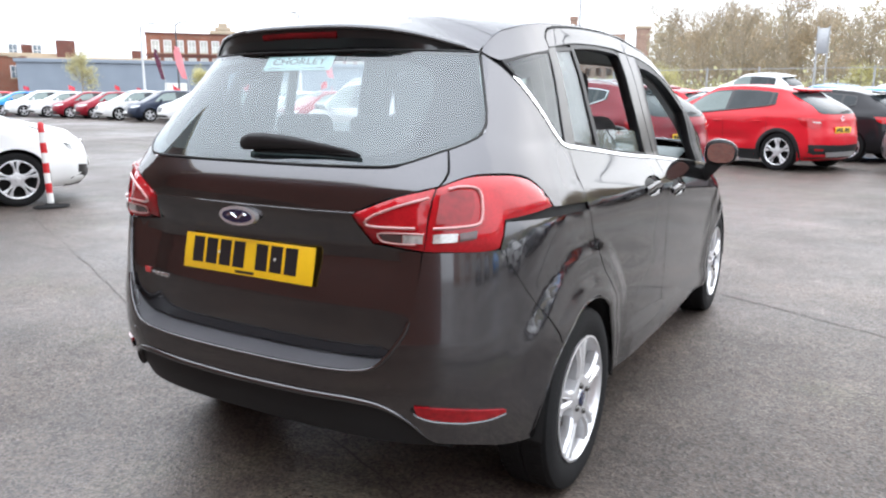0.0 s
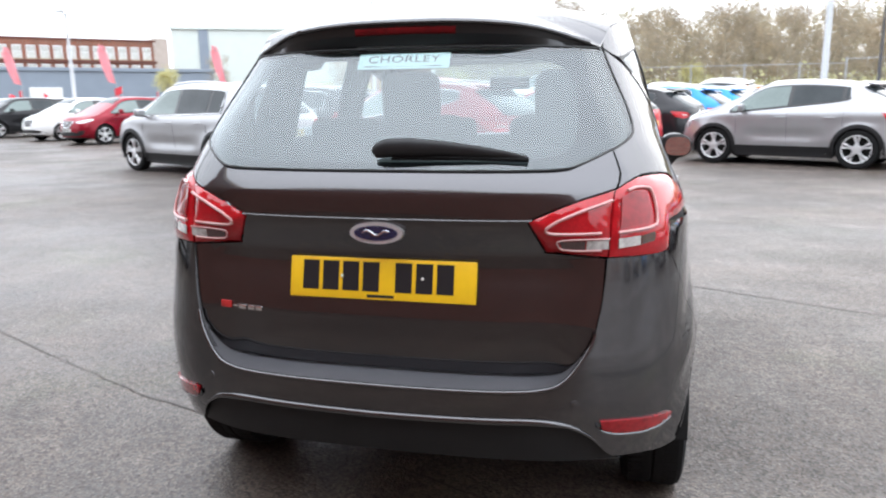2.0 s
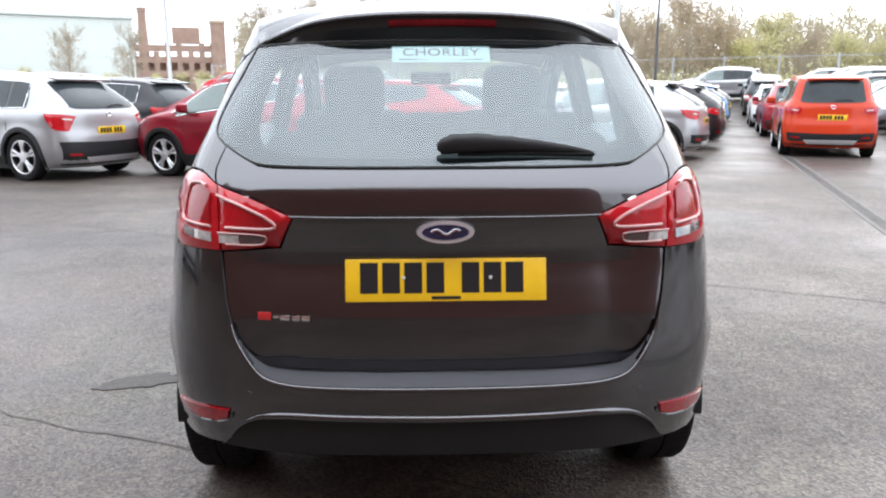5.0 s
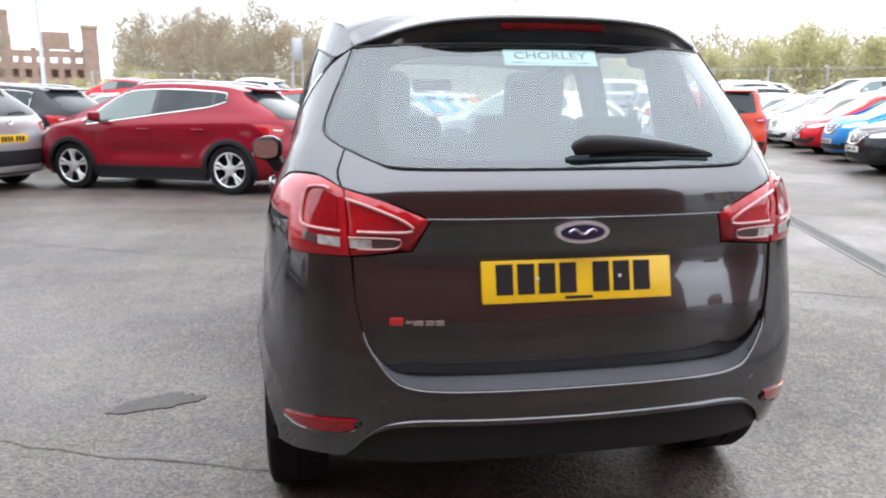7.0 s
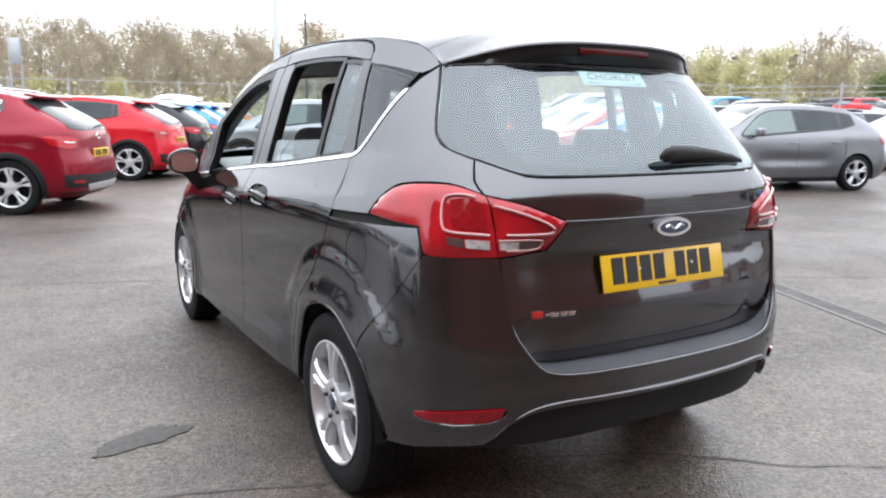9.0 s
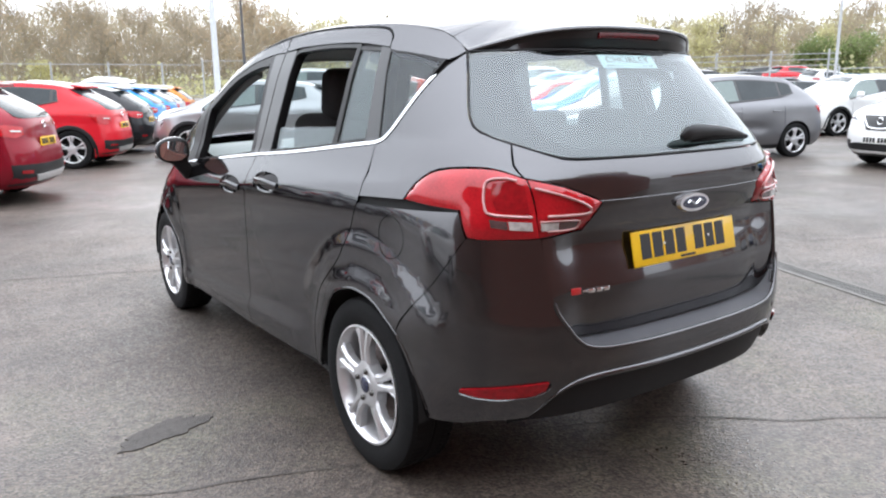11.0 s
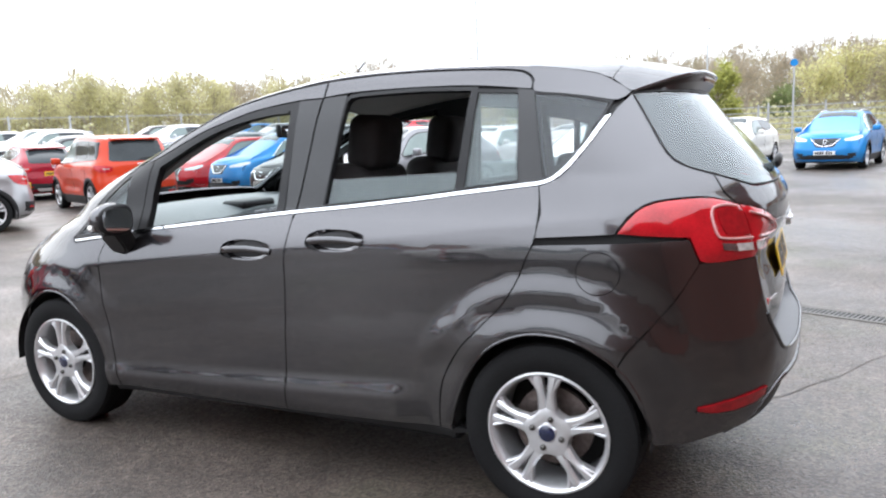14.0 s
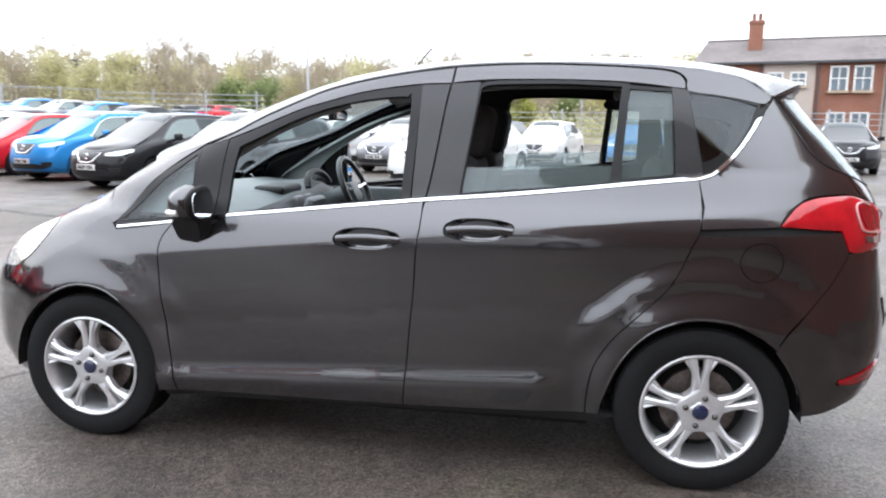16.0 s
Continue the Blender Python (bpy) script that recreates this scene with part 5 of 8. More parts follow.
# model lettering as plain shapes: a red block and silver bars
model = new("model_badge"); model.parent = gate
model.matrix_basis = pose(-0.425, float(gate_chart(0.425, 0.735)[1]) - 0.003, 0.736, 90 - 4, 0, -9)
bm = box_bm(0.036, 0.021, 0.005, (-0.052, 0, 0.0), bevel=0.002)
part("badge_block", bm, BADGE_RED, model, "red badge block")
part("badge_bar", box_bm(0.016, 0.006, 0.005, (-0.02, -0.002, 0), bevel=0.001), CHROME, model)
for x, w in ((0.004, 0.026), (0.034, 0.022), (0.06, 0.022)):
    part("badge_bar", box_bm(w, 0.013, 0.005, (x, -0.004, 0), bevel=0.0015), CHROME, model)

# rear wiper
wiper = new("rear_wiper"); wiper.parent = gate
def on_screen(x, z, lift):
    return (x, float(HERO.back(x, z)) - lift, z + lift * 0.5)
v, f = tube([on_screen(-0.018, 1.157, 0.02), on_screen(-0.006, 1.161, 0.026), on_screen(0.02, 1.166, 0.031), on_screen(0.08, 1.168, 0.032), on_screen(0.16, 1.167, 0.028), on_screen(0.24, 1.163, 0.023), on_screen(0.32, 1.157, 0.017), on_screen(0.378, 1.15, 0.012)], [0.013, 0.021, 0.0245, 0.0235, 0.0195, 0.015, 0.0095, 0.005], 12, 0.6)
solid("wiper_arm", v, f, TRIM_BLACK, wiper, "black moulded rear wiper arm")
solid("wiper_blade", *tube([on_screen(0.03, 1.15, 0.012), on_screen(0.2, 1.151, 0.012), on_screen(0.385, 1.146, 0.01)], 0.0075, 6), RUBBER, wiper)

# underside
part("underbody", box_bm(1.24, 2.9, 0.1, (0, 1.35, 0.22), 0.02), GAP_BLACK, car)
# low wide sheet, added to block light and darken the ground below
part("floor_pan", box_bm(1.42, 1.7, 0.06, (0, 1.24, 0.2), 0.02), GAP_BLACK, car)
part("underbody", box_bm(0.96, 0.5, 0.1, (0, -0.33, 0.38), 0.03), GAP_BLACK, car)
part("exhaust_silencer", box_bm(0.5, 0.2, 0.12, (0.1, -0.35, 0.33), 0.05, 3), BRAKE, car)

# cabin
part("cabin_floor", box_bm(1.36, 2.6, 0.04, (0, 1.0, 0.32)), SEAT, car)
part("boot_trim", box_bm(1.1, 0.5, 0.45, (0, -0.3, 0.58), 0.02), SEAT, car)
part("parcel_shelf", box_bm(1.14, 0.42, 0.03, (0, -0.36, 1.02), 0.01), SEAT, car, "black parcel shelf")
for x in (-0.36, 0.36):
    seat = new("front_seat"); seat.parent = car
    part("seat_cushion", box_bm(0.5, 0.52, 0.16, (x, 1.3, 0.58), 0.05, 3), SEAT, seat)
    part("seat_back", box_bm(0.5, 0.19, 0.66, (x, 1.02, 0.9), 0.07, 4, pose(0, 0, 0, 12)), SEAT, seat)
    part("headrest", headrest_bm(0.27, 0.23, 0.15, (x, 0.91, 1.31), lean=10), SEAT, seat)
    solid("headrest_post", *tube([(x - 0.06, 0.95, 1.12), (x - 0.06, 0.94, 1.24)], 0.006, 8), CHROME, seat)
    solid("headrest_post", *tube([(x + 0.06, 0.95, 1.12), (x + 0.06, 0.94, 1.24)], 0.006, 8), CHROME, seat)
bench = new("rear_bench"); bench.parent = car
part("seat_cushion", box_bm(1.2, 0.48, 0.16, (0, 0.42, 0.6), 0.05, 3), SEAT, bench)
part("seat_back", box_bm(1.18, 0.14, 0.6, (0, 0.12, 0.88), 0.05, 3, pose(0, 0, 0, 14)), SEAT, bench)
for x in (-0.36, 0.0, 0.36):
    part("headrest", headrest_bm(0.24, 0.1, 0.09, (x, 0.03, 1.19), lean=8), SEAT, bench)
# dashboard, a swept top with a hooded cluster
v, f = [], []
for i, x in enumerate(np.linspace(-0.68, 0.68, 15)):
    hood = 0.05 * math.exp(-((x - 0.36) / 0.16) ** 2) + 0.02 * math.exp(-(x / 0.18) ** 2)
    for y, z in ((2.46, 1.02), (2.3, 1.035), (2.1, 1.022), (1.95, 0.995 + hood), (1.86, 0.97 + hood), (1.82, 0.9), (1.86, 0.75), (1.9, 0.5)):
        v.append((x, y, z - 0.02 * (x / 0.68) ** 2))
for i in range(14):
    for j in range(7):
        f.append((i * 8 + j, i * 8 + j + 1, (i + 1) * 8 + j + 1, (i + 1) * 8 + j))
solid("dashboard", v, f, DASH, car, "dark grey dashboard")
part("centre_console", box_bm(0.22, 0.5, 0.35, (0, 1.75, 0.62), 0.03), DASH, car)
part("centre_console_face", box_bm(0.2, 0.05, 0.2, (0, 1.79, 0.88), 0.02, 2, pose(0, 0, 0, 22)), SILVER_TRIM, car, "silver centre stack")
part("display_hood", box_bm(0.26, 0.16, 0.05, (0, 1.96, 1.005), 0.02, 3), TRIM_BLACK, car, "black display hood")
solid("instrument_hood", *tube([(0.36 + 0.17 * math.cos(a), 1.87 + 0.03 * math.sin(a), 1.0 + 0.075 * math.sin(a)) for a in np.linspace(0, math.pi, 11)], 0.018, 8), TRIM_BLACK, car, "arched instrument hood")
for x in (-0.06, 0.06):
    part("air_vent", box_bm(0.09, 0.03, 0.06, (x, 1.83, 0.95), 0.012), SILVER_TRIM, car, "silver rimmed air vent")
wheel = new("steering_wheel"); wheel.parent = car
wheel.matrix_basis = pose(0.36, 1.66, 0.98, 66, 0, 0)
solid("wheel_ring", *tube([(0.185 * math.cos(a), 0.185 * math.sin(a), 0) for a in np.linspace(0, 2 * math.pi, 41)[:-1]], 0.015, 10, close=True), GLOSS_BLACK, wheel)
part("wheel_boss", box_bm(0.15, 0.13, 0.05, (0, -0.01, -0.02), 0.025, 3), DASH, wheel)
for a in (0.1, math.pi - 0.1, -math.pi / 2):
    solid("wheel_spoke", *tube([(0.05 * math.cos(a), 0.05 * math.sin(a), -0.01), (0.18 * math.cos(a), 0.18 * math.sin(a), 0)], 0.014, 8), CHROME, wheel)
solid("steering_column", *tube([(0.36, 1.69, 0.97), (0.36, 1.95, 0.86)], 0.05, 10), DASH, car)
rear_view = part("inside_mirror", box_bm(0.22, 0.03, 0.07, (0, 1.64, 1.385), 0.014, 3), TRIM_BLACK, car)
part("mirror_glass", box_bm(0.196, 0.004, 0.052, (0, 1.6235, 1.385), 0.0015), MIRROR, rear_view, "bright mirror glass")
for k in (-1, 1):
    part("door_card", box_bm(0.05, 1.6, 0.5, (k * 0.7, 1.25, 0.72), 0.02), DASH, car)
# ---- the parked cars ----
def car_style(name, wb, ro, fo, half, high, belt=1.0, hood=0.86, lean=0.3, cowl=None, screen=0.75, wheel=0.335, clad=True, rails=False, boxy=0.0, rise=0.08, tail=0.95, rim=None, kink=0.0, glass_end=None, rims=None, trim=0.5, lamp_d=0.0, dip=0.0):
    """One kind of parked car with its parts, rear axle at the origin, nose to +y; tail and nose shapes follow from a few sizes."""
    cowl = cowl if cowl is not None else wb - 0.12
    top_r = -ro + 0.1 + lean
    sh = Shell(
        width=[(z * 1.0, half * q) for z, q in ((0.18, 0.88), (0.28, 0.95), (0.5, 1.0), (0.72, 1.0), (belt - 0.12, 0.985), (belt, 0.945), (belt + 0.15, 0.862), (high - 0.18, 0.715 + 0.1 * boxy), (high, 0.6 + 0.13 * boxy))],
        rear=((0.2, -ro + 0.14), (0.3, -ro + 0.03), (0.45, -ro), (0.62, -ro + 0.01), (0.8, -ro + 0.05), (belt - 0.04, -ro + 0.07), (belt + 0.06, -ro + 0.11), (high - 0.14, top_r), (high + 0.1, top_r + 0.22)),
        front=((0.18, wb + fo - 0.13), (0.3, wb + fo - 0.02), (0.5, wb + fo), (0.66, wb + fo - 0.03), (hood - 0.06, wb + fo - 0.12), (hood + 0.03, wb + fo - 0.3), (belt + 0.02, cowl + 0.35), (belt + 0.2, cowl + 0.05), (high, cowl - screen + 0.25)),
        corner=(0.5, 3.2, 2.8), nose=(0.75, 2.8, 2.6), taper=0.02, flare=0.02 if clad else 0.012, axles=(0.0, wb), wheel=wheel)
    sh.fold = (belt - 0.07 + min(rise, 0.14) * 0.5, min(rise, 0.14) * 0.35 / wb, -ro + 0.1, wb + 0.4)
    edge = smooth(*zip((top_r - 0.02, high - (0.165 if clad else 0.2) + 0.05 * boxy), (top_r + 0.45, high - (0.068 if clad else 0.08)), (wb * 0.42, high - 0.028), (cowl - screen - 0.1, high - 0.052), (cowl - screen + 0.15, high - 0.135), (cowl - 0.1, belt + 0.07), (cowl + 0.12, belt - 0.005), (wb + fo - 0.55, hood + 0.05), (wb + fo - 0.25, hood - 0.02), (wb + fo - 0.05, hood - 0.1)))
    crown = smooth([top_r, wb * 0.42, cowl - screen, cowl, wb + fo - 0.3, wb + fo], [0.035, 0.036, 0.05, 0.05, 0.05, 0.02])

    def lay_top(y, p):
        y, p = np.asarray(y, float), np.asarray(p, float)
        e = edge(y)
        return p * sh.side(y, e), y, e + crown(y) * (1 - np.abs(p) ** 3)

    def side_of(k):
        return lambda y, z: (k * sh.side(y, z), np.asarray(y, float), np.asarray(z, float))
    root = new(name)
    # body: rings of the outline from sill to roof edge, roof and bonnet across
    lr, mr, nr = sh.corner
    lf, mf, nf = sh.nose
    st = [("r", t) for t in np.linspace(0, 1, 12)] + [("m", t) for t in np.linspace(0, 1, 60)[1:-1]] + [("f", t) for t in np.linspace(1, 0, 13)]
    levels, verts, faces, ends = 36, [], [], []

    def spot(kind, t, z):
        if kind == "r":
            a = t * math.pi / 2
            return math.sin(a) ** (2 / mr), float(sh.r(z)) + lr * (1 - math.cos(a) ** (2 / nr))
        if kind == "f":
            a = t * math.pi / 2
            return math.sin(a) ** (2 / mf), float(sh.f(z)) - lf * (1 - math.cos(a) ** (2 / nf))
        y0, y1 = float(sh.r(z)) + lr, float(sh.f(z)) - lf
        return 1.0, y0 + (y1 - y0) * t
    def across_at(q, y, z):
        x = q * float(sh.w(z)) * (1 - sh.taper * min(1, max(0, 1 - 2 * y / wb)) ** 2) + float(sh.ridge(y, z)) * min(1, q * 2)
        for c in sh.axles:
            g = math.hypot(y - c, z - wheel)
            x += sh.flare * math.exp(-((g - wheel * 1.14) / 0.07) ** 2) * (z < 0.95) * min(1, q * 2)
        return x

    def arch_gap(p):
        if abs(p[0]) < half * 0.6:
            return 1.0
        return min(math.hypot(p[1], p[2] - wheel), math.hypot(p[1] - wb, p[2] - wheel)) - wheel * 1.13
    for kind, t in st:
        z = high - 0.2
        for _ in range(14):
            z = 0.5 * z + 0.5 * float(edge(spot(kind, t, z)[1]))
        ends.append(z)
    for k in (-1, 1):
        base = len(verts)
        for (kind, t), ze in zip(st, ends):
            for j in range(levels):
                z = 0.2 + (ze - 0.2) * j / (levels - 1)
                q, y = spot(kind, t, z)
                verts.append((k * across_at(q, y, z), y, z))
        for i in range(len(st) - 1):
            for j in range(levels - 1):
                f = [base + i * levels + j, base + (i + 1) * levels + j, base + (i + 1) * levels + j + 1, base + i * levels + j + 1]
                if all(arch_gap(verts[v]) < 0 for v in f):
                    continue
                faces.append(tuple(f if k > 0 else f[::-1]))
    for i, p in enumerate(verts):
        if arch_gap(p) < 0:
            cy = 0.0 if abs(p[1]) < abs(p[1] - wb) else wb
            a = math.atan2(p[2] - wheel, p[1] - cy)
            y, z = cy + wheel * 1.13 * math.cos(a), wheel + wheel * 1.13 * math.sin(a)
            verts[i] = (math.copysign(across_at(1.0, y, z), p[0]), y, z)
    base, across = len(verts), np.linspace(-1, 1, 11)
    for i, ze in enumerate(ends):
        x, y, z = verts[(len(st) + i) * levels + levels - 1]
        for p in across:
            verts.append((p * x, y, z + float(crown(y)) * (1 - abs(p) ** 3) * min(1, x / 0.3)))
    for i in range(len(st) - 1):
        for j in range(10):
            a = base + i * 11 + j
            faces.append((a, a + 1, a + 12, a + 11))
    body = solid("body", verts, faces, GREY_PAINT, root)
    body.material_slots[0].link = "OBJECT"
    body.material_slots[0].material = GREY_PAINT
    part("underbody", box_bm(half * 1.5, wb + 0.9, 0.12, (0, wb / 2, 0.27), 0.03), GAP_BLACK, root)
    # windows
    ge = glass_end if glass_end is not None else top_r + 0.3 - 0.12 * boxy
    yb, yc = wb * 0.47, wb * 0.12
    zb = lambda y: belt + 0.015 - dip + rise * (wb - y) / wb + kink * max(0, (0.35 - y)) ** 1.5
    zt = lambda y: float(edge(y)) - 0.09
    front_tip = cowl - 0.2
    for k in (-1, 1):
        sc = side_of(k)
        spans = [(front_tip, yb + 0.03), (yb - 0.03, yc + 0.03), (yc - 0.02, ge)]
        panel("window_trim", run([(y, zb(y) - 0.02) for y in np.linspace(front_tip + 0.05, ge - 0.04, 8)], [(ge - 0.04, zb(ge) - 0.02), (ge, max(zt(ge), zb(ge)) + 0.02)], [(y, max(zt(y), zb(y)) + 0.02) for y in np.linspace(ge, front_tip + 0.05, 12)], [(front_tip + 0.05, max(zt(front_tip + 0.05), zb(front_tip)) + 0.02), (front_tip + 0.05, zb(front_tip) - 0.02)], step=0.08), sc, GLOSS_BLACK, root, off=0.005, depth=0.004, gap=0, h=0.07)
        for (a, b), pane in zip(spans, (PANE_LIGHT, PANE_DARK, PANE_DARK)):
            lo = [(y, zb(y)) for y in np.linspace(a, b, 5)]
            hi = [(y, max(zt(y), zb(y) + 0.01)) for y in np.linspace(b, a, 6)]
            panel("side_window", run(lo, [lo[-1], hi[0]], hi, [hi[-1], lo[0]], step=0.07), sc, pane, root, off=0.008, depth=0.004, gap=0.004, h=0.07)
        solid("window_strip", *tube([(k * (float(sh.side(y, zb(y) - 0.02)) + 0.006), y, zb(y) - 0.018) for y in np.linspace(front_tip, ge, 10)] + ([(k * (float(sh.side(y, zt(y) + 0.012)) + 0.008), y, max(zt(y), zb(y)) + 0.012) for y in np.linspace(ge + 0.01, front_tip + 0.1, 16)] if rails else []), 0.009, 6), CHROME if rails else GLOSS_BLACK, root)
        # door shut lines and handles
        for y in (yb, wb - 0.42, yc - 0.05):
            pts = [(k * (float(sh.side(y + 0.03 * (z - 0.6), z)) + 0.001), y + 0.03 * (z - 0.6), z) for z in np.linspace(0.4, belt - 0.03, 6)]
            solid("shut_line", *tube(pts, 0.0035, 4), GAP_BLACK, root)
        for y in (yb + 0.12, yc + 0.16):
            z = belt - 0.11
            hd = solid("door_handle", *tube([(k * (float(sh.side(y + d, z)) + 0.018 * (1 - (d / 0.1) ** 4)), y + d, z) for d in np.linspace(-0.09, 0.09, 6)], 0.013, 6), TRIM_BLACK, root)
            hd.material_slots[0].link = "OBJECT"
            hd.material_slots[0].material = TRIM_BLACK
        # mirror
        mm = box_bm(0.2, 0.1, 0.14, (k * (half + 0.1), cowl - 0.42, belt + 0.07), 0.04, 3)
        box_bm(0.12, 0.05, 0.04, (k * (half - 0.01), cowl - 0.4, belt + 0.01), 0.012, bm=mm)
        ob = part("door_mirror", mm, TRIM_BLACK, root)
        ob.material_slots[0].link = "OBJECT"
        ob.material_slots[0].material = TRIM_BLACK
        # arches, sill
        cm = TRIM_BLACK if clad else GAP_BLACK
        for cy in (0.0, wb):
            r0, r1 = wheel * 1.06, wheel * (1.26 if clad else 1.16)
            a = np.linspace(-0.35, math.pi + 0.35, 20)
            ring = np.array([(cy + r1 * math.cos(t), wheel + r1 * math.sin(t)) for t in a] + [(cy + r0 * math.cos(t), wheel + r0 * math.sin(t)) for t in a[::-1]])
            panel("wheel_arch_trim", ring, sc, cm if clad else None, root, off=0.009, depth=0.03, gap=0, h=0.05) if clad else None
            v = []
            for t in np.linspace(-0.3, math.pi + 0.3, 18):
                for x in (half * 0.985, half * 0.6):
                    v.append((k * x, cy + wheel * 1.13 * math.cos(t), wheel + wheel * 1.13 * math.sin(t)))
            solid("wheel_arch_liner", v, [(2 * i, 2 * i + 1, 2 * i + 3, 2 * i + 2) for i in range(17)] + [tuple(range(1, 36, 2))], GAP_BLACK, root)
        panel("side_sill", run([(wheel * 1.1, 0.37 if clad else 0.25), (wb - wheel * 1.1, 0.37 if clad else 0.25)], [(wb - wheel * 1.1, 0.37 if clad else 0.25), (wb - wheel * 1.15, 0.17)], [(wb - wheel * 1.15, 0.17), (wheel * 1.15, 0.17)], [(wheel * 1.15, 0.17), (wheel * 1.1, 0.37 if clad else 0.25)], step=0.1), sc, TRIM_BLACK, root, off=0.004, depth=0.03, gap=0, h=0.12)
        # lamps
        t0 = belt - 0.14
        ww = lambda *p: [(sh.round_of_back(x * half, z), z) for x, z in p]
        def wrapk(s, z, k=k):
            x, y = sh.wrap(s, z)
            return k * x, y, np.asarray(z, float)
        panel("tail_lamp", run(ww((0.62, t0 + 0.07), (0.8, t0 + 0.1)) + [(sh.round_of_side(-ro + 0.42, t0 + 0.11), t0 + 0.11)], [(sh.round_of_side(-ro + 0.42, t0 + 0.11), t0 + 0.11)] + ww((0.93, t0 - lamp_d), (0.78, t0 - 0.05 - lamp_d), (0.64 + lamp_d, t0 - 0.02 - lamp_d)), ww((0.64 + lamp_d, t0 - 0.02 - lamp_d), (0.62, t0 + 0.07)), step=0.04), wrapk, LAMP_RED, root, off=0.006, depth=0.02, gap=0, h=0.05)
        panel("lamp_insert", run(ww((0.68, t0 + 0.032), (0.82, t0 + 0.042)), ww((0.82, t0 + 0.042), (0.81, t0 + 0.024)), ww((0.81, t0 + 0.024), (0.68, t0 + 0.014)), ww((0.68, t0 + 0.014), (0.68, t0 + 0.032)), step=0.04), wrapk, LAMP_CLEAR, root, off=0.011, depth=0.004, gap=0)
        panel("rear_reflector", run(ww((0.62, 0.42), (0.8, 0.43)), ww((0.8, 0.43), (0.8, 0.39)), ww((0.8, 0.39), (0.62, 0.38)), ww((0.62, 0.38), (0.62, 0.42)), step=0.05), wrapk, LAMP_DEEP, root, off=0.012, depth=0.01, gap=0)
        fc = lambda x, z: (k * np.asarray(x, float), sh.fore(x, z), np.asarray(z, float))
        hz = hood - 0.11
        panel("headlamp", run([(half * 0.5, hz), (half * 0.72, hz + 0.045), (half * 0.9, hz + 0.085)], [(half * 0.9, hz + 0.085), (half * 0.93, hz + 0.03)], [(half * 0.93, hz + 0.03), (half * 0.8, hz - 0.04), (half * 0.52, hz - 0.05)], [(half * 0.52, hz - 0.05), (half * 0.5, hz)], step=0.05), fc, HEAD_LENS, root, off=0.006, depth=0.02, gap=0, h=0.06)
        panel("fog_lamp", run([(half * 0.6, 0.44), (half * 0.82, 0.46)], [(half * 0.82, 0.46), (half * 0.8, 0.36)], [(half * 0.8, 0.36), (half * 0.62, 0.35)], [(half * 0.62, 0.35), (half * 0.6, 0.44)], step=0.05), fc, GLOSS_BLACK, root, off=0.005, depth=0.01, gap=0)
        for cy in (0.0, wb):
            wheel_thing("wheel", root, (k * (half - 0.01), cy, wheel), k, wheel, 0.21, rim or wheel * 0.71, rims, detail=False)
        if rails:
            solid("roof_rail", *tube([(k * (float(sh.side(y, edge(y))) - 0.05), y, float(edge(y)) + float(crown(y)) * 0.45 + 0.035 * math.sin(math.pi * min(1, max(0, (y - ge + 0.1) / (cowl - screen - ge)))) ** 0.3) for y in np.linspace(ge - 0.05, cowl - screen - 0.1, 12)], 0.016, 6), ALLOY, root)
    # screens
    def strip(y0, y1, p0, p1):
        return run([(y0, p0), (y0, p1)], [(y0, p1), (y1, p1)], [(y1, p1), (y1, p0)], [(y1, p0), (y0, p0)], step=0.1)
    panel("windscreen", strip(cowl - screen + 0.02, cowl + 0.06, -0.86, 0.86), lay_top, PANE_SKY, root, off=0.006, depth=0.004, gap=0, h=0.1, stretch=(1, 1.6))
    zt0, zt1, rw = belt + 0.04, high - 0.16, half * 0.66
    bc = lambda x, z: (np.asarray(x, float), sh.back(x, z), np.asarray(z, float))
    panel("rear_screen", run([(-rw, zt0 + 0.05), (-rw * 0.9, zt0), (0, zt0 - 0.01), (rw * 0.9, zt0), (rw, zt0 + 0.05)], [(rw, zt0 + 0.05), (rw * 0.88, zt1)], [(rw * 0.88, zt1), (0, zt1 + 0.02), (-rw * 0.88, zt1)], [(-rw * 0.88, zt1), (-rw, zt0 + 0.05)], step=0.08), bc, PANE_DARK, root, off=0.006, depth=0.004, gap=0, h=0.08)
    sp = box_bm(rw * 1.72, 0.2, 0.035, (0, top_r + 0.0, high - 0.1), 0.015, 2, pose(0, 0, 0, 10))
    ob = part("roof_spoiler", sp, TRIM_BLACK, root)
    ob.material_slots[0].link = "OBJECT"
    ob.material_slots[0].material = TRIM_BLACK
    solid("rear_wiper", *tube([(0.02, float(sh.back(0.02, zt0 + 0.02)) - 0.02, zt0 + 0.03), (0.2, float(sh.back(0.2, zt0 + 0.04)) - 0.02, zt0 + 0.06), (0.34, float(sh.back(0.34, zt0 + 0.03)) - 0.015, zt0 + 0.04)], 0.01, 6), TRIM_BLACK, root)
    # bumpers, plates, grille
    if clad:
        panel("skid_plate", run([(-half * 0.55, 0.36), (half * 0.55, 0.36)], [(half * 0.55, 0.36), (half * 0.48, 0.28)], [(half * 0.48, 0.28), (-half * 0.48, 0.28)], [(-half * 0.48, 0.28), (-half * 0.55, 0.36)], step=0.1), bc, ALLOY, root, off=0.016, depth=0.02, gap=0, h=0.1, label="silver skid plate")
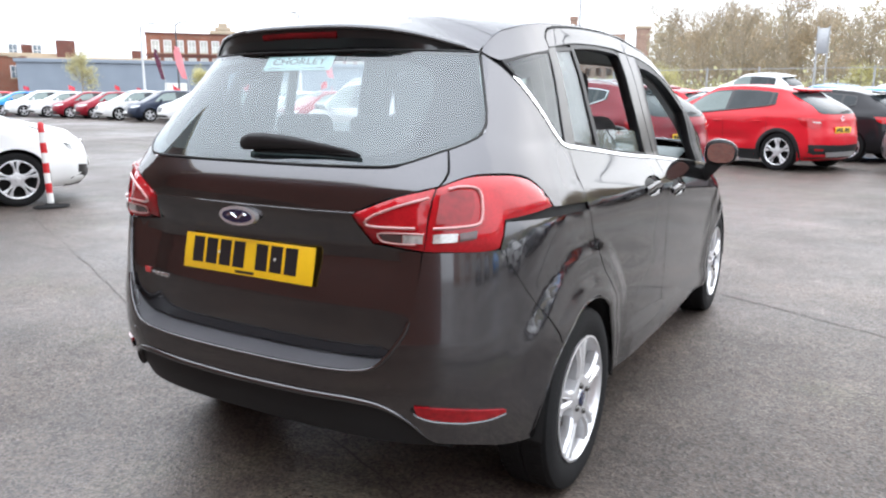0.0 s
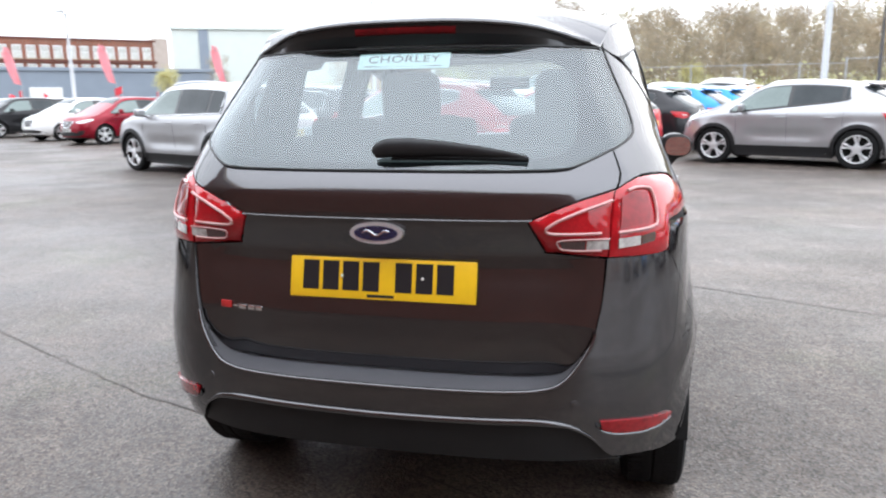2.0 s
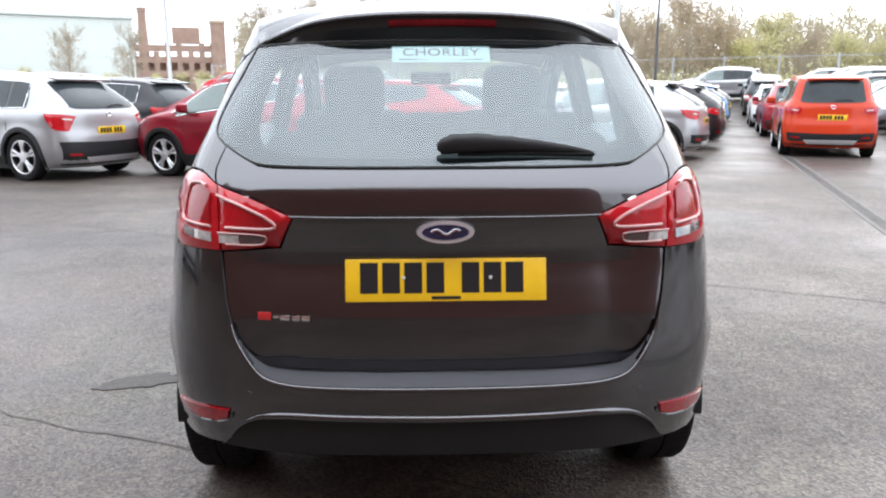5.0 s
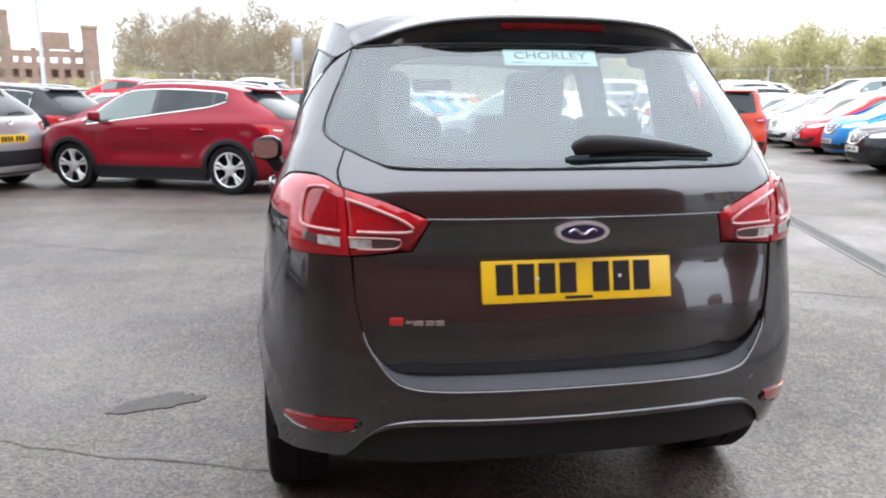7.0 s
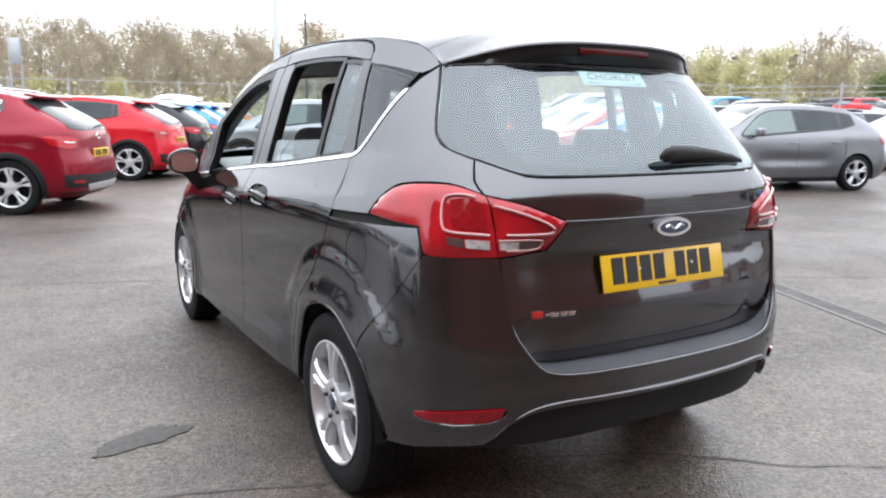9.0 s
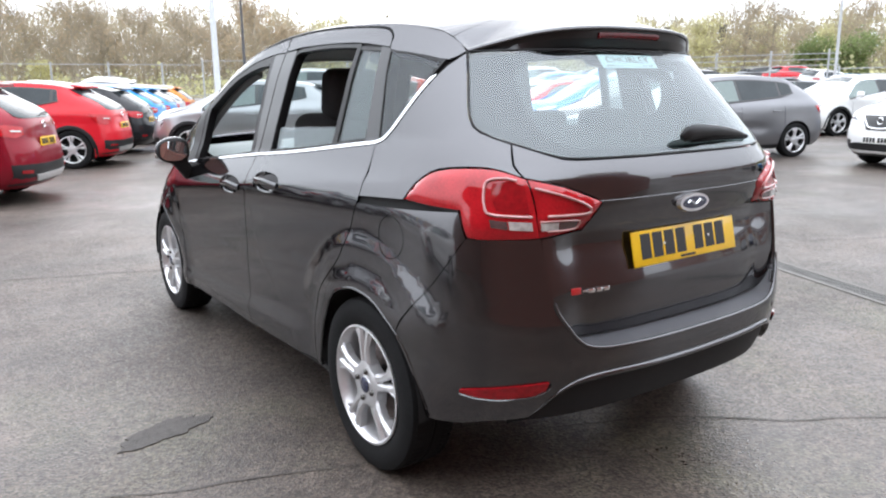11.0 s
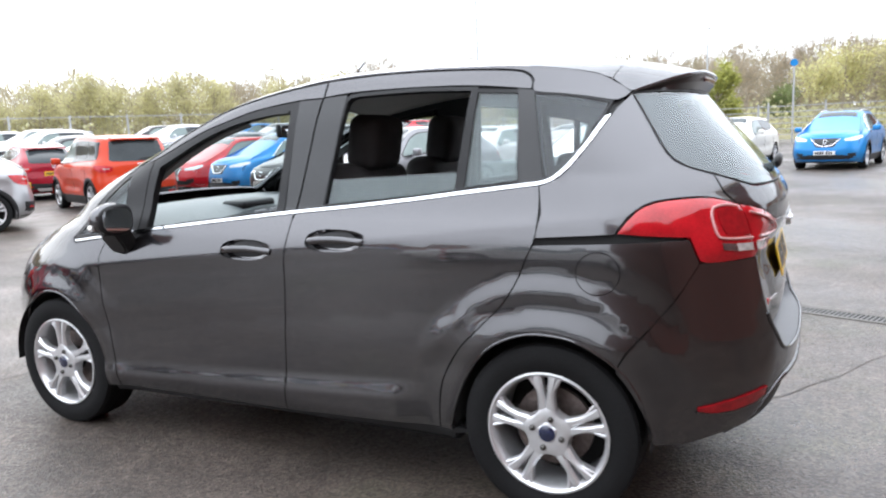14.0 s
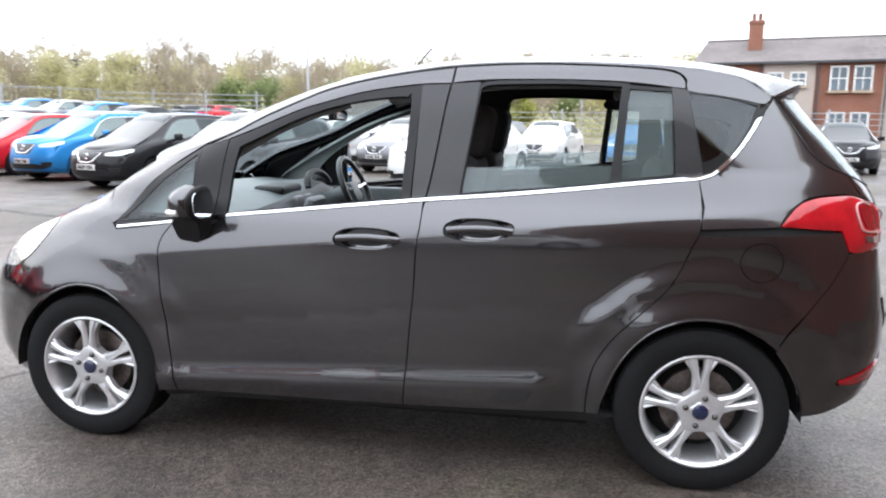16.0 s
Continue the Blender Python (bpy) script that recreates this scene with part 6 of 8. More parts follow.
    panel("rear_bumper_trim", run([(-half * 0.9, trim if clad else 0.36), (0, trim - 0.02 if clad else 0.34), (half * 0.9, trim if clad else 0.36)], [(half * 0.9, trim if clad else 0.36), (half * 0.85, 0.25)], [(half * 0.85, 0.25), (-half * 0.85, 0.25)], [(-half * 0.85, 0.25), (-half * 0.9, trim if clad else 0.36)], step=0.1), bc, TRIM_BLACK, root, off=0.008, depth=0.02, gap=0, h=0.1)
    fcc = lambda x, z: (np.asarray(x, float), sh.fore(x, z), np.asarray(z, float))
    panel("front_bumper_trim", run([(-half * 0.85, 0.3), (-half * 0.5, 0.4), (half * 0.5, 0.4), (half * 0.85, 0.3)], [(half * 0.85, 0.3), (half * 0.8, 0.2)], [(half * 0.8, 0.2), (-half * 0.8, 0.2)], [(-half * 0.8, 0.2), (-half * 0.85, 0.3)], step=0.1), fcc, TRIM_BLACK, root, off=0.006, depth=0.02, gap=0, h=0.1)
    hz = hood - 0.12
    panel("grille", run([(-half * 0.42, hz + 0.03), (half * 0.42, hz + 0.03)], [(half * 0.42, hz + 0.03), (half * 0.24, hz - 0.2)], [(half * 0.24, hz - 0.2), (-half * 0.24, hz - 0.2)], [(-half * 0.24, hz - 0.2), (-half * 0.42, hz + 0.03)], step=0.1), fcc, GLOSS_BLACK, root, off=0.006, depth=0.01, gap=0, h=0.08)
    solid("grille_bar", *tube([(x * half, float(sh.fore(x * half, z)) + 0.014, z) for x, z in ((-0.4, hz + 0.02), (-0.2, hz - 0.15), (-0.1, hz - 0.17), (0.1, hz - 0.17), (0.2, hz - 0.15), (0.4, hz + 0.02))], 0.014, 6), CHROME, root)
    solid("front_badge", *tube([(0.05 * math.cos(a), float(sh.f(hz - 0.05)) + 0.014, hz - 0.05 + 0.05 * math.sin(a)) for a in np.linspace(0, 2 * math.pi, 17)[:-1]], 0.009, 6, close=True), CHROME, root)
    solid("rear_badge", *tube([(0.045 * math.cos(a), float(sh.r(belt - 0.05)) - 0.008, belt - 0.05 + 0.035 * math.sin(a)) for a in np.linspace(0, 2 * math.pi, 17)[:-1]], 0.008, 6, close=True), CHROME, root)
    for y, z, m in ((float(sh.r(tail - 0.2)) - 0.012, tail - 0.2, PLATE_YELLOW), (float(sh.f(0.46)) + 0.012, 0.46, PLATE_WHITE)):
        p = new("number_plate"); p.parent = root
        p.matrix_basis = pose(0, y, z, 90, 0, 0 if m is PLATE_YELLOW else 180)
        part("plate_body", box_bm(0.52, 0.11, 0.008, bevel=0.002), m, p)
        x, bars = -0.225, bmesh.new()
        for i in range(7):
            box_bm(0.044, 0.075, 0.001, (x + 0.022, 0, 0.0045), bm=bars)
            x += 0.057 + (0.034 if i == 3 else 0)
        tagged(part("plate_strip", bars, INK, p, flat=True), kind="stuff")
    return root


PANE_DARK = material("dark_car_window", (0.035, 0.042, 0.045), 0.03, spec=0.25, vary=0.3, scale=2.5)
# opaque front pane: the daylight seen through it is painted as a paler colour
PANE_LIGHT = material("daylit_car_window", (0.17, 0.21, 0.2), 0.03, spec=0.3, vary=0.25, scale=2.0)
PANE_SKY = material("sloping_windscreen", (0.035, 0.046, 0.05), 0.03, spec=0.4, vary=0.3, scale=1.5)
HEAD_LENS = material("headlamp_lens", (0.5, 0.52, 0.54), 0.1, 0.5, 1.0, vary=0.4, scale=25)


PAINTS = {
    "red": (paint("bright_red_paint", (0.52, 0.012, 0.022)), "bright red"),
    "ruby": (paint("dark_ruby_paint", (0.22, 0.006, 0.017), 0.3), "dark ruby red"),
    "orange": (paint("orange_red_paint", (0.52, 0.045, 0.015)), "orange red"),
    "amber": (paint("amber_paint", (0.55, 0.17, 0.02)), "amber orange"),
    "blue": (paint("bright_blue_paint", (0.025, 0.22, 0.54), 0.25), "bright blue"),
    "white": (paint("white_paint", (0.74, 0.74, 0.73)), "white"),
    "cream": (paint("pearl_white_paint", (0.7, 0.68, 0.63)), "pearl white"),
    "silver": (paint("silver_paint", (0.38, 0.38, 0.39), 0.6), "silver"),
    "grey": (paint("mid_grey_paint", (0.2, 0.2, 0.21), 0.6), "mid grey"),
    "black": (paint("black_paint", (0.014, 0.014, 0.016)), "black"),
    "navy": (paint("dark_blue_paint", (0.02, 0.028, 0.05), 0.3), "dark blue"),
}
STYLES = {
    "crossover": (car_style("crossover", 2.646, 0.82, 0.91, 0.89, 1.57, belt=1.01, hood=0.93, lean=0.54, rails=True, rise=0.34, dip=0.09, kink=0.35, wheel=0.345), "crossover"),
    "coupe_suv": (car_style("small_crossover", 2.53, 0.75, 0.85, 0.88, 1.57, belt=1.0, hood=0.93, lean=0.58, rise=0.27, dip=0.06, lamp_d=0.03, kink=0.4, wheel=0.345), "small crossover"),
    "estate_suv": (car_style("estate_suv", 2.707, 0.93, 0.93, 0.92, 1.63, belt=1.04, hood=0.96, lean=0.5, boxy=0.2, rails=True, rise=0.06, trim=0.6, lamp_d=0.1, wheel=0.36), "sport utility car"),
    "hatch": (car_style("hatchback", 2.66, 0.86, 0.92, 0.88, 1.54, belt=0.98, hood=0.84, lean=0.5, clad=False, rise=0.2, dip=0.04, kink=0.25, wheel=0.32), "hatchback"),
    "tall_suv": (car_style("tall_crossover", 2.52, 0.72, 0.78, 0.88, 1.66, belt=1.05, hood=0.95, lean=0.16, boxy=0.8, rise=0.08, wheel=0.34, tail=1.0), "tall compact crossover"),
    "small": (car_style("small_hatchback", 2.52, 0.68, 0.8, 0.85, 1.48, belt=0.95, hood=0.83, lean=0.34, clad=False, rise=0.08, wheel=0.31), "small hatchback"),
}


def park(style, colour, x, y, heading, group="", side=0, wheel=""):
    """A copy of a kind of car in a colour, its rear axle's middle at (x, y), nose towards heading, in degrees from +x."""
    src, words = STYLES[style]
    a = radians(heading)
    ahead = Vector((math.cos(a) * 2.6, math.sin(a) * 2.6, rise(x + 2.6 * math.cos(a), y + 2.6 * math.sin(a)) - rise(x, y))).normalized()
    across = Vector((math.sin(a) * 1.5, -math.cos(a) * 1.5, rise(x + 0.75 * math.sin(a), y - 0.75 * math.cos(a)) - rise(x - 0.75 * math.sin(a), y + 0.75 * math.cos(a)))).normalized()
    up = across.cross(ahead).normalized()
    across = ahead.cross(up)
    ob = copy_thing(src, Matrix.Translation((x, y, rise(x, y))) @ Matrix((across, ahead, up)).transposed().to_4x4())
    if math.hypot(x, y) > 27:
        # small fittings of the far cars are too small to tell
        for c in ob.children_recursive:
            if c.name.split(".")[0] in ("shut_line", "door_handle", "fog_lamp", "lamp_insert", "rear_reflector", "front_badge", "rear_badge", "rear_wiper", "plate_strip", "window_strip", "grille_bar"):
                bpy.data.objects.remove(c)
    m, colour_words = PAINTS[colour]
    for c in ob.children:
        if c.name.split(".")[0] in ("body", "door_mirror", "door_handle", "roof_spoiler"):
            c.material_slots[0].material = m
    tagged(ob, f"{colour_words} {words} parked on the asphalt lot", "car", group or "parked cars")
    return ob


def park_by_wheels(style, colour, left, heading, near=1, group=""):
    """The same, from where the rear wheel of one side stands (near = 1: its left side, -1: its right)."""
    a = radians(heading)
    nx, ny = -math.sin(a), math.cos(a)
    d = -0.8 * near
    return park(style, colour, left[0] + nx * d, left[1] + ny * d, heading, group)
# ---- where the cars stand ----
park_by_wheels("crossover", "ruby", (-1.74, 8.3), 154)
park_by_wheels("estate_suv", "silver", (-6.05, 8.95), 155)
park_by_wheels("coupe_suv", "red", (0.2, 12.7), 153)
for i, (st, co) in enumerate((("hatch", "black"), ("crossover", "blue"), ("crossover", "blue"), ("crossover", "silver"), ("estate_suv", "amber"))):
    park_by_wheels(st, co, (1.3 + 1.12 * i, 15.5 + 2.95 * i), 154)
park_by_wheels("coupe_suv", "silver", (4.62, 11.75), 151.5)
for i, (st, co) in enumerate((("hatch", "black"), ("crossover", "white"), ("small", "silver"), ("crossover", "blue"), ("hatch", "black"), ("crossover", "white"))):
    park_by_wheels(st, co, (6.0 + 1.25 * i, 14.5 + 2.9 * i), 153)
park_by_wheels("tall_suv", "orange", (7.6, 12.9), 68)
for i, (st, co) in enumerate((("crossover", "ruby"), ("crossover", "white"), ("estate_suv", "black"))):
    park_by_wheels(st, co, (10.1 + 2.3 * i, 19.2 + 5.9 * i), 68)
# black and dark cars beyond the two near ones
park("estate_suv", "black", -5.9, 14.6, 155)
park("crossover", "grey", -9.5, 20.5, 155)
park("hatch", "white", -5.0, 21.5, 155)
park("small", "silver", -2.0, 24.5, 155)
# right-hand rows, noses towards the open lane
park("hatch", "grey", 11.7, 6.3, 163)
park("crossover", "white", 13.8, 2.6, 165)
for st, co, x, y in (("hatch", "black", 12.9, 8.9), ("crossover", "blue", 14.4, 11.6), ("hatch", "red", 15.5, 14.2), ("crossover", "white", 16.5, 16.8), ("crossover", "grey", 17.5, 19.4), ("small", "white", 18.5, 22.0), ("crossover", "silver", 19.5, 24.6), ("hatch", "white", 20.5, 27.2)):
    park(st, co, x, y, 163)
for st, co, x, y in (("hatch", "navy", 23.4, 2.2), ("hatch", "cream", 24.6, 0.4), ("crossover", "blue", 22.4, -2.6), ("hatch", "navy", 22.6, -5.8), ("crossover", "black", 23.6, -9.0), ("hatch", "navy", 24.4, 5.4), ("crossover", "white", 25.2, 8.2), ("small", "red", 26.0, 11.0), ("hatch", "silver", 26.8, 13.8)):
    park_by_wheels(st, co, (x, y), 168)
for st, co, x, y in (("crossover", "white", 20.6, 8.0), ("hatch", "silver", 21.6, 10.8), ("crossover", "white", 22.4, 13.5), ("small", "white", 23.3, 16.2), ("crossover", "cream", 24.2, 18.9), ("hatch", "grey", 19.8, 5.0)):
    park(st, co, x, y, 163)
for st, co, x, y in (("hatch", "black", 21.5, 29.8), ("crossover", "white", 22.5, 32.4), ("hatch", "silver", 23.5, 35.0), ("hatch", "white", 25.1, 21.6), ("crossover", "grey", 26.1, 24.3), ("small", "blue", 27.1, 27.0), ("crossover", "white", 28.1, 29.7), ("crossover", "black", 29.1, 32.4), ("crossover", "silver", 33.0, 36.0), ("hatch", "white", 27.4, 38.4), ("crossover", "white", 24.6, 40.0)):
    park(st, co, x, y, 163)
park("estate_suv", "silver", 17.0, 35.9, 158)
for st, co, x, y in (("hatch", "red", -5.7, 33.0), ("small", "white", -3.7, 33.6), ("hatch", "blue", -1.6, 34.2), ("crossover", "blue", 1.0, 34.4), ("hatch", "silver", 3.6, 34.8), ("crossover", "white", 6.2, 35.2), ("estate_suv", "white", -2.4, 39.5), ("crossover", "red", -8.6, 38.0)):
    park(st, co, x, y, 155)
rnd = random.Random(11)
for row, (x0, y0, count, turn) in enumerate(((29.0, 16.0, 7, 163), (36.0, 8.0, 8, 343))):
    for i in range(count):
        park(rnd.choice(("crossover", "hatch", "small")), rnd.choice(("white", "silver", "grey", "black", "red", "white", "blue")), x0 + 1.05 * i, y0 + 2.75 * i, turn)
def pennant(ob, i):
    """A small red pennant clipped to the roof of a car."""
    pn = new("roof_pennant")
    pn.parent = ob
    solid("stick", *tube([(0, 0, 0), (0.02, 0, 0.5)], 0.008, 5), POST_WHITE, pn)
    v = [(0.02 - 0.34 * j / 4, 0.03 * math.sin(j * 1.7), 0.5 - 0.24 * k - 0.03 * j) for k in (0, 1) for j in range(5)]
    f = [(j, j + 1, j + 6, j + 5) for j in range(4)]
    solid("cloth", v + [(x, y + 0.01, z) for x, y, z in v], f + [tuple(10 + k for k in q[::-1]) for q in f], FLAG_RED, pn, "red cloth")
    pn.matrix_basis = pose(0.5, 1.0, 1.36, 0, 0, 40 + 13 * i)


FLAG_RED = material("red_flag_cloth", (0.62, 0.05, 0.07), 0.8, vary=0.12, scale=3)
# bright haze over the far flags, painted into a paler red
FLAG_PALE = material("hazed_red_flag_cloth", (0.8, 0.27, 0.3), 0.8, vary=0.12, scale=3)
FLAG_DARK = material("maroon_flag_cloth", (0.12, 0.03, 0.06), 0.8, vary=0.12, scale=3)
POST_RED = material("red_post_band", (0.5, 0.015, 0.02), 0.45, vary=0.15)
POST_WHITE = material("white_post_band", (0.72, 0.72, 0.7), 0.45, vary=0.12)
# the long rows across the lane to the left
for i, (st, co, x, y) in enumerate((("small", "navy", -51.8, 28.6), ("small", "red", -48.8, 27.9), ("small", "blue", -45.3, 27.3), ("hatch", "white", -42.1, 26.9), ("small", "white", -39.7, 26.7), ("small", "ruby", -37.3, 26.5), ("small", "ruby", -34.9, 26.3), ("hatch", "white", -32.2, 26.0), ("hatch", "navy", -29.2, 25.5), ("hatch", "white", -25.9, 24.8), ("hatch", "black", -22.5, 24.1), ("small", "white", -18.2, 22.3), ("small", "ruby", -15.1, 20.5))):
    ob = park(st, co, x, y, 248)
    if i % 2 == 0:
        pennant(ob, i)
for i in range(15):
    ob = park(rnd.choice(("crossover", "hatch", "small")), rnd.choice(("white", "white", "silver", "red", "black", "navy", "grey")), -46.0 + 2.75 * i, 36.5 - 0.55 * i, 248)
    if i % 3 != 1:
        pennant(ob, i)
for i in range(5):
    park(rnd.choice(("crossover", "hatch")), rnd.choice(("white", "silver", "red", "black", "grey")), -42.0 + 3.0 * i, 46.0 - 0.5 * i, 248)
# white hatchback by the bollard
park("hatch", "white", -8.88, 0.63, 68)
for src, _ in STYLES.values():
    for o in [*src.children_recursive, src]:
        bpy.data.objects.remove(o)

# ---- striped bollard, drain, seams ----
bollard = tagged(new("striped_bollard"), "red and white striped post on a black base", "bollard")
solid("post_base", *lathe([(0.0, 0.05), (0.05, 0.05), (0.07, 0.035), (0.19, 0.02), (0.2, 0.0)], 28, "z"), RUBBER, bollard)
for i in range(8):
    z0, z1 = 0.05 + 0.118 * i, 0.05 + 0.118 * (i + 1)
    solid("post_band", *lathe([(0.0, z0), (0.035, z0), (0.035, z1), (0.0, z1)] if i < 7 else [(0.0, z0), (0.035, z0), (0.035, z1 - 0.02), (0.02, z1), (0.0, z1 + 0.005)], 20, "z"), POST_WHITE if i % 2 == 0 else POST_RED, bollard)
bollard.matrix_basis = pose(-6.74, 2.94, 0, 0, -3, 0)

d0, d1 = np.array((2.05, -2.2)), np.array((7.6, 12.8))
along = (d1 - d0) / np.linalg.norm(d1 - d0)
across_ = np.array((along[1], -along[0]))
drain = tagged(new("channel_drain"), "narrow galvanised channel drain set in the asphalt", "drain", kind="structure")


def slab(a, b, w, z0, z1):
    q = [a - across_ * w / 2, b - across_ * w / 2, b + across_ * w / 2, a + across_ * w / 2]
    return [(x, y, z0) for x, y in q] + [(x, y, z1) for x, y in q], [(4, 5, 6, 7), (0, 3, 2, 1), (0, 1, 5, 4), (1, 2, 6, 5), (2, 3, 7, 6), (3, 0, 4, 7)]


for s in (-1, 1):
    v, f = slab(d0 + across_ * 0.085 * s, d1 + across_ * 0.085 * s, 0.04, 0.0, 0.005)
    solid("drain_edge", v, f, KERB, drain, flat=True)
v, f = slab(d0, d1, 0.13, 0.0, 0.0015)
solid("drain_slot", v, f, GAP_BLACK, drain, flat=True)
v, f = [], []
for i in range(int(np.linalg.norm(d1 - d0) / 0.03)):
    c = d0 + along * 0.03 * i
    a, b = slab(c, c + along * 0.014, 0.13, 0.001, 0.004)
    f += [tuple(len(v) + k for k in q) for q in b]
    v += a
tagged(solid("drain_grating", v, f, GRATE, drain, flat=True), kind="stuff")


def seam_line(name, pts, w, seed):
    r = random.Random(seed)
    v, f = [], []
    p = run([np.array(q) for q in pts], step=0.12)
    for i, q in enumerate(p):
        d = p[min(i + 1, len(p) - 1)] - p[max(i - 1, 0)]
        d = np.array((-d[1], d[0])) / (np.linalg.norm(d) + 1e-9)
        c = q + d * r.uniform(-0.015, 0.015)
        k = w * r.uniform(0.3, 1.0)
        v += [(*(c - d * k / 2), 0.003), (*(c + d * k / 2), 0.003)]
    f = [(2 * i, 2 * i + 1, 2 * i + 3, 2 * i + 2) for i in range(len(p) - 1)]
    return tagged(solid(name, v, f, SEAM, flat=True), "dark tar seam between asphalt lanes", "asphalt seam", kind="structure")
seam_line("asphalt_seam", [(-9.0, 7.9), (-5.55, 6.05), (-3.57, 4.95), (-2.13, 4.15), (-0.73, 3.6), (2.0, 2.3), (5.04, 0.72), (7.13, -0.29), (11.0, -2.0)], 0.016, 1)
seam_line("asphalt_seam", [(-8.5, 3.4), (-4.9, 1.8), (-2.83, 0.88), (-1.87, 0.42), (-0.93, 0.04), (0.22, -0.3), (0.7, -0.68), (1.48, -1.13), (4.0, -2.4)], 0.012, 2)
seam_line("asphalt_seam", [(-8.0, 15.2), (0.0, 11.6), (4.4, 10.18), (6.83, 9.4), (14.0, 5.6)], 0.025, 3)

# ---- buildings far off ----
def brick_wall(name, rgb, mortar, scale):
    m = bpy.data.materials.new(name)
    m.use_nodes = True
    n, l = m.node_tree.nodes, m.node_tree.links
    b = n["Principled BSDF"]
    at, rows, soot = n.new("ShaderNodeTexCoord"), n.new("ShaderNodeTexBrick"), n.new("ShaderNodeTexNoise")
    turn = n.new("ShaderNodeMapping")
    turn.inputs["Rotation"].default_value = (radians(90), 0, 0)
    l.new(at.outputs["Object"], turn.inputs["Vector"]), l.new(turn.outputs[0], rows.inputs["Vector"])
    rows.inputs["Scale"].default_value = scale
    rows.inputs["Color1"].default_value, rows.inputs["Color2"].default_value, rows.inputs["Mortar"].default_value = (*rgb, 1), (*[c * 0.72 for c in rgb], 1), (*mortar, 1)
    soot.inputs["Scale"].default_value, soot.inputs["Detail"].default_value = 0.4, 6
    l.new(at.outputs["Object"], soot.inputs["Vector"])
    mix = n.new("ShaderNodeMix")
    mix.data_type, mix.blend_type = "RGBA", "MULTIPLY"
    mix.inputs[0].default_value = 0.55
    l.new(rows.outputs["Color"], mix.inputs[6]), l.new(soot.outputs["Fac"], mix.inputs[7])
    l.new(mix.outputs[2], b.inputs["Base Color"])
    b.inputs["Roughness"].default_value = 0.9
    return m


BRICK = brick_wall("red_brick", (0.42, 0.15, 0.09), (0.3, 0.25, 0.2), 5.0)
BRICK_DARK = brick_wall("dark_brown_brick", (0.23, 0.075, 0.055), (0.16, 0.12, 0.1), 5.0)
# brick washed paler: distance haze and glare painted into the ruin's colour
BRICK_HAZED = brick_wall("hazed_brick", (0.5, 0.31, 0.23), (0.42, 0.37, 0.32), 5.0)
STONE = material("pale_stone_trim", (0.45, 0.36, 0.26), 0.85, vary=0.15, scale=3)
SLATE = brick_wall("grey_slate", (0.27, 0.235, 0.225), (0.1, 0.09, 0.09), 3.2)
SHED = material("pale_metal_cladding", (0.6, 0.65, 0.61), 0.5, vary=0.05, scale=0.5, fine=10)
SHED_BLUE = material("grey_blue_cladding", (0.22, 0.26, 0.31), 0.5, vary=0.1, scale=0.5)
CONCRETE = material("weathered_concrete", (0.33, 0.31, 0.28), 0.9, vary=0.22, scale=0.6, bump=0.2, fine=8)
FRAME_WHITE = material("white_window_frame", (0.78, 0.78, 0.76), 0.5, vary=0.05)
PANE_FAR = material("far_window_pane", (0.16, 0.2, 0.23), 0.08, spec=0.8, vary=0.5, scale=0.7, coat=0.5)
RENDER_PALE = material("pale_render", (0.45, 0.38, 0.33), 0.9, vary=0.12, scale=1)
STEEL = material("galvanised_steel", (0.42, 0.43, 0.44), 0.45, 0.7, vary=0.12)
STEEL_DARK = material("dark_painted_steel", (0.05, 0.05, 0.055), 0.5, vary=0.2)


def far_place(bearing, dist):
    a = radians(bearing)
    return math.sin(a) * dist, math.cos(a) * dist


def window_grid(parent, width, z0, cols, w, h, gap_z, floors, y, mat_frame, arch=False, x0=0.0, pane=None):
    """Windows of a facade: each a pane set back in a frame with a sill."""
    for r in range(floors):
        for c in range(cols):
            x = x0 - width / 2 + width * (c + 0.5) / cols
            z = z0 + gap_z * r
            win = new("window"); win.parent = parent
            win.matrix_basis = Matrix.Translation((x, y, z))
            part("pane", box_bm(w, 0.06, h, (0, 0.05, 0)), pane or PANE_FAR, win, flat=True)
            fr = bmesh.new()
            for bx, bz, sx, sz in ((-w / 2, 0, 0.12, h + 0.12), (w / 2, 0, 0.12, h + 0.12), (0, h / 2, w, 0.12), (0, 0, w, 0.07), (0, 0, 0.07, h)):
                box_bm(sx, 0.12, sz, (bx, 0, bz), bm=fr)
            part("frame", fr, mat_frame, win, flat=True)
            part("sill", box_bm(w + 0.3, 0.25, 0.16, (0, -0.06, -h / 2 - 0.12)), STONE, win, flat=True)


def facade(name, label, bearing, dist, width, height, wall_mat, turn=0.0, depth=14.0, roof="flat", category="building"):
    x, y = far_place(bearing, dist)
    root = tagged(new(name), label, category)
    part("wall", box_bm(width, depth, height, (0, depth / 2, height / 2)), wall_mat, root, flat=True)
    if roof == "flat":
        part("parapet", box_bm(width + 0.5, depth + 0.5, 0.5, (0, depth / 2, height + 0.2), 0.05), STONE if wall_mat in (BRICK, BRICK_DARK) else wall_mat, root, flat=True)
    root.matrix_basis = pose(x, y, 0, 0, 0, -bearing + turn)
    return root


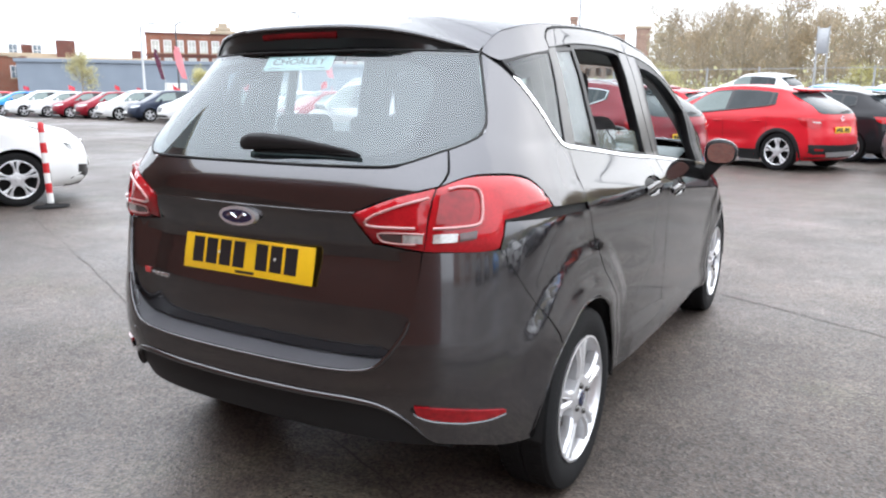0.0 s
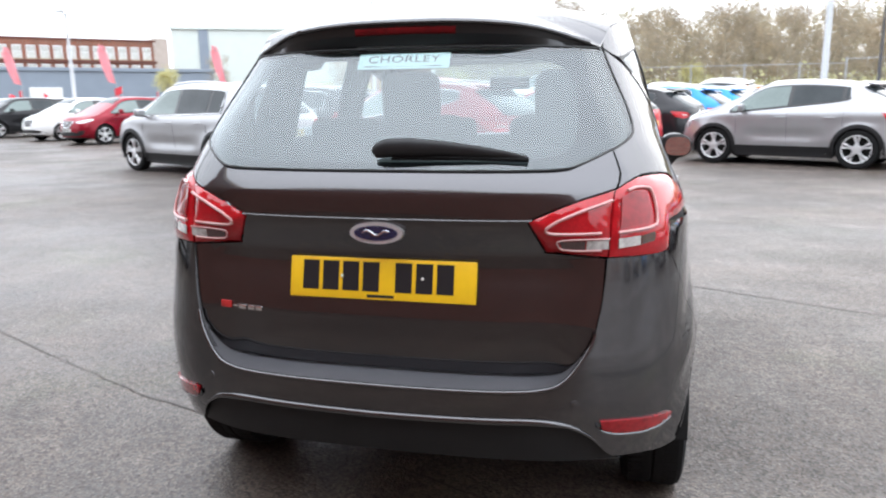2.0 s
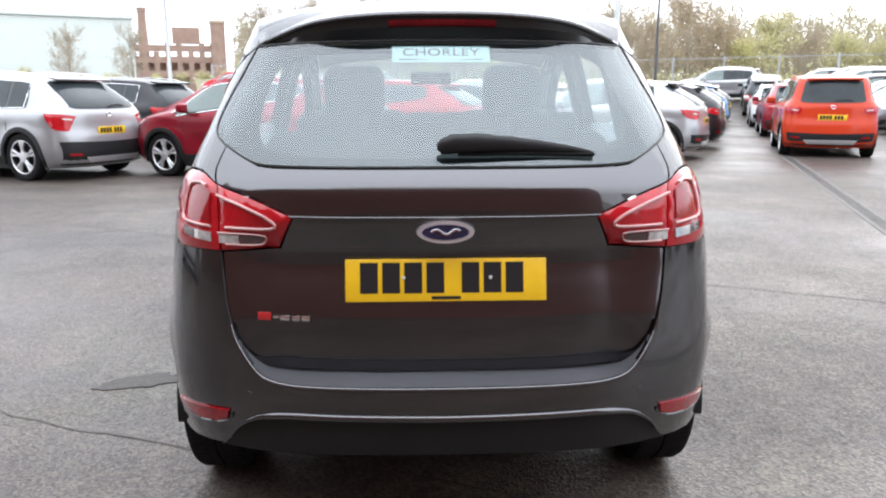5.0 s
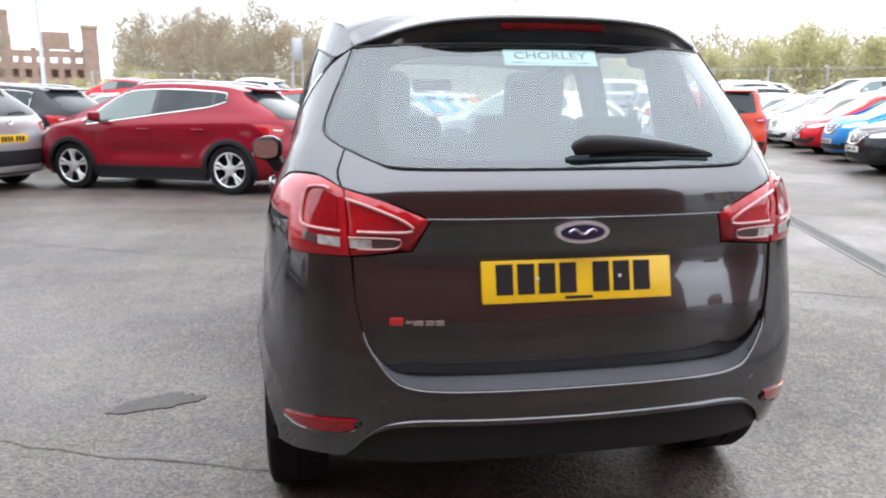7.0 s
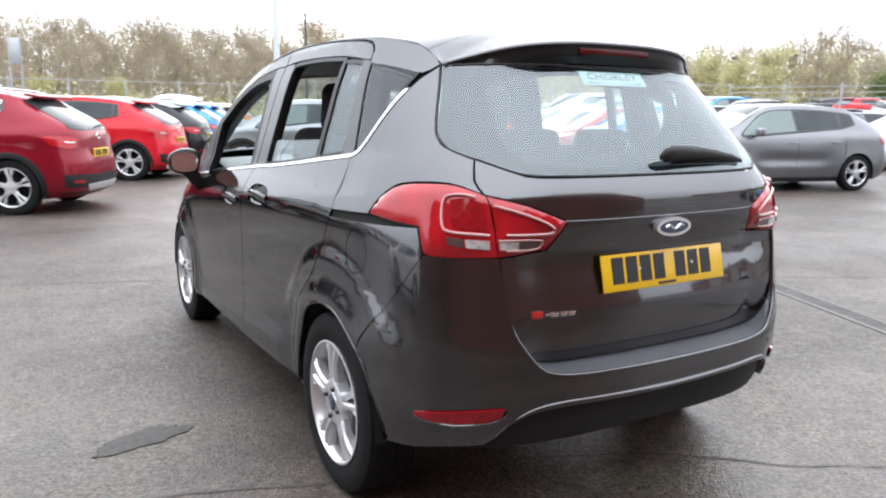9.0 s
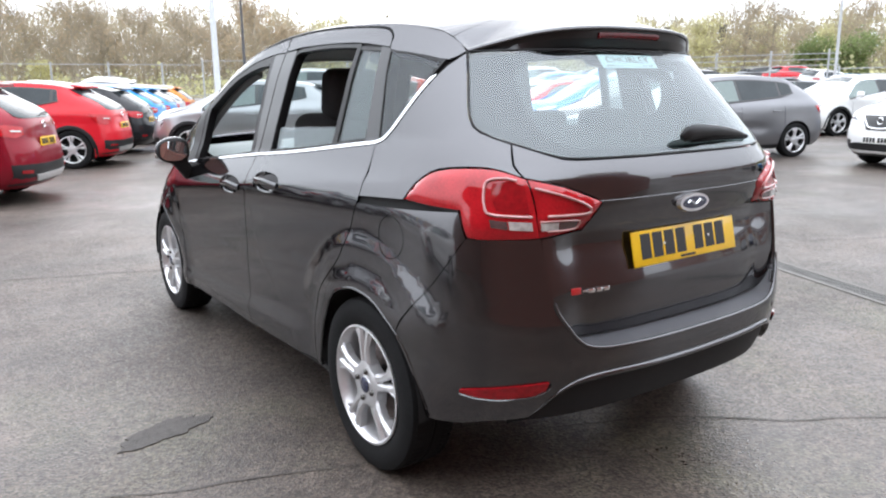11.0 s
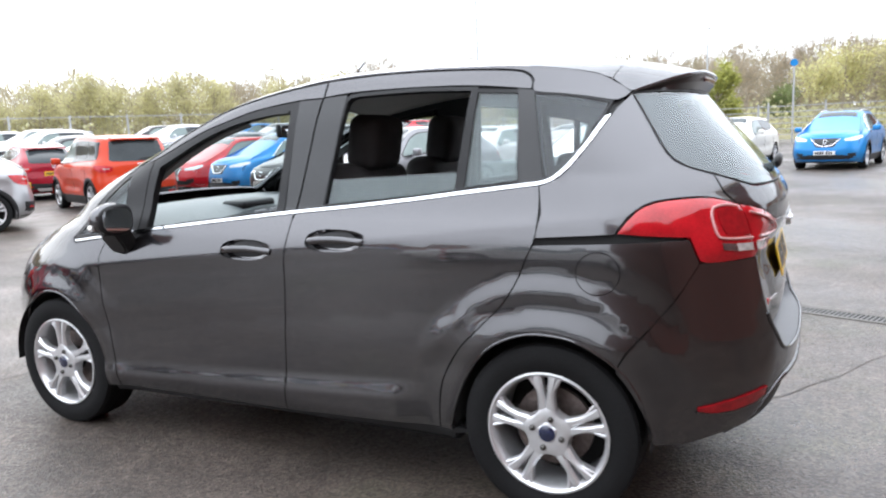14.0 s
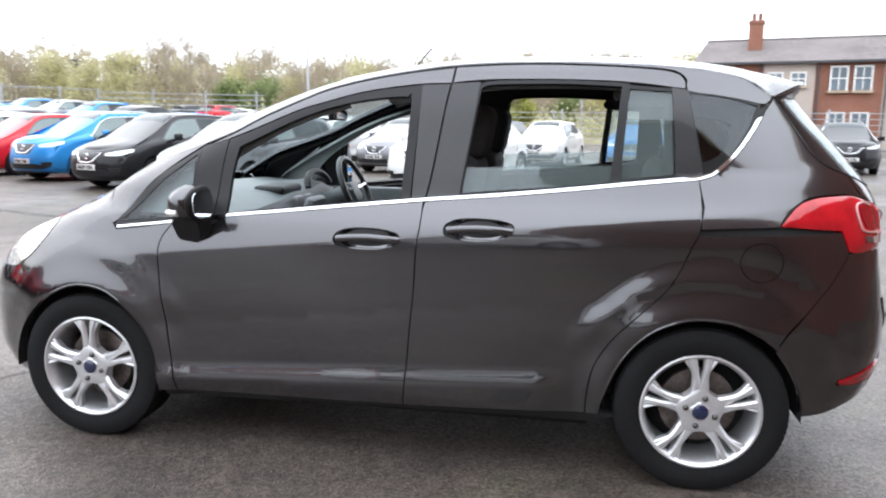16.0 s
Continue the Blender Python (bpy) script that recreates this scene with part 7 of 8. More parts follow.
PANE_BLIND = material("far_pane_with_blind", (0.5, 0.5, 0.46), 0.25, spec=0.6, vary=0.45, scale=0.5)
mill = facade("brick_mill", "long red brick mill with rows of tall windows", -42.9, 135, 40, 11.4, BRICK, 4, roof="")
part("parapet", box_bm(40.3, 14.3, 0.3, (0, 7, 11.5), 0.05), BRICK_DARK, mill, flat=True)
window_grid(mill, 39, 9.4, 20, 1.15, 1.95, 4.2, 1, -0.05, FRAME_WHITE, pane=PANE_BLIND)
window_grid(mill, 39, 6.5, 20, 1.15, 1.9, 4.2, 1, -0.05, FRAME_WHITE, pane=PANE_BLIND)
part("string_course", box_bm(40.2, 0.3, 0.4, (0, -0.1, 7.95)), BRICK_DARK, mill, flat=True)
for w, h, z in ((4.4, 0.6, 11.9), (2.6, 0.6, 12.5), (1.5, 0.7, 13.1)):
    part("pediment", box_bm(w, 0.8, h, (-7.4, 0.0, z), 0.1), STONE, mill)
part("end_wall", box_bm(2.4, 14.2, 12.0, (20.9, 7, 6.0)), RENDER_PALE, mill, flat=True)
shed = facade("low_grey_shed", "low grey-blue metal shed before the mill", -45, 112, 58, 5.6, SHED_BLUE, 4)
part("door_panel", box_bm(4, 0.2, 3.4, (6, -0.1, 1.7)), PLATE_WHITE, shed, flat=True)
part("door_panel", box_bm(3, 0.2, 3.0, (-9, -0.1, 1.5)), PLATE_WHITE, shed, flat=True)
for b, w, h, d in ((-60.5, 14, 6.6, 120), (-56.0, 12, 6.0, 118), (-53.0, 9, 6.4, 125), (-65.5, 15, 7.6, 118)):
    hs = facade("brick_house", "red brick town building with chimney", b, d, w, h, BRICK, 3, 9)
    window_grid(hs, w - 2, h - 2.2, max(2, int(w / 3)), 1.1, 1.6, 3, 2 if h > 6.5 else 1, -0.05, FRAME_WHITE)
    part("chimney", box_bm(1.6 if b != -56.0 else 2.4, 1.2, 2.0 if b != -56.0 else 4.4, (w * 0.25 if b != -56.0 else -1.2, 2, h + 0.7)), BRICK_DARK, hs, flat=True)
big = facade("pale_warehouse", "huge pale metal-clad warehouse", -27.0, 170, 38, 16.8, SHED, 0, 40)
part("corner_strip", box_bm(2.0, 0.4, 16.9, (-12.4, -0.1, 8.45)), SHED_BLUE, big, flat=True)
part("gutter", box_bm(38.4, 0.5, 0.4, (0, -0.2, 16.7)), SHED, big, flat=True)
# roofless brick ruin with a chimney and a stair tower
ruin = tagged(new("brick_ruin"), "roofless red brick mill ruin with open window holes", "ruin")
for i in range(8):
    tall = 17.4 if i not in (2, 5) else 14.5
    part("pier", box_bm(1.7, 1.2, tall, (-13 + 3.55 * i, 0, tall / 2)), BRICK_HAZED, ruin, flat=True)
for z in (3.0, 7.5, 12.0, 15.6):
    part("wall_band", box_bm(26, 1.1, 2.0, (-0.5, 0, z)), BRICK_HAZED, ruin, flat=True)
part("back_wall", box_bm(26, 0.6, 12.6, (-0.5, 3.0, 6.3)), BRICK_HAZED, ruin, flat=True)
part("gable", box_bm(8.6, 1.4, 5.2, (3.6, 0.8, 19.7)), BRICK_HAZED, ruin, flat=True)
part("tower", box_bm(4.4, 4.6, 24, (13.6, 0, 12.0)), BRICK_HAZED, ruin, flat=True)
part("tower_cap", box_bm(5.0, 5.2, 0.8, (13.6, 0, 24.2)), STONE, ruin, flat=True)
v, f = lathe([(1.9, 0), (1.25, 27), (1.45, 27.2), (1.45, 28.4), (1.1, 28.4)], 16, "z")
put(solid("chimney", v, f, BRICK_HAZED, ruin), Matrix.Translation((-9.6, 3, 0)))
x, y = far_place(-17.8, 262)
ruin.matrix_basis = pose(x, y, 0, 0, 0, 17.8)

# brick terrace to the right, with a slate roof: brick and rendered fronts in turn
terrace = tagged(new("brick_terrace"), "red brick terraced house with a grey slate roof", "house")
part("wall", box_bm(34, 9, 6.2, (0, 4.5, 3.1)), BRICK, terrace, flat=True)
rf = bmesh.new()
q = [rf.verts.new(p) for p in ((-17.2, -0.4, 6.1), (17.4, -0.4, 6.1), (17.4, 4.5, 8.2), (-16.6, 4.5, 8.2), (-17.2, 9.4, 6.1), (17.4, 9.4, 6.1))]
for k in ((0, 1, 2, 3), (3, 2, 5, 4), (0, 3, 4), (1, 5, 2), (0, 4, 5, 1)):
    rf.faces.new([q[i] for i in k])
part("roof", rf, SLATE, terrace, flat=True)
part("ridge_tiles", box_bm(34, 0.3, 0.16, (0.4, 4.5, 8.2), 0.04), SLATE, terrace, flat=True)
part("roof_light", box_bm(1.0, 0.7, 0.06, (4.2, 2.6, 7.45), 0.01, m=pose(0, 0, 0, 23)), PANE_FAR, terrace, flat=True)
for x in (-13.0, 0.5, 11.0):
    ch = part("chimney", box_bm(1.0, 0.9, 2.7, (x, 2.6, 8.0), 0.03), BRICK, terrace, flat=True)
    part("chimney_cap", box_bm(1.15, 1.05, 0.25, (x, 2.6, 9.25), 0.03), BRICK, ch, flat=True)
    for dx in (-0.22, 0.22):
        put(solid("chimney_pot", *lathe([(0.15, 0), (0.12, 0.5), (0.15, 0.55)], 12, "z"), BRICK, ch), Matrix.Translation((x + dx, 2.6, 9.37)))
for x, w in ((-10.5, 3.4), (-1.85, 5.4), (8.6, 5.2)):
    part("render_panel", box_bm(w, 0.1, 6.1, (x, -0.04, 3.05)), RENDER_PALE, terrace, flat=True)
for x, w, h in ((-15.6, 0.95, 1.5), (-14.1, 0.95, 1.5), (-11.4, 0.95, 0.9), (-9.9, 0.95, 0.9), (-7.3, 1.05, 1.6), (-5.8, 1.05, 1.6), (-2.8, 1.05, 1.6), (-1.1, 1.05, 1.6), (3.0, 1.05, 1.6), (4.6, 1.05, 1.6), (8.6, 1.1, 1.6)):
    window_grid(terrace, 1.0, 4.9, 1, w, h, 3, 1, -0.12, FRAME_WHITE, x0=x)
    window_grid(terrace, 1.0, 1.7, 1, w, h, 3, 1, -0.12, FRAME_WHITE, x0=x)
part("gutter", box_bm(34.4, 0.2, 0.16, (0, -0.45, 6.05)), STEEL_DARK, terrace, flat=True)
for x in (-12.4, -8.6, -4.4, 1.1):
    part("downpipe", box_bm(0.12, 0.12, 6.0, (x, -0.15, 3.0), 0.02), STEEL_DARK, terrace, flat=True)
terrace.matrix_basis = pose(55.89 - 0.24 * 17, -7.99 - 0.971 * 17, 0, 0, 0, -104)

# long concrete wall behind the fence
def wall_line(x):
    """The y of the concrete wall's face at x."""
    return 15.8 - 0.407 * (x - 45.3)


cw = tagged(new("concrete_wall"), "long weathered concrete retaining wall", "wall", kind="structure")
for i in range(7):
    part("wall_panel", box_bm(3.42, 0.35, 4.4, (1.75 + 3.5 * i, 0, 2.2), 0.03), CONCRETE, cw, flat=True)
    part("wall_post", box_bm(0.16, 0.45, 4.44, (3.5 * i, 0, 2.22), 0.02), CONCRETE, cw, flat=True)
cw.matrix_basis = pose(45.3, 15.8, 0, 0, 0, -22.15)
bin_ = tagged(new("steel_container"), "dark steel container before the concrete wall", "container")
part("body", box_bm(2.4, 1.6, 2.7, (0, 0, 1.35), 0.03), STEEL_DARK, bin_, flat=True)
part("lid", box_bm(2.5, 1.7, 0.14, (0, 0, 2.77), 0.03), STEEL_DARK, bin_, flat=True)
bin_.matrix_basis = pose(53.2, 10.8, 0, 0, 0, -22)

# plain brick showroom behind the camera, which closes the place
back_wall = tagged(new("showroom_wall"), "plain dark brick wall of the showroom", "wall", kind="structure")
part("wall", box_bm(29.5, 6, 8.2, (-5.25, -3, 4.1)), BRICK_DARK, back_wall, flat=True)
part("wall_coping", box_bm(29.9, 6.4, 0.3, (-5.25, -3, 8.3)), STONE, back_wall, flat=True)
back_wall.matrix_basis = pose(-2.0, -8.2, 0, 0, 0, -4)

# out of view on the left, added for the brown reflections in the rear quarter
wing = tagged(new("showroom_wing"), "unseen dark brick wing, sized for the brown reflections on the car", "wall", kind="structure")
part("wall", box_bm(6, 14.5, 10.4, (-3, 0, 5.2)), BRICK_DARK, wing, flat=True)
part("wall_coping", box_bm(6.4, 14.9, 0.3, (-3, 0, 10.55)), STONE, wing, flat=True)
wing.matrix_basis = pose(-16, -6.6, 0, 0, 0, -4)

# rough bank beyond the fence, under the trees
EARTH = material("rough_grass_bank", (0.2, 0.18, 0.1), 0.95, vary=0.5, scale=0.5, bump=0.6, fine=6)
rows_, v, f = ((55, 0.0), (60, 0.9), (67, 1.9), (78, 2.6), (110, 3.0)), [], []
for i in range(121):
    for j, (d, z) in enumerate(rows_):
        x, y = far_place(-17 + i, d + 0.8 * math.sin(i * 0.9 + j))
        v.append((x, y, z * (1 + 0.15 * math.sin(i * 0.6 + 2 * j))))
f = [(5 * i + j, 5 * i + j + 1, 5 * i + j + 6, 5 * i + j + 5) for i in range(120) for j in range(4)]
tagged(solid("bank", v, f, EARTH), "rough grassy bank below the woods", "bank", kind="structure")

# ---- fences, posts, signs ----
def fence(name, p0, p1, height, mat, step=3.0, bars=True, label="", base=0.0):
    p0, p1 = np.array(p0, float), np.array(p1, float)
    L = np.linalg.norm(p1 - p0)
    root = tagged(new(name), label, "fence", kind="thing")
    root.matrix_basis = pose(p0[0], p0[1], base, 0, 0, math.degrees(math.atan2(p1[1] - p0[1], p1[0] - p0[0])))
    for i in range(int(L / step) + 1):
        part("post", box_bm(0.1, 0.1, height + 0.1, (i * step, 0, height / 2), 0.01), mat, root, flat=True)
    for z in ((0.25, height - 0.08) if bars else tuple(0.3 + 0.32 * k for k in range(int(height / 0.32)))):
        part("rail", box_bm(L, 0.04, 0.045, (L / 2, -0.04, z)), mat, root, flat=True)
    if bars:
        v, f = [], []
        for i in range(int(L / 0.3)):
            b = len(v)
            for dx, dy in ((0, 0), (0.01, 0), (0.01, 0.01), (0, 0.01)):
                for z in (0.1, height):
                    v.append((i * 0.3 + dx, dy, z))
            f += [(b + 2 * k, b + (2 * k + 2) % 8, b + (2 * k + 3) % 8, b + 2 * k + 1) for k in range(4)]
        tagged(solid("mesh_infill", v, f, mat, root, flat=True), kind="stuff")
    return root


def on_ring(bearing, dist):
    return far_place(bearing, dist)


fence("mesh_fence", on_ring(-16, 52), on_ring(16, 50), 2.3, STEEL, 3.2, label="tall galvanised mesh fence along the lot", base=0.9)
fence("mesh_fence", on_ring(16, 50), on_ring(52, 50), 2.5, STEEL, 3.2, label="tall galvanised mesh fence along the lot", base=0.95)
fence("rail_fence", on_ring(52, 46), on_ring(64, 45), 2.4, STEEL, 3.0, bars=False, label="galvanised steel rail fence along the lot", base=0.85)
fence("rail_fence", on_ring(64, 45), on_ring(88, 44), 2.3, STEEL, 3.0, bars=False, label="galvanised steel rail fence along the lot")
fence("rail_fence", on_ring(88, 44), on_ring(122, 46), 2.4, STEEL, 3.0, bars=False, label="steel rail fence before the terrace")


def lamp_post(bearing, dist, height, r=0.11, arm=1.2, mat=STEEL, turn=0):
    x, y = far_place(bearing, dist)
    root = tagged(new("lamp_post"), "tall galvanised street lamp post", "street lamp")
    solid("pole", *lathe([(0, 0), (r * 1.5, 0), (r * 1.4, 1.2), (r, 1.3), (r * 0.6, height), (0, height)], 12, "z"), mat, root)
    if arm:
        solid("arm", *tube([(0, 0, height - 0.1), (arm * 0.5, 0, height + 0.15), (arm, 0, height + 0.2)], 0.05, 8), mat, root)
        part("lamp_head", box_bm(0.7, 0.25, 0.12, (arm + 0.3, 0, height + 0.2), 0.04), STEEL, root)
    root.matrix_basis = pose(x, y, 0, 0, 0, turn)


lamp_post(15.8, 27, 11, 0.12)
lamp_post(18.6, 36, 6.2, 0.08, 0, STEEL_DARK)
lamp_post(65.1, 22, 6.6, 0.045, 0, STEEL)
lamp_post(-18.9, 60, 9.5, 0.16, 0.8)
lamp_post(-52, 70, 7.2, 0.13)
lamp_post(-49.6, 70, 7.5, 0.09, 1.0, STEEL_DARK)
lamp_post(-40.7, 62, 7.9, 0.15, -0.8)
lamp_post(-4.5, 90, 12, 0.1)
lamp_post(83.5, 58, 8.5, 0.09, 0.5)

sign = tagged(new("twin_post_sign"), "white board on two pale posts, seen from behind", "sign")
for x in (-0.28, 0.28):
    solid("post", *tube([(x, 0, 0), (x, 0, 5.3)], 0.05, 8), STEEL, sign)
part("board", box_bm(0.5, 0.06, 1.4, (0, -0.1, 4.5), 0.02), STEEL, sign)
sign.matrix_basis = pose(*on_ring(-1.4, 46), 0)
way = tagged(new("round_road_sign"), "round blue road sign on a grey post", "sign")
solid("post", *tube([(0, 0, 0), (0, 0, 5.2)], 0.06, 8), STEEL, way)
v, f = lathe([(0.0, -0.03), (0.22, -0.03), (0.22, 0.03), (0.0, 0.03)], 28)
put(solid("disc", v, f, PAINTS["blue"][0], way), Matrix.Translation((0, -0.06, 4.9)) @ pose(0, 0, 0, 0, 0, 90))
way.matrix_basis = pose(*on_ring(89.6, 48), 0, 0, 0, -88)
for b, d, h in ((50.2, 80, 6.9), (51.8, 82, 7.2), (55.6, 80, 7.1), (57.4, 81, 6.9)):
    tl = tagged(new("traffic_light"), "black traffic light head on a dark pole", "traffic light")
    solid("pole", *tube([(0.35, 0, 0), (0.35, 0, h + 0.4)], 0.07, 8), STEEL_DARK, tl)
    part("signal_head", box_bm(0.5, 0.35, 1.3, (0, 0, h - 0.4), 0.05), STEEL_DARK, tl)
    part("visor", box_bm(0.6, 0.06, 1.5, (0, 0.1, h - 0.4), 0.03), STEEL_DARK, tl)
    tl.matrix_basis = pose(*on_ring(b, d), 0, 0, 0, -b)

for x, y, mat, words in ((-44.8, 38.9, FLAG_PALE, "hazy pale red"), (-38.7, 40.1, FLAG_PALE, "hazy pale red"), (-31.8, 40.6, FLAG_PALE, "hazy pale red"), (-25.9, 44.4, FLAG_PALE, "hazy pale red"), (-48.9, 40.2, FLAG_DARK, "dark maroon")):
    fl = tagged(new("feather_flag"), words + " feather flag on a thin leaning pole", "flag")
    solid("pole", *tube([(0.2, 0, 0), (0.0, 0, 2.4), (-0.35, 0, 4.2), (-0.75, 0, 4.95)], [0.035, 0.03, 0.022, 0.015], 6), STEEL, fl)
    v, f = [], []
    for i in range(13):
        z = 2.5 + 2.4 * i / 12
        lean_ = -0.02 - 0.33 * ((z - 2.5) / 1.7) ** 1.3
        w = (0.6 if mat is FLAG_PALE else 0.42) * (0.72 + 0.28 * math.sin(math.pi * i / 12)) * (1 if i < 11 else 0.75)
        for j in range(5):
            v.append((lean_ - w * j / 4, 0.07 * math.sin(j * 1.4 + i * 0.5), z + 0.1 * j / 4))
    f = [(5 * i + j, 5 * i + j + 1, 5 * i + j + 6, 5 * i + j + 5) for i in range(12) for j in range(4)]
    v2 = [(px, py + 0.012, pz) for px, py, pz in v]
    solid("cloth", v + v2, f + [tuple(len(v) + k for k in q[::-1]) for q in f], mat, fl)
    fl.matrix_basis = pose(x, y, 0, 0, 0, math.degrees(math.atan2(-x, y)))
# ---- woods and hedges ----
BARK = material("grey_brown_bark", (0.32, 0.275, 0.21), 0.9, vary=0.3, scale=4)


def foliage(name, a, b, bright=2.1):
    # bright paints the pale haze of the far woods into the leaf colours
    a, b = [min(0.62, c * bright) for c in a], [min(0.62, c * bright) for c in b]
    m = bpy.data.materials.new(name)
    m.use_nodes = True
    n, l = m.node_tree.nodes, m.node_tree.links
    p = n["Principled BSDF"]
    geo, mix = n.new("ShaderNodeNewGeometry"), n.new("ShaderNodeMix")
    mix.data_type = "RGBA"
    mix.inputs[6].default_value, mix.inputs[7].default_value = (*a, 1), (*b, 1)
    l.new(geo.outputs["Random Per Island"], mix.inputs[0]), l.new(mix.outputs[2], p.inputs["Base Color"])
    p.inputs["Roughness"].default_value = 0.8
    thin, out = n.new("ShaderNodeBsdfTranslucent"), n.new("ShaderNodeMixShader")
    l.new(mix.outputs[2], thin.inputs["Color"])
    out.inputs[0].default_value = 0.45
    l.new(p.outputs[0], out.inputs[1]), l.new(thin.outputs[0], out.inputs[2]), l.new(out.outputs[0], n["Material Output"].inputs["Surface"])
    return m


LEAVES = [foliage("russet_leaves", (0.24, 0.19, 0.125), (0.165, 0.132, 0.095)), foliage("olive_leaves", (0.3, 0.28, 0.15), (0.21, 0.195, 0.115)), foliage("yellow_leaves", (0.42, 0.36, 0.15), (0.26, 0.23, 0.11)), foliage("green_leaves", (0.115, 0.14, 0.055), (0.07, 0.09, 0.038)), foliage("lime_leaves", (0.2, 0.2, 0.05), (0.13, 0.14, 0.04))]


def tree(name, seed, height, spread, leaves, leaf_mat, leaf=0.22, twigs=140):
    r = random.Random(seed)
    root = new(name)
    v, f = tube([(0, 0, 0), (r.uniform(-0.1, 0.1), 0.05, height * 0.3), (r.uniform(-0.3, 0.3), r.uniform(-0.3, 0.3), height * 0.65), (r.uniform(-0.3, 0.3), 0, height * 0.97)], [0.18, 0.13, 0.08, 0.03], 6)
    tips = []

    def add(pts, rad):
        a, b = tube(pts, rad, 4)
        base = len(v)
        v.extend(a)
        f.extend(tuple(base + q for q in g) for g in b)
    for i in range(13):
        z = height * r.uniform(0.22, 0.8)
        a = r.uniform(0, 6.28)
        L = spread * r.uniform(0.6, 1.05) * (1.15 - z / height * 0.6)
        p1 = Vector((math.cos(a) * L * 0.5, math.sin(a) * L * 0.5, z + L * 0.55))
        p2 = Vector((math.cos(a) * L, math.sin(a) * L, z + L * r.uniform(0.7, 1.25)))
        p2.z = min(p2.z, height)
        add([Vector((0, 0, z)), p1, p2], [0.06, 0.035, 0.012])
        tips += [p1, p1.lerp(p2, 0.5), p2, p2]
    tips += [Vector((r.uniform(-0.5, 0.5), r.uniform(-0.5, 0.5), height * q)) for q in (0.75, 0.85, 0.95, 1.0)]
    for i in range(twigs):
        c = r.choice(tips) + Vector((r.gauss(0, 0.25), r.gauss(0, 0.25), r.gauss(0, 0.25)))
        d = Vector((r.gauss(0, 0.4), r.gauss(0, 0.4), r.uniform(0.2, 1.0))).normalized() * r.uniform(0.5, 1.2)
        a, b = tube([c, c + d * 0.5 + Vector((r.gauss(0, 0.06), r.gauss(0, 0.06), 0)), c + d], 0.013, 3)
        base = len(v)
        v.extend(a)
        f.extend(tuple(base + q for q in g) for g in b)
    solid("trunk", v, f, BARK, root, flat=True)
    v, f = [], []
    for i in range(leaves):
        c = r.choice(tips) + Vector((r.gauss(0, spread * 0.2), r.gauss(0, spread * 0.2), r.gauss(0, spread * 0.2)))
        if c.z < 0.4:
            continue
        u = Vector((r.gauss(0, 1), r.gauss(0, 1), r.gauss(0, 1))).normalized()
        w = u.cross(Vector((r.gauss(0, 1), r.gauss(0, 1), r.gauss(0, 1)))).normalized()
        s = leaf * r.uniform(0.5, 1.3)
        b = len(v)
        v += [c + u * s, c + w * s * 0.7, c - u * s, c - w * s * 0.7]
        f.append((b, b + 1, b + 2, b + 3))
    solid("crown", v, f, leaf_mat, root, flat=True)
    return root


KINDS = [tree("tree", 1, 8.6, 2.5, 2600, LEAVES[0], 0.1, 420), tree("tree", 2, 8.0, 2.2, 3000, LEAVES[1], 0.11, 260), tree("tree", 3, 7.2, 2.3, 3200, LEAVES[2], 0.11, 200), tree("tree", 4, 9.2, 2.2, 1000, LEAVES[0], 0.09, 700), tree("tree", 5, 6.4, 2.2, 4200, LEAVES[3], 0.12, 90), tree("tree", 6, 5.4, 1.15, 5200, LEAVES[4], 0.1, 60)]
WORDS = ("bare-twigged russet autumn tree", "olive autumn tree", "yellow-leaved autumn tree", "nearly bare brown autumn tree", "green-leaved bushy tree", "small lime-green tree")
r = random.Random(5)
for ring, (d0_, step, mix_) in enumerate(((66, 2.3, (0, 0, 1, 1, 2, 3)), (74, 2.2, (0, 0, 1, 3, 3)), (84, 2.6, (0, 1, 3)))):
    b = -12.2
    while b < 100:
        pick = r.choice(mix_)
        if 62 < b < 70 and r.random() < 0.5 and ring == 0:
            pick = 4
        d = d0_ + r.uniform(-3, 3)
        tall = r.uniform(0.8, 1.12) * (1.0 if b < 22 else 0.82 if b < 62 else 0.88)
        if 75 < b < 90 and ring == 0:
            pick = r.choice((4, 4, 2, 3))
            tall *= 0.95
        if b > 68 and ring:
            pick, tall = 3, tall * 1.02
        if b < 24 and pick in (1, 2):
            pick, tall = (2, tall * 0.55) if pick == 2 else (3, tall)
        elif b > 30 and pick == 0:
            pick = 1
        x, y = far_place(b, d)
        if 66 < b < 84 and y < wall_line(x) + 2.5:
            x, y = far_place(b, d + 14)
        ob = copy_thing(KINDS[pick], pose(x, y, 0, 0, 0, r.uniform(0, 360)))
        ob.scale = (tall * r.uniform(0.9, 1.15), tall * r.uniform(0.9, 1.15), tall)
        tagged(ob, WORDS[pick] + " at the edge of the woods", "tree", "trees of the far woods")
        b += step * r.uniform(0.75, 1.3) * (1.0 if ring else 1.0)
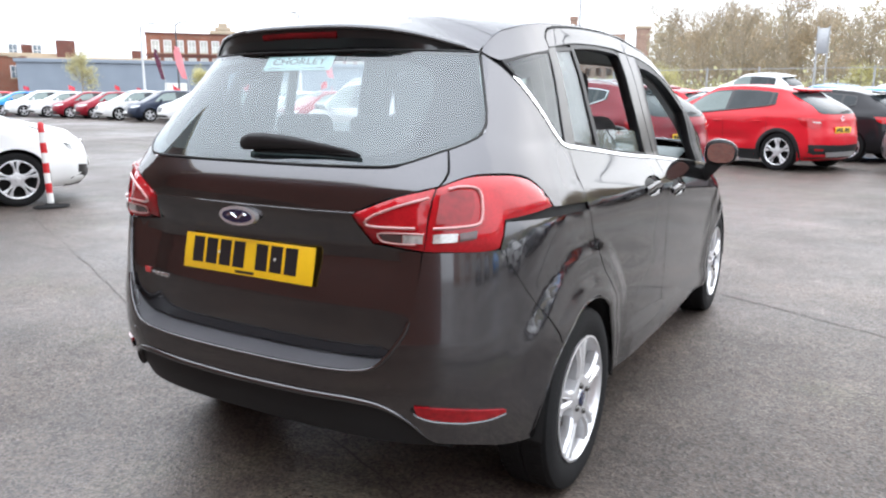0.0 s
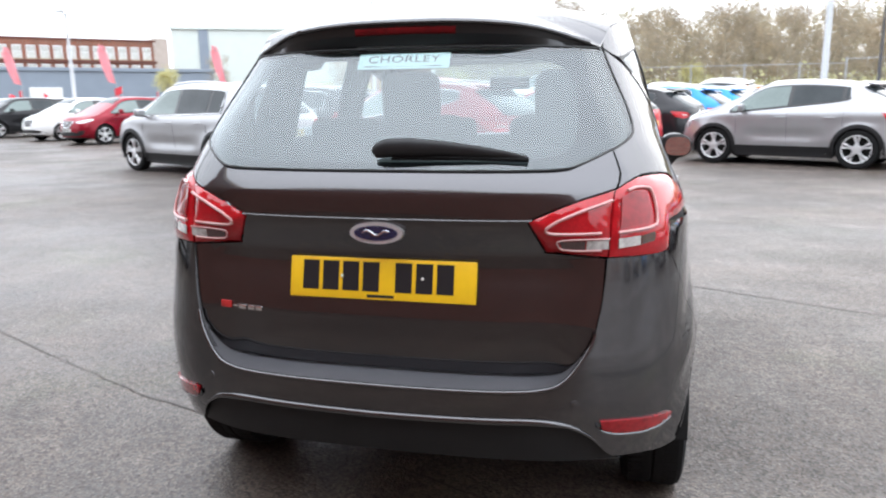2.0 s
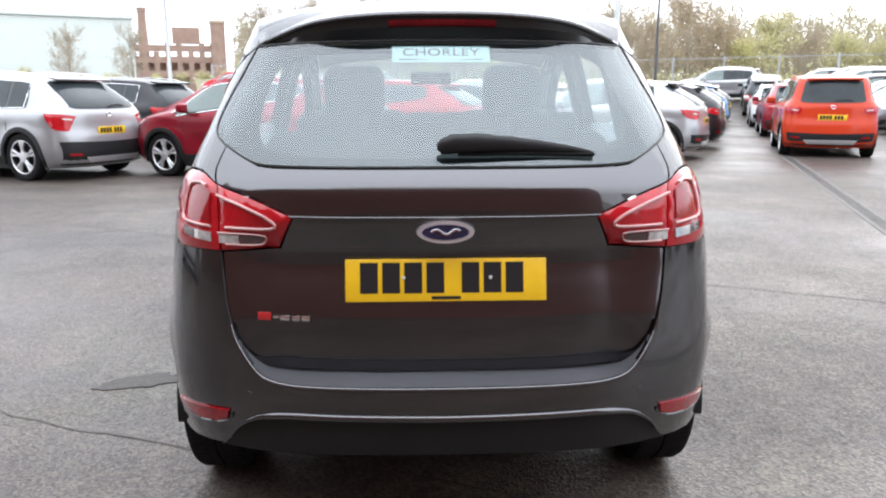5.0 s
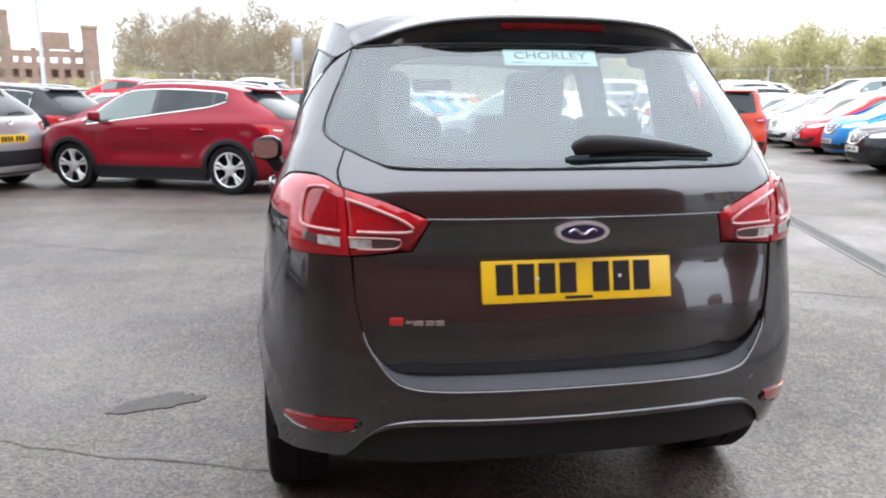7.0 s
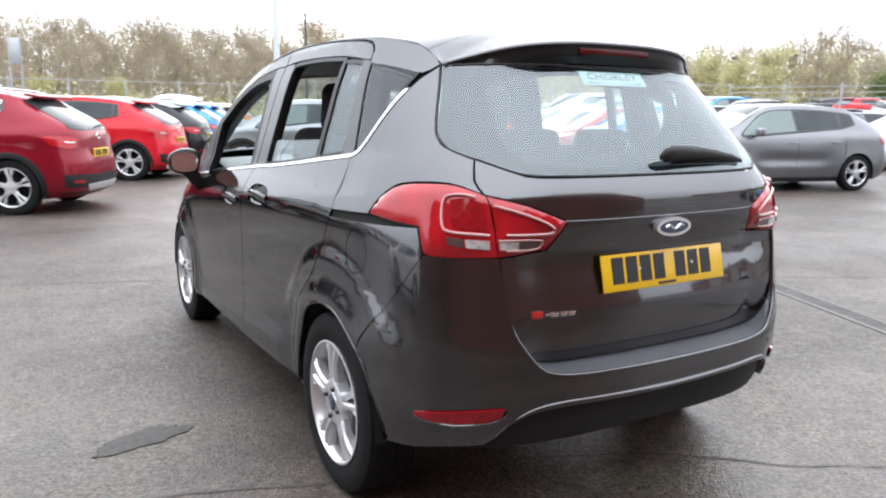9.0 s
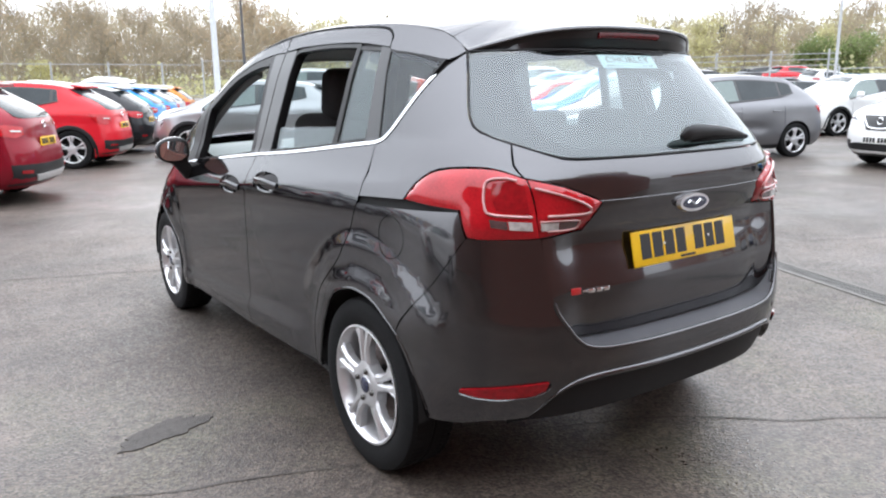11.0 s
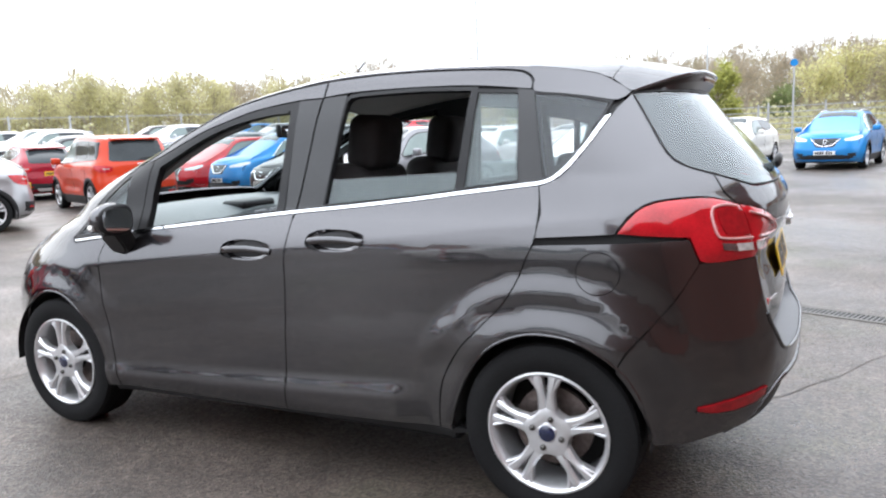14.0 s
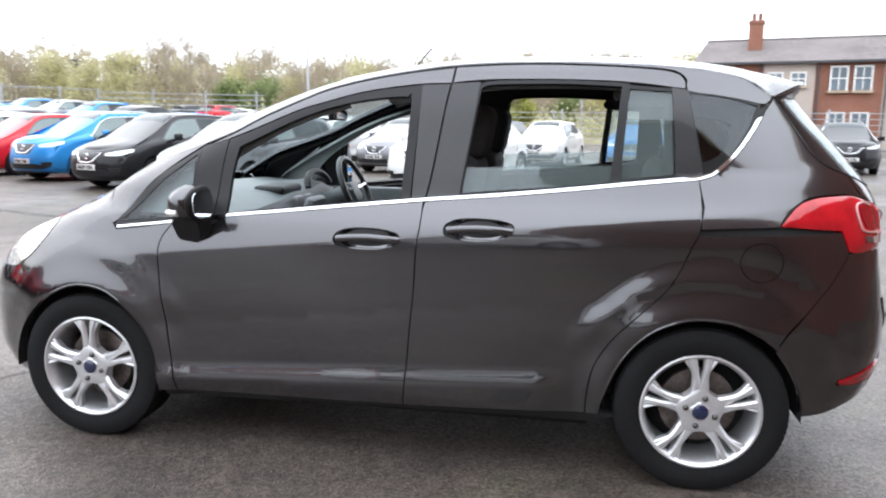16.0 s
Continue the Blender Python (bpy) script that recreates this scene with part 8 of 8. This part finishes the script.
for b, d, s, pick in ((-34, 95, 0.7, 2), (-30.5, 100, 0.75, 3), (-28.0, 96, 0.5, 1), (-25.2, 98, 0.95, 3), (-22.5, 100, 0.5, 2), (-21.0, 100, 1.0, 3), (-19.5, 104, 0.5, 2), (-56, 88, 0.7, 1), (-48, 92, 0.6, 2), (-16.5, 80, 0.42, 1), (-14.6, 72, 0.45, 2), (-13.2, 74, 0.55, 1), (-17.8, 86, 0.42, 1)):
    ob = copy_thing(KINDS[pick], pose(*far_place(b, d), 0, 0, 0, r.uniform(0, 360)))
    ob.scale = (s, s, s)
    tagged(ob, WORDS[pick] + " by the far buildings", "tree", "trees by the far buildings")
for x, y, s, pick, words in ((51.9, 5.1, 1.0, 5, "before the concrete wall"), (52.0, 8.2, 0.5, 4, "trimmed low before the concrete wall")):
    ob = copy_thing(KINDS[pick], pose(x, y, 0, 0, 0, 40))
    ob.scale = (s * 1.1, s * 1.1, s)
    tagged(ob, WORDS[pick] + " " + words, "tree", "trees by the concrete wall")
for src in KINDS:
    for o in [*src.children_recursive, src]:
        bpy.data.objects.remove(o)
# undergrowth below the trees, uncountable
v, f = [], []
for i in range(45000):
    b = r.uniform(-16, 104)
    d = r.uniform(58, 72)
    z = abs(r.gauss(0, 1.2))
    x, y = far_place(b, d)
    if 66 < b < 84 and y < wall_line(x) + 0.6:
        continue
    c = Vector((x, y, z))
    u = Vector((r.gauss(0, 1), r.gauss(0, 1), r.gauss(0, 1))).normalized()
    w = u.cross(Vector((r.gauss(0, 1), r.gauss(0, 1), r.gauss(0, 1)))).normalized()
    s = r.uniform(0.08, 0.2)
    k = len(v)
    v += [c + u * s, c + w * s, c - u * s, c - w * s]
    f.append((k, k + 1, k + 2, k + 3))
tagged(solid("undergrowth", v, f, foliage("bramble_leaves", (0.29, 0.28, 0.155), (0.185, 0.18, 0.11)), flat=True), "tangled olive and brown bramble below the trees", "undergrowth", kind="stuff")
v, f = [], []
for i in range(140000):
    b = r.uniform(-14, 102)
    d = r.uniform(78, 100)
    x, y = far_place(b, d)
    h = (9.7 if -10 < b < 24 else 8.4) * (1 + 0.06 * math.sin(b * 0.9) + 0.05 * math.sin(b * 2.3))
    c = Vector((x, y, 0.2 + h * r.random() ** 1.6))
    u = Vector((r.gauss(0, 0.4), r.gauss(0, 0.4), r.gauss(0, 1))).normalized()
    w = u.cross(Vector((r.gauss(0, 1), r.gauss(0, 1), 0.1))).normalized()
    s = r.uniform(0.2, 0.6)
    k = len(v)
    v += [c + u * s, c + w * s * 0.16, c - u * s, c - w * s * 0.16]
    f.append((k, k + 1, k + 2, k + 3))
tagged(solid("woods_depth", v, f, foliage("deep_wood_leaves", (0.21, 0.185, 0.125), (0.14, 0.125, 0.088)), flat=True), "brown depth of the autumn woods", "woods", kind="stuff")
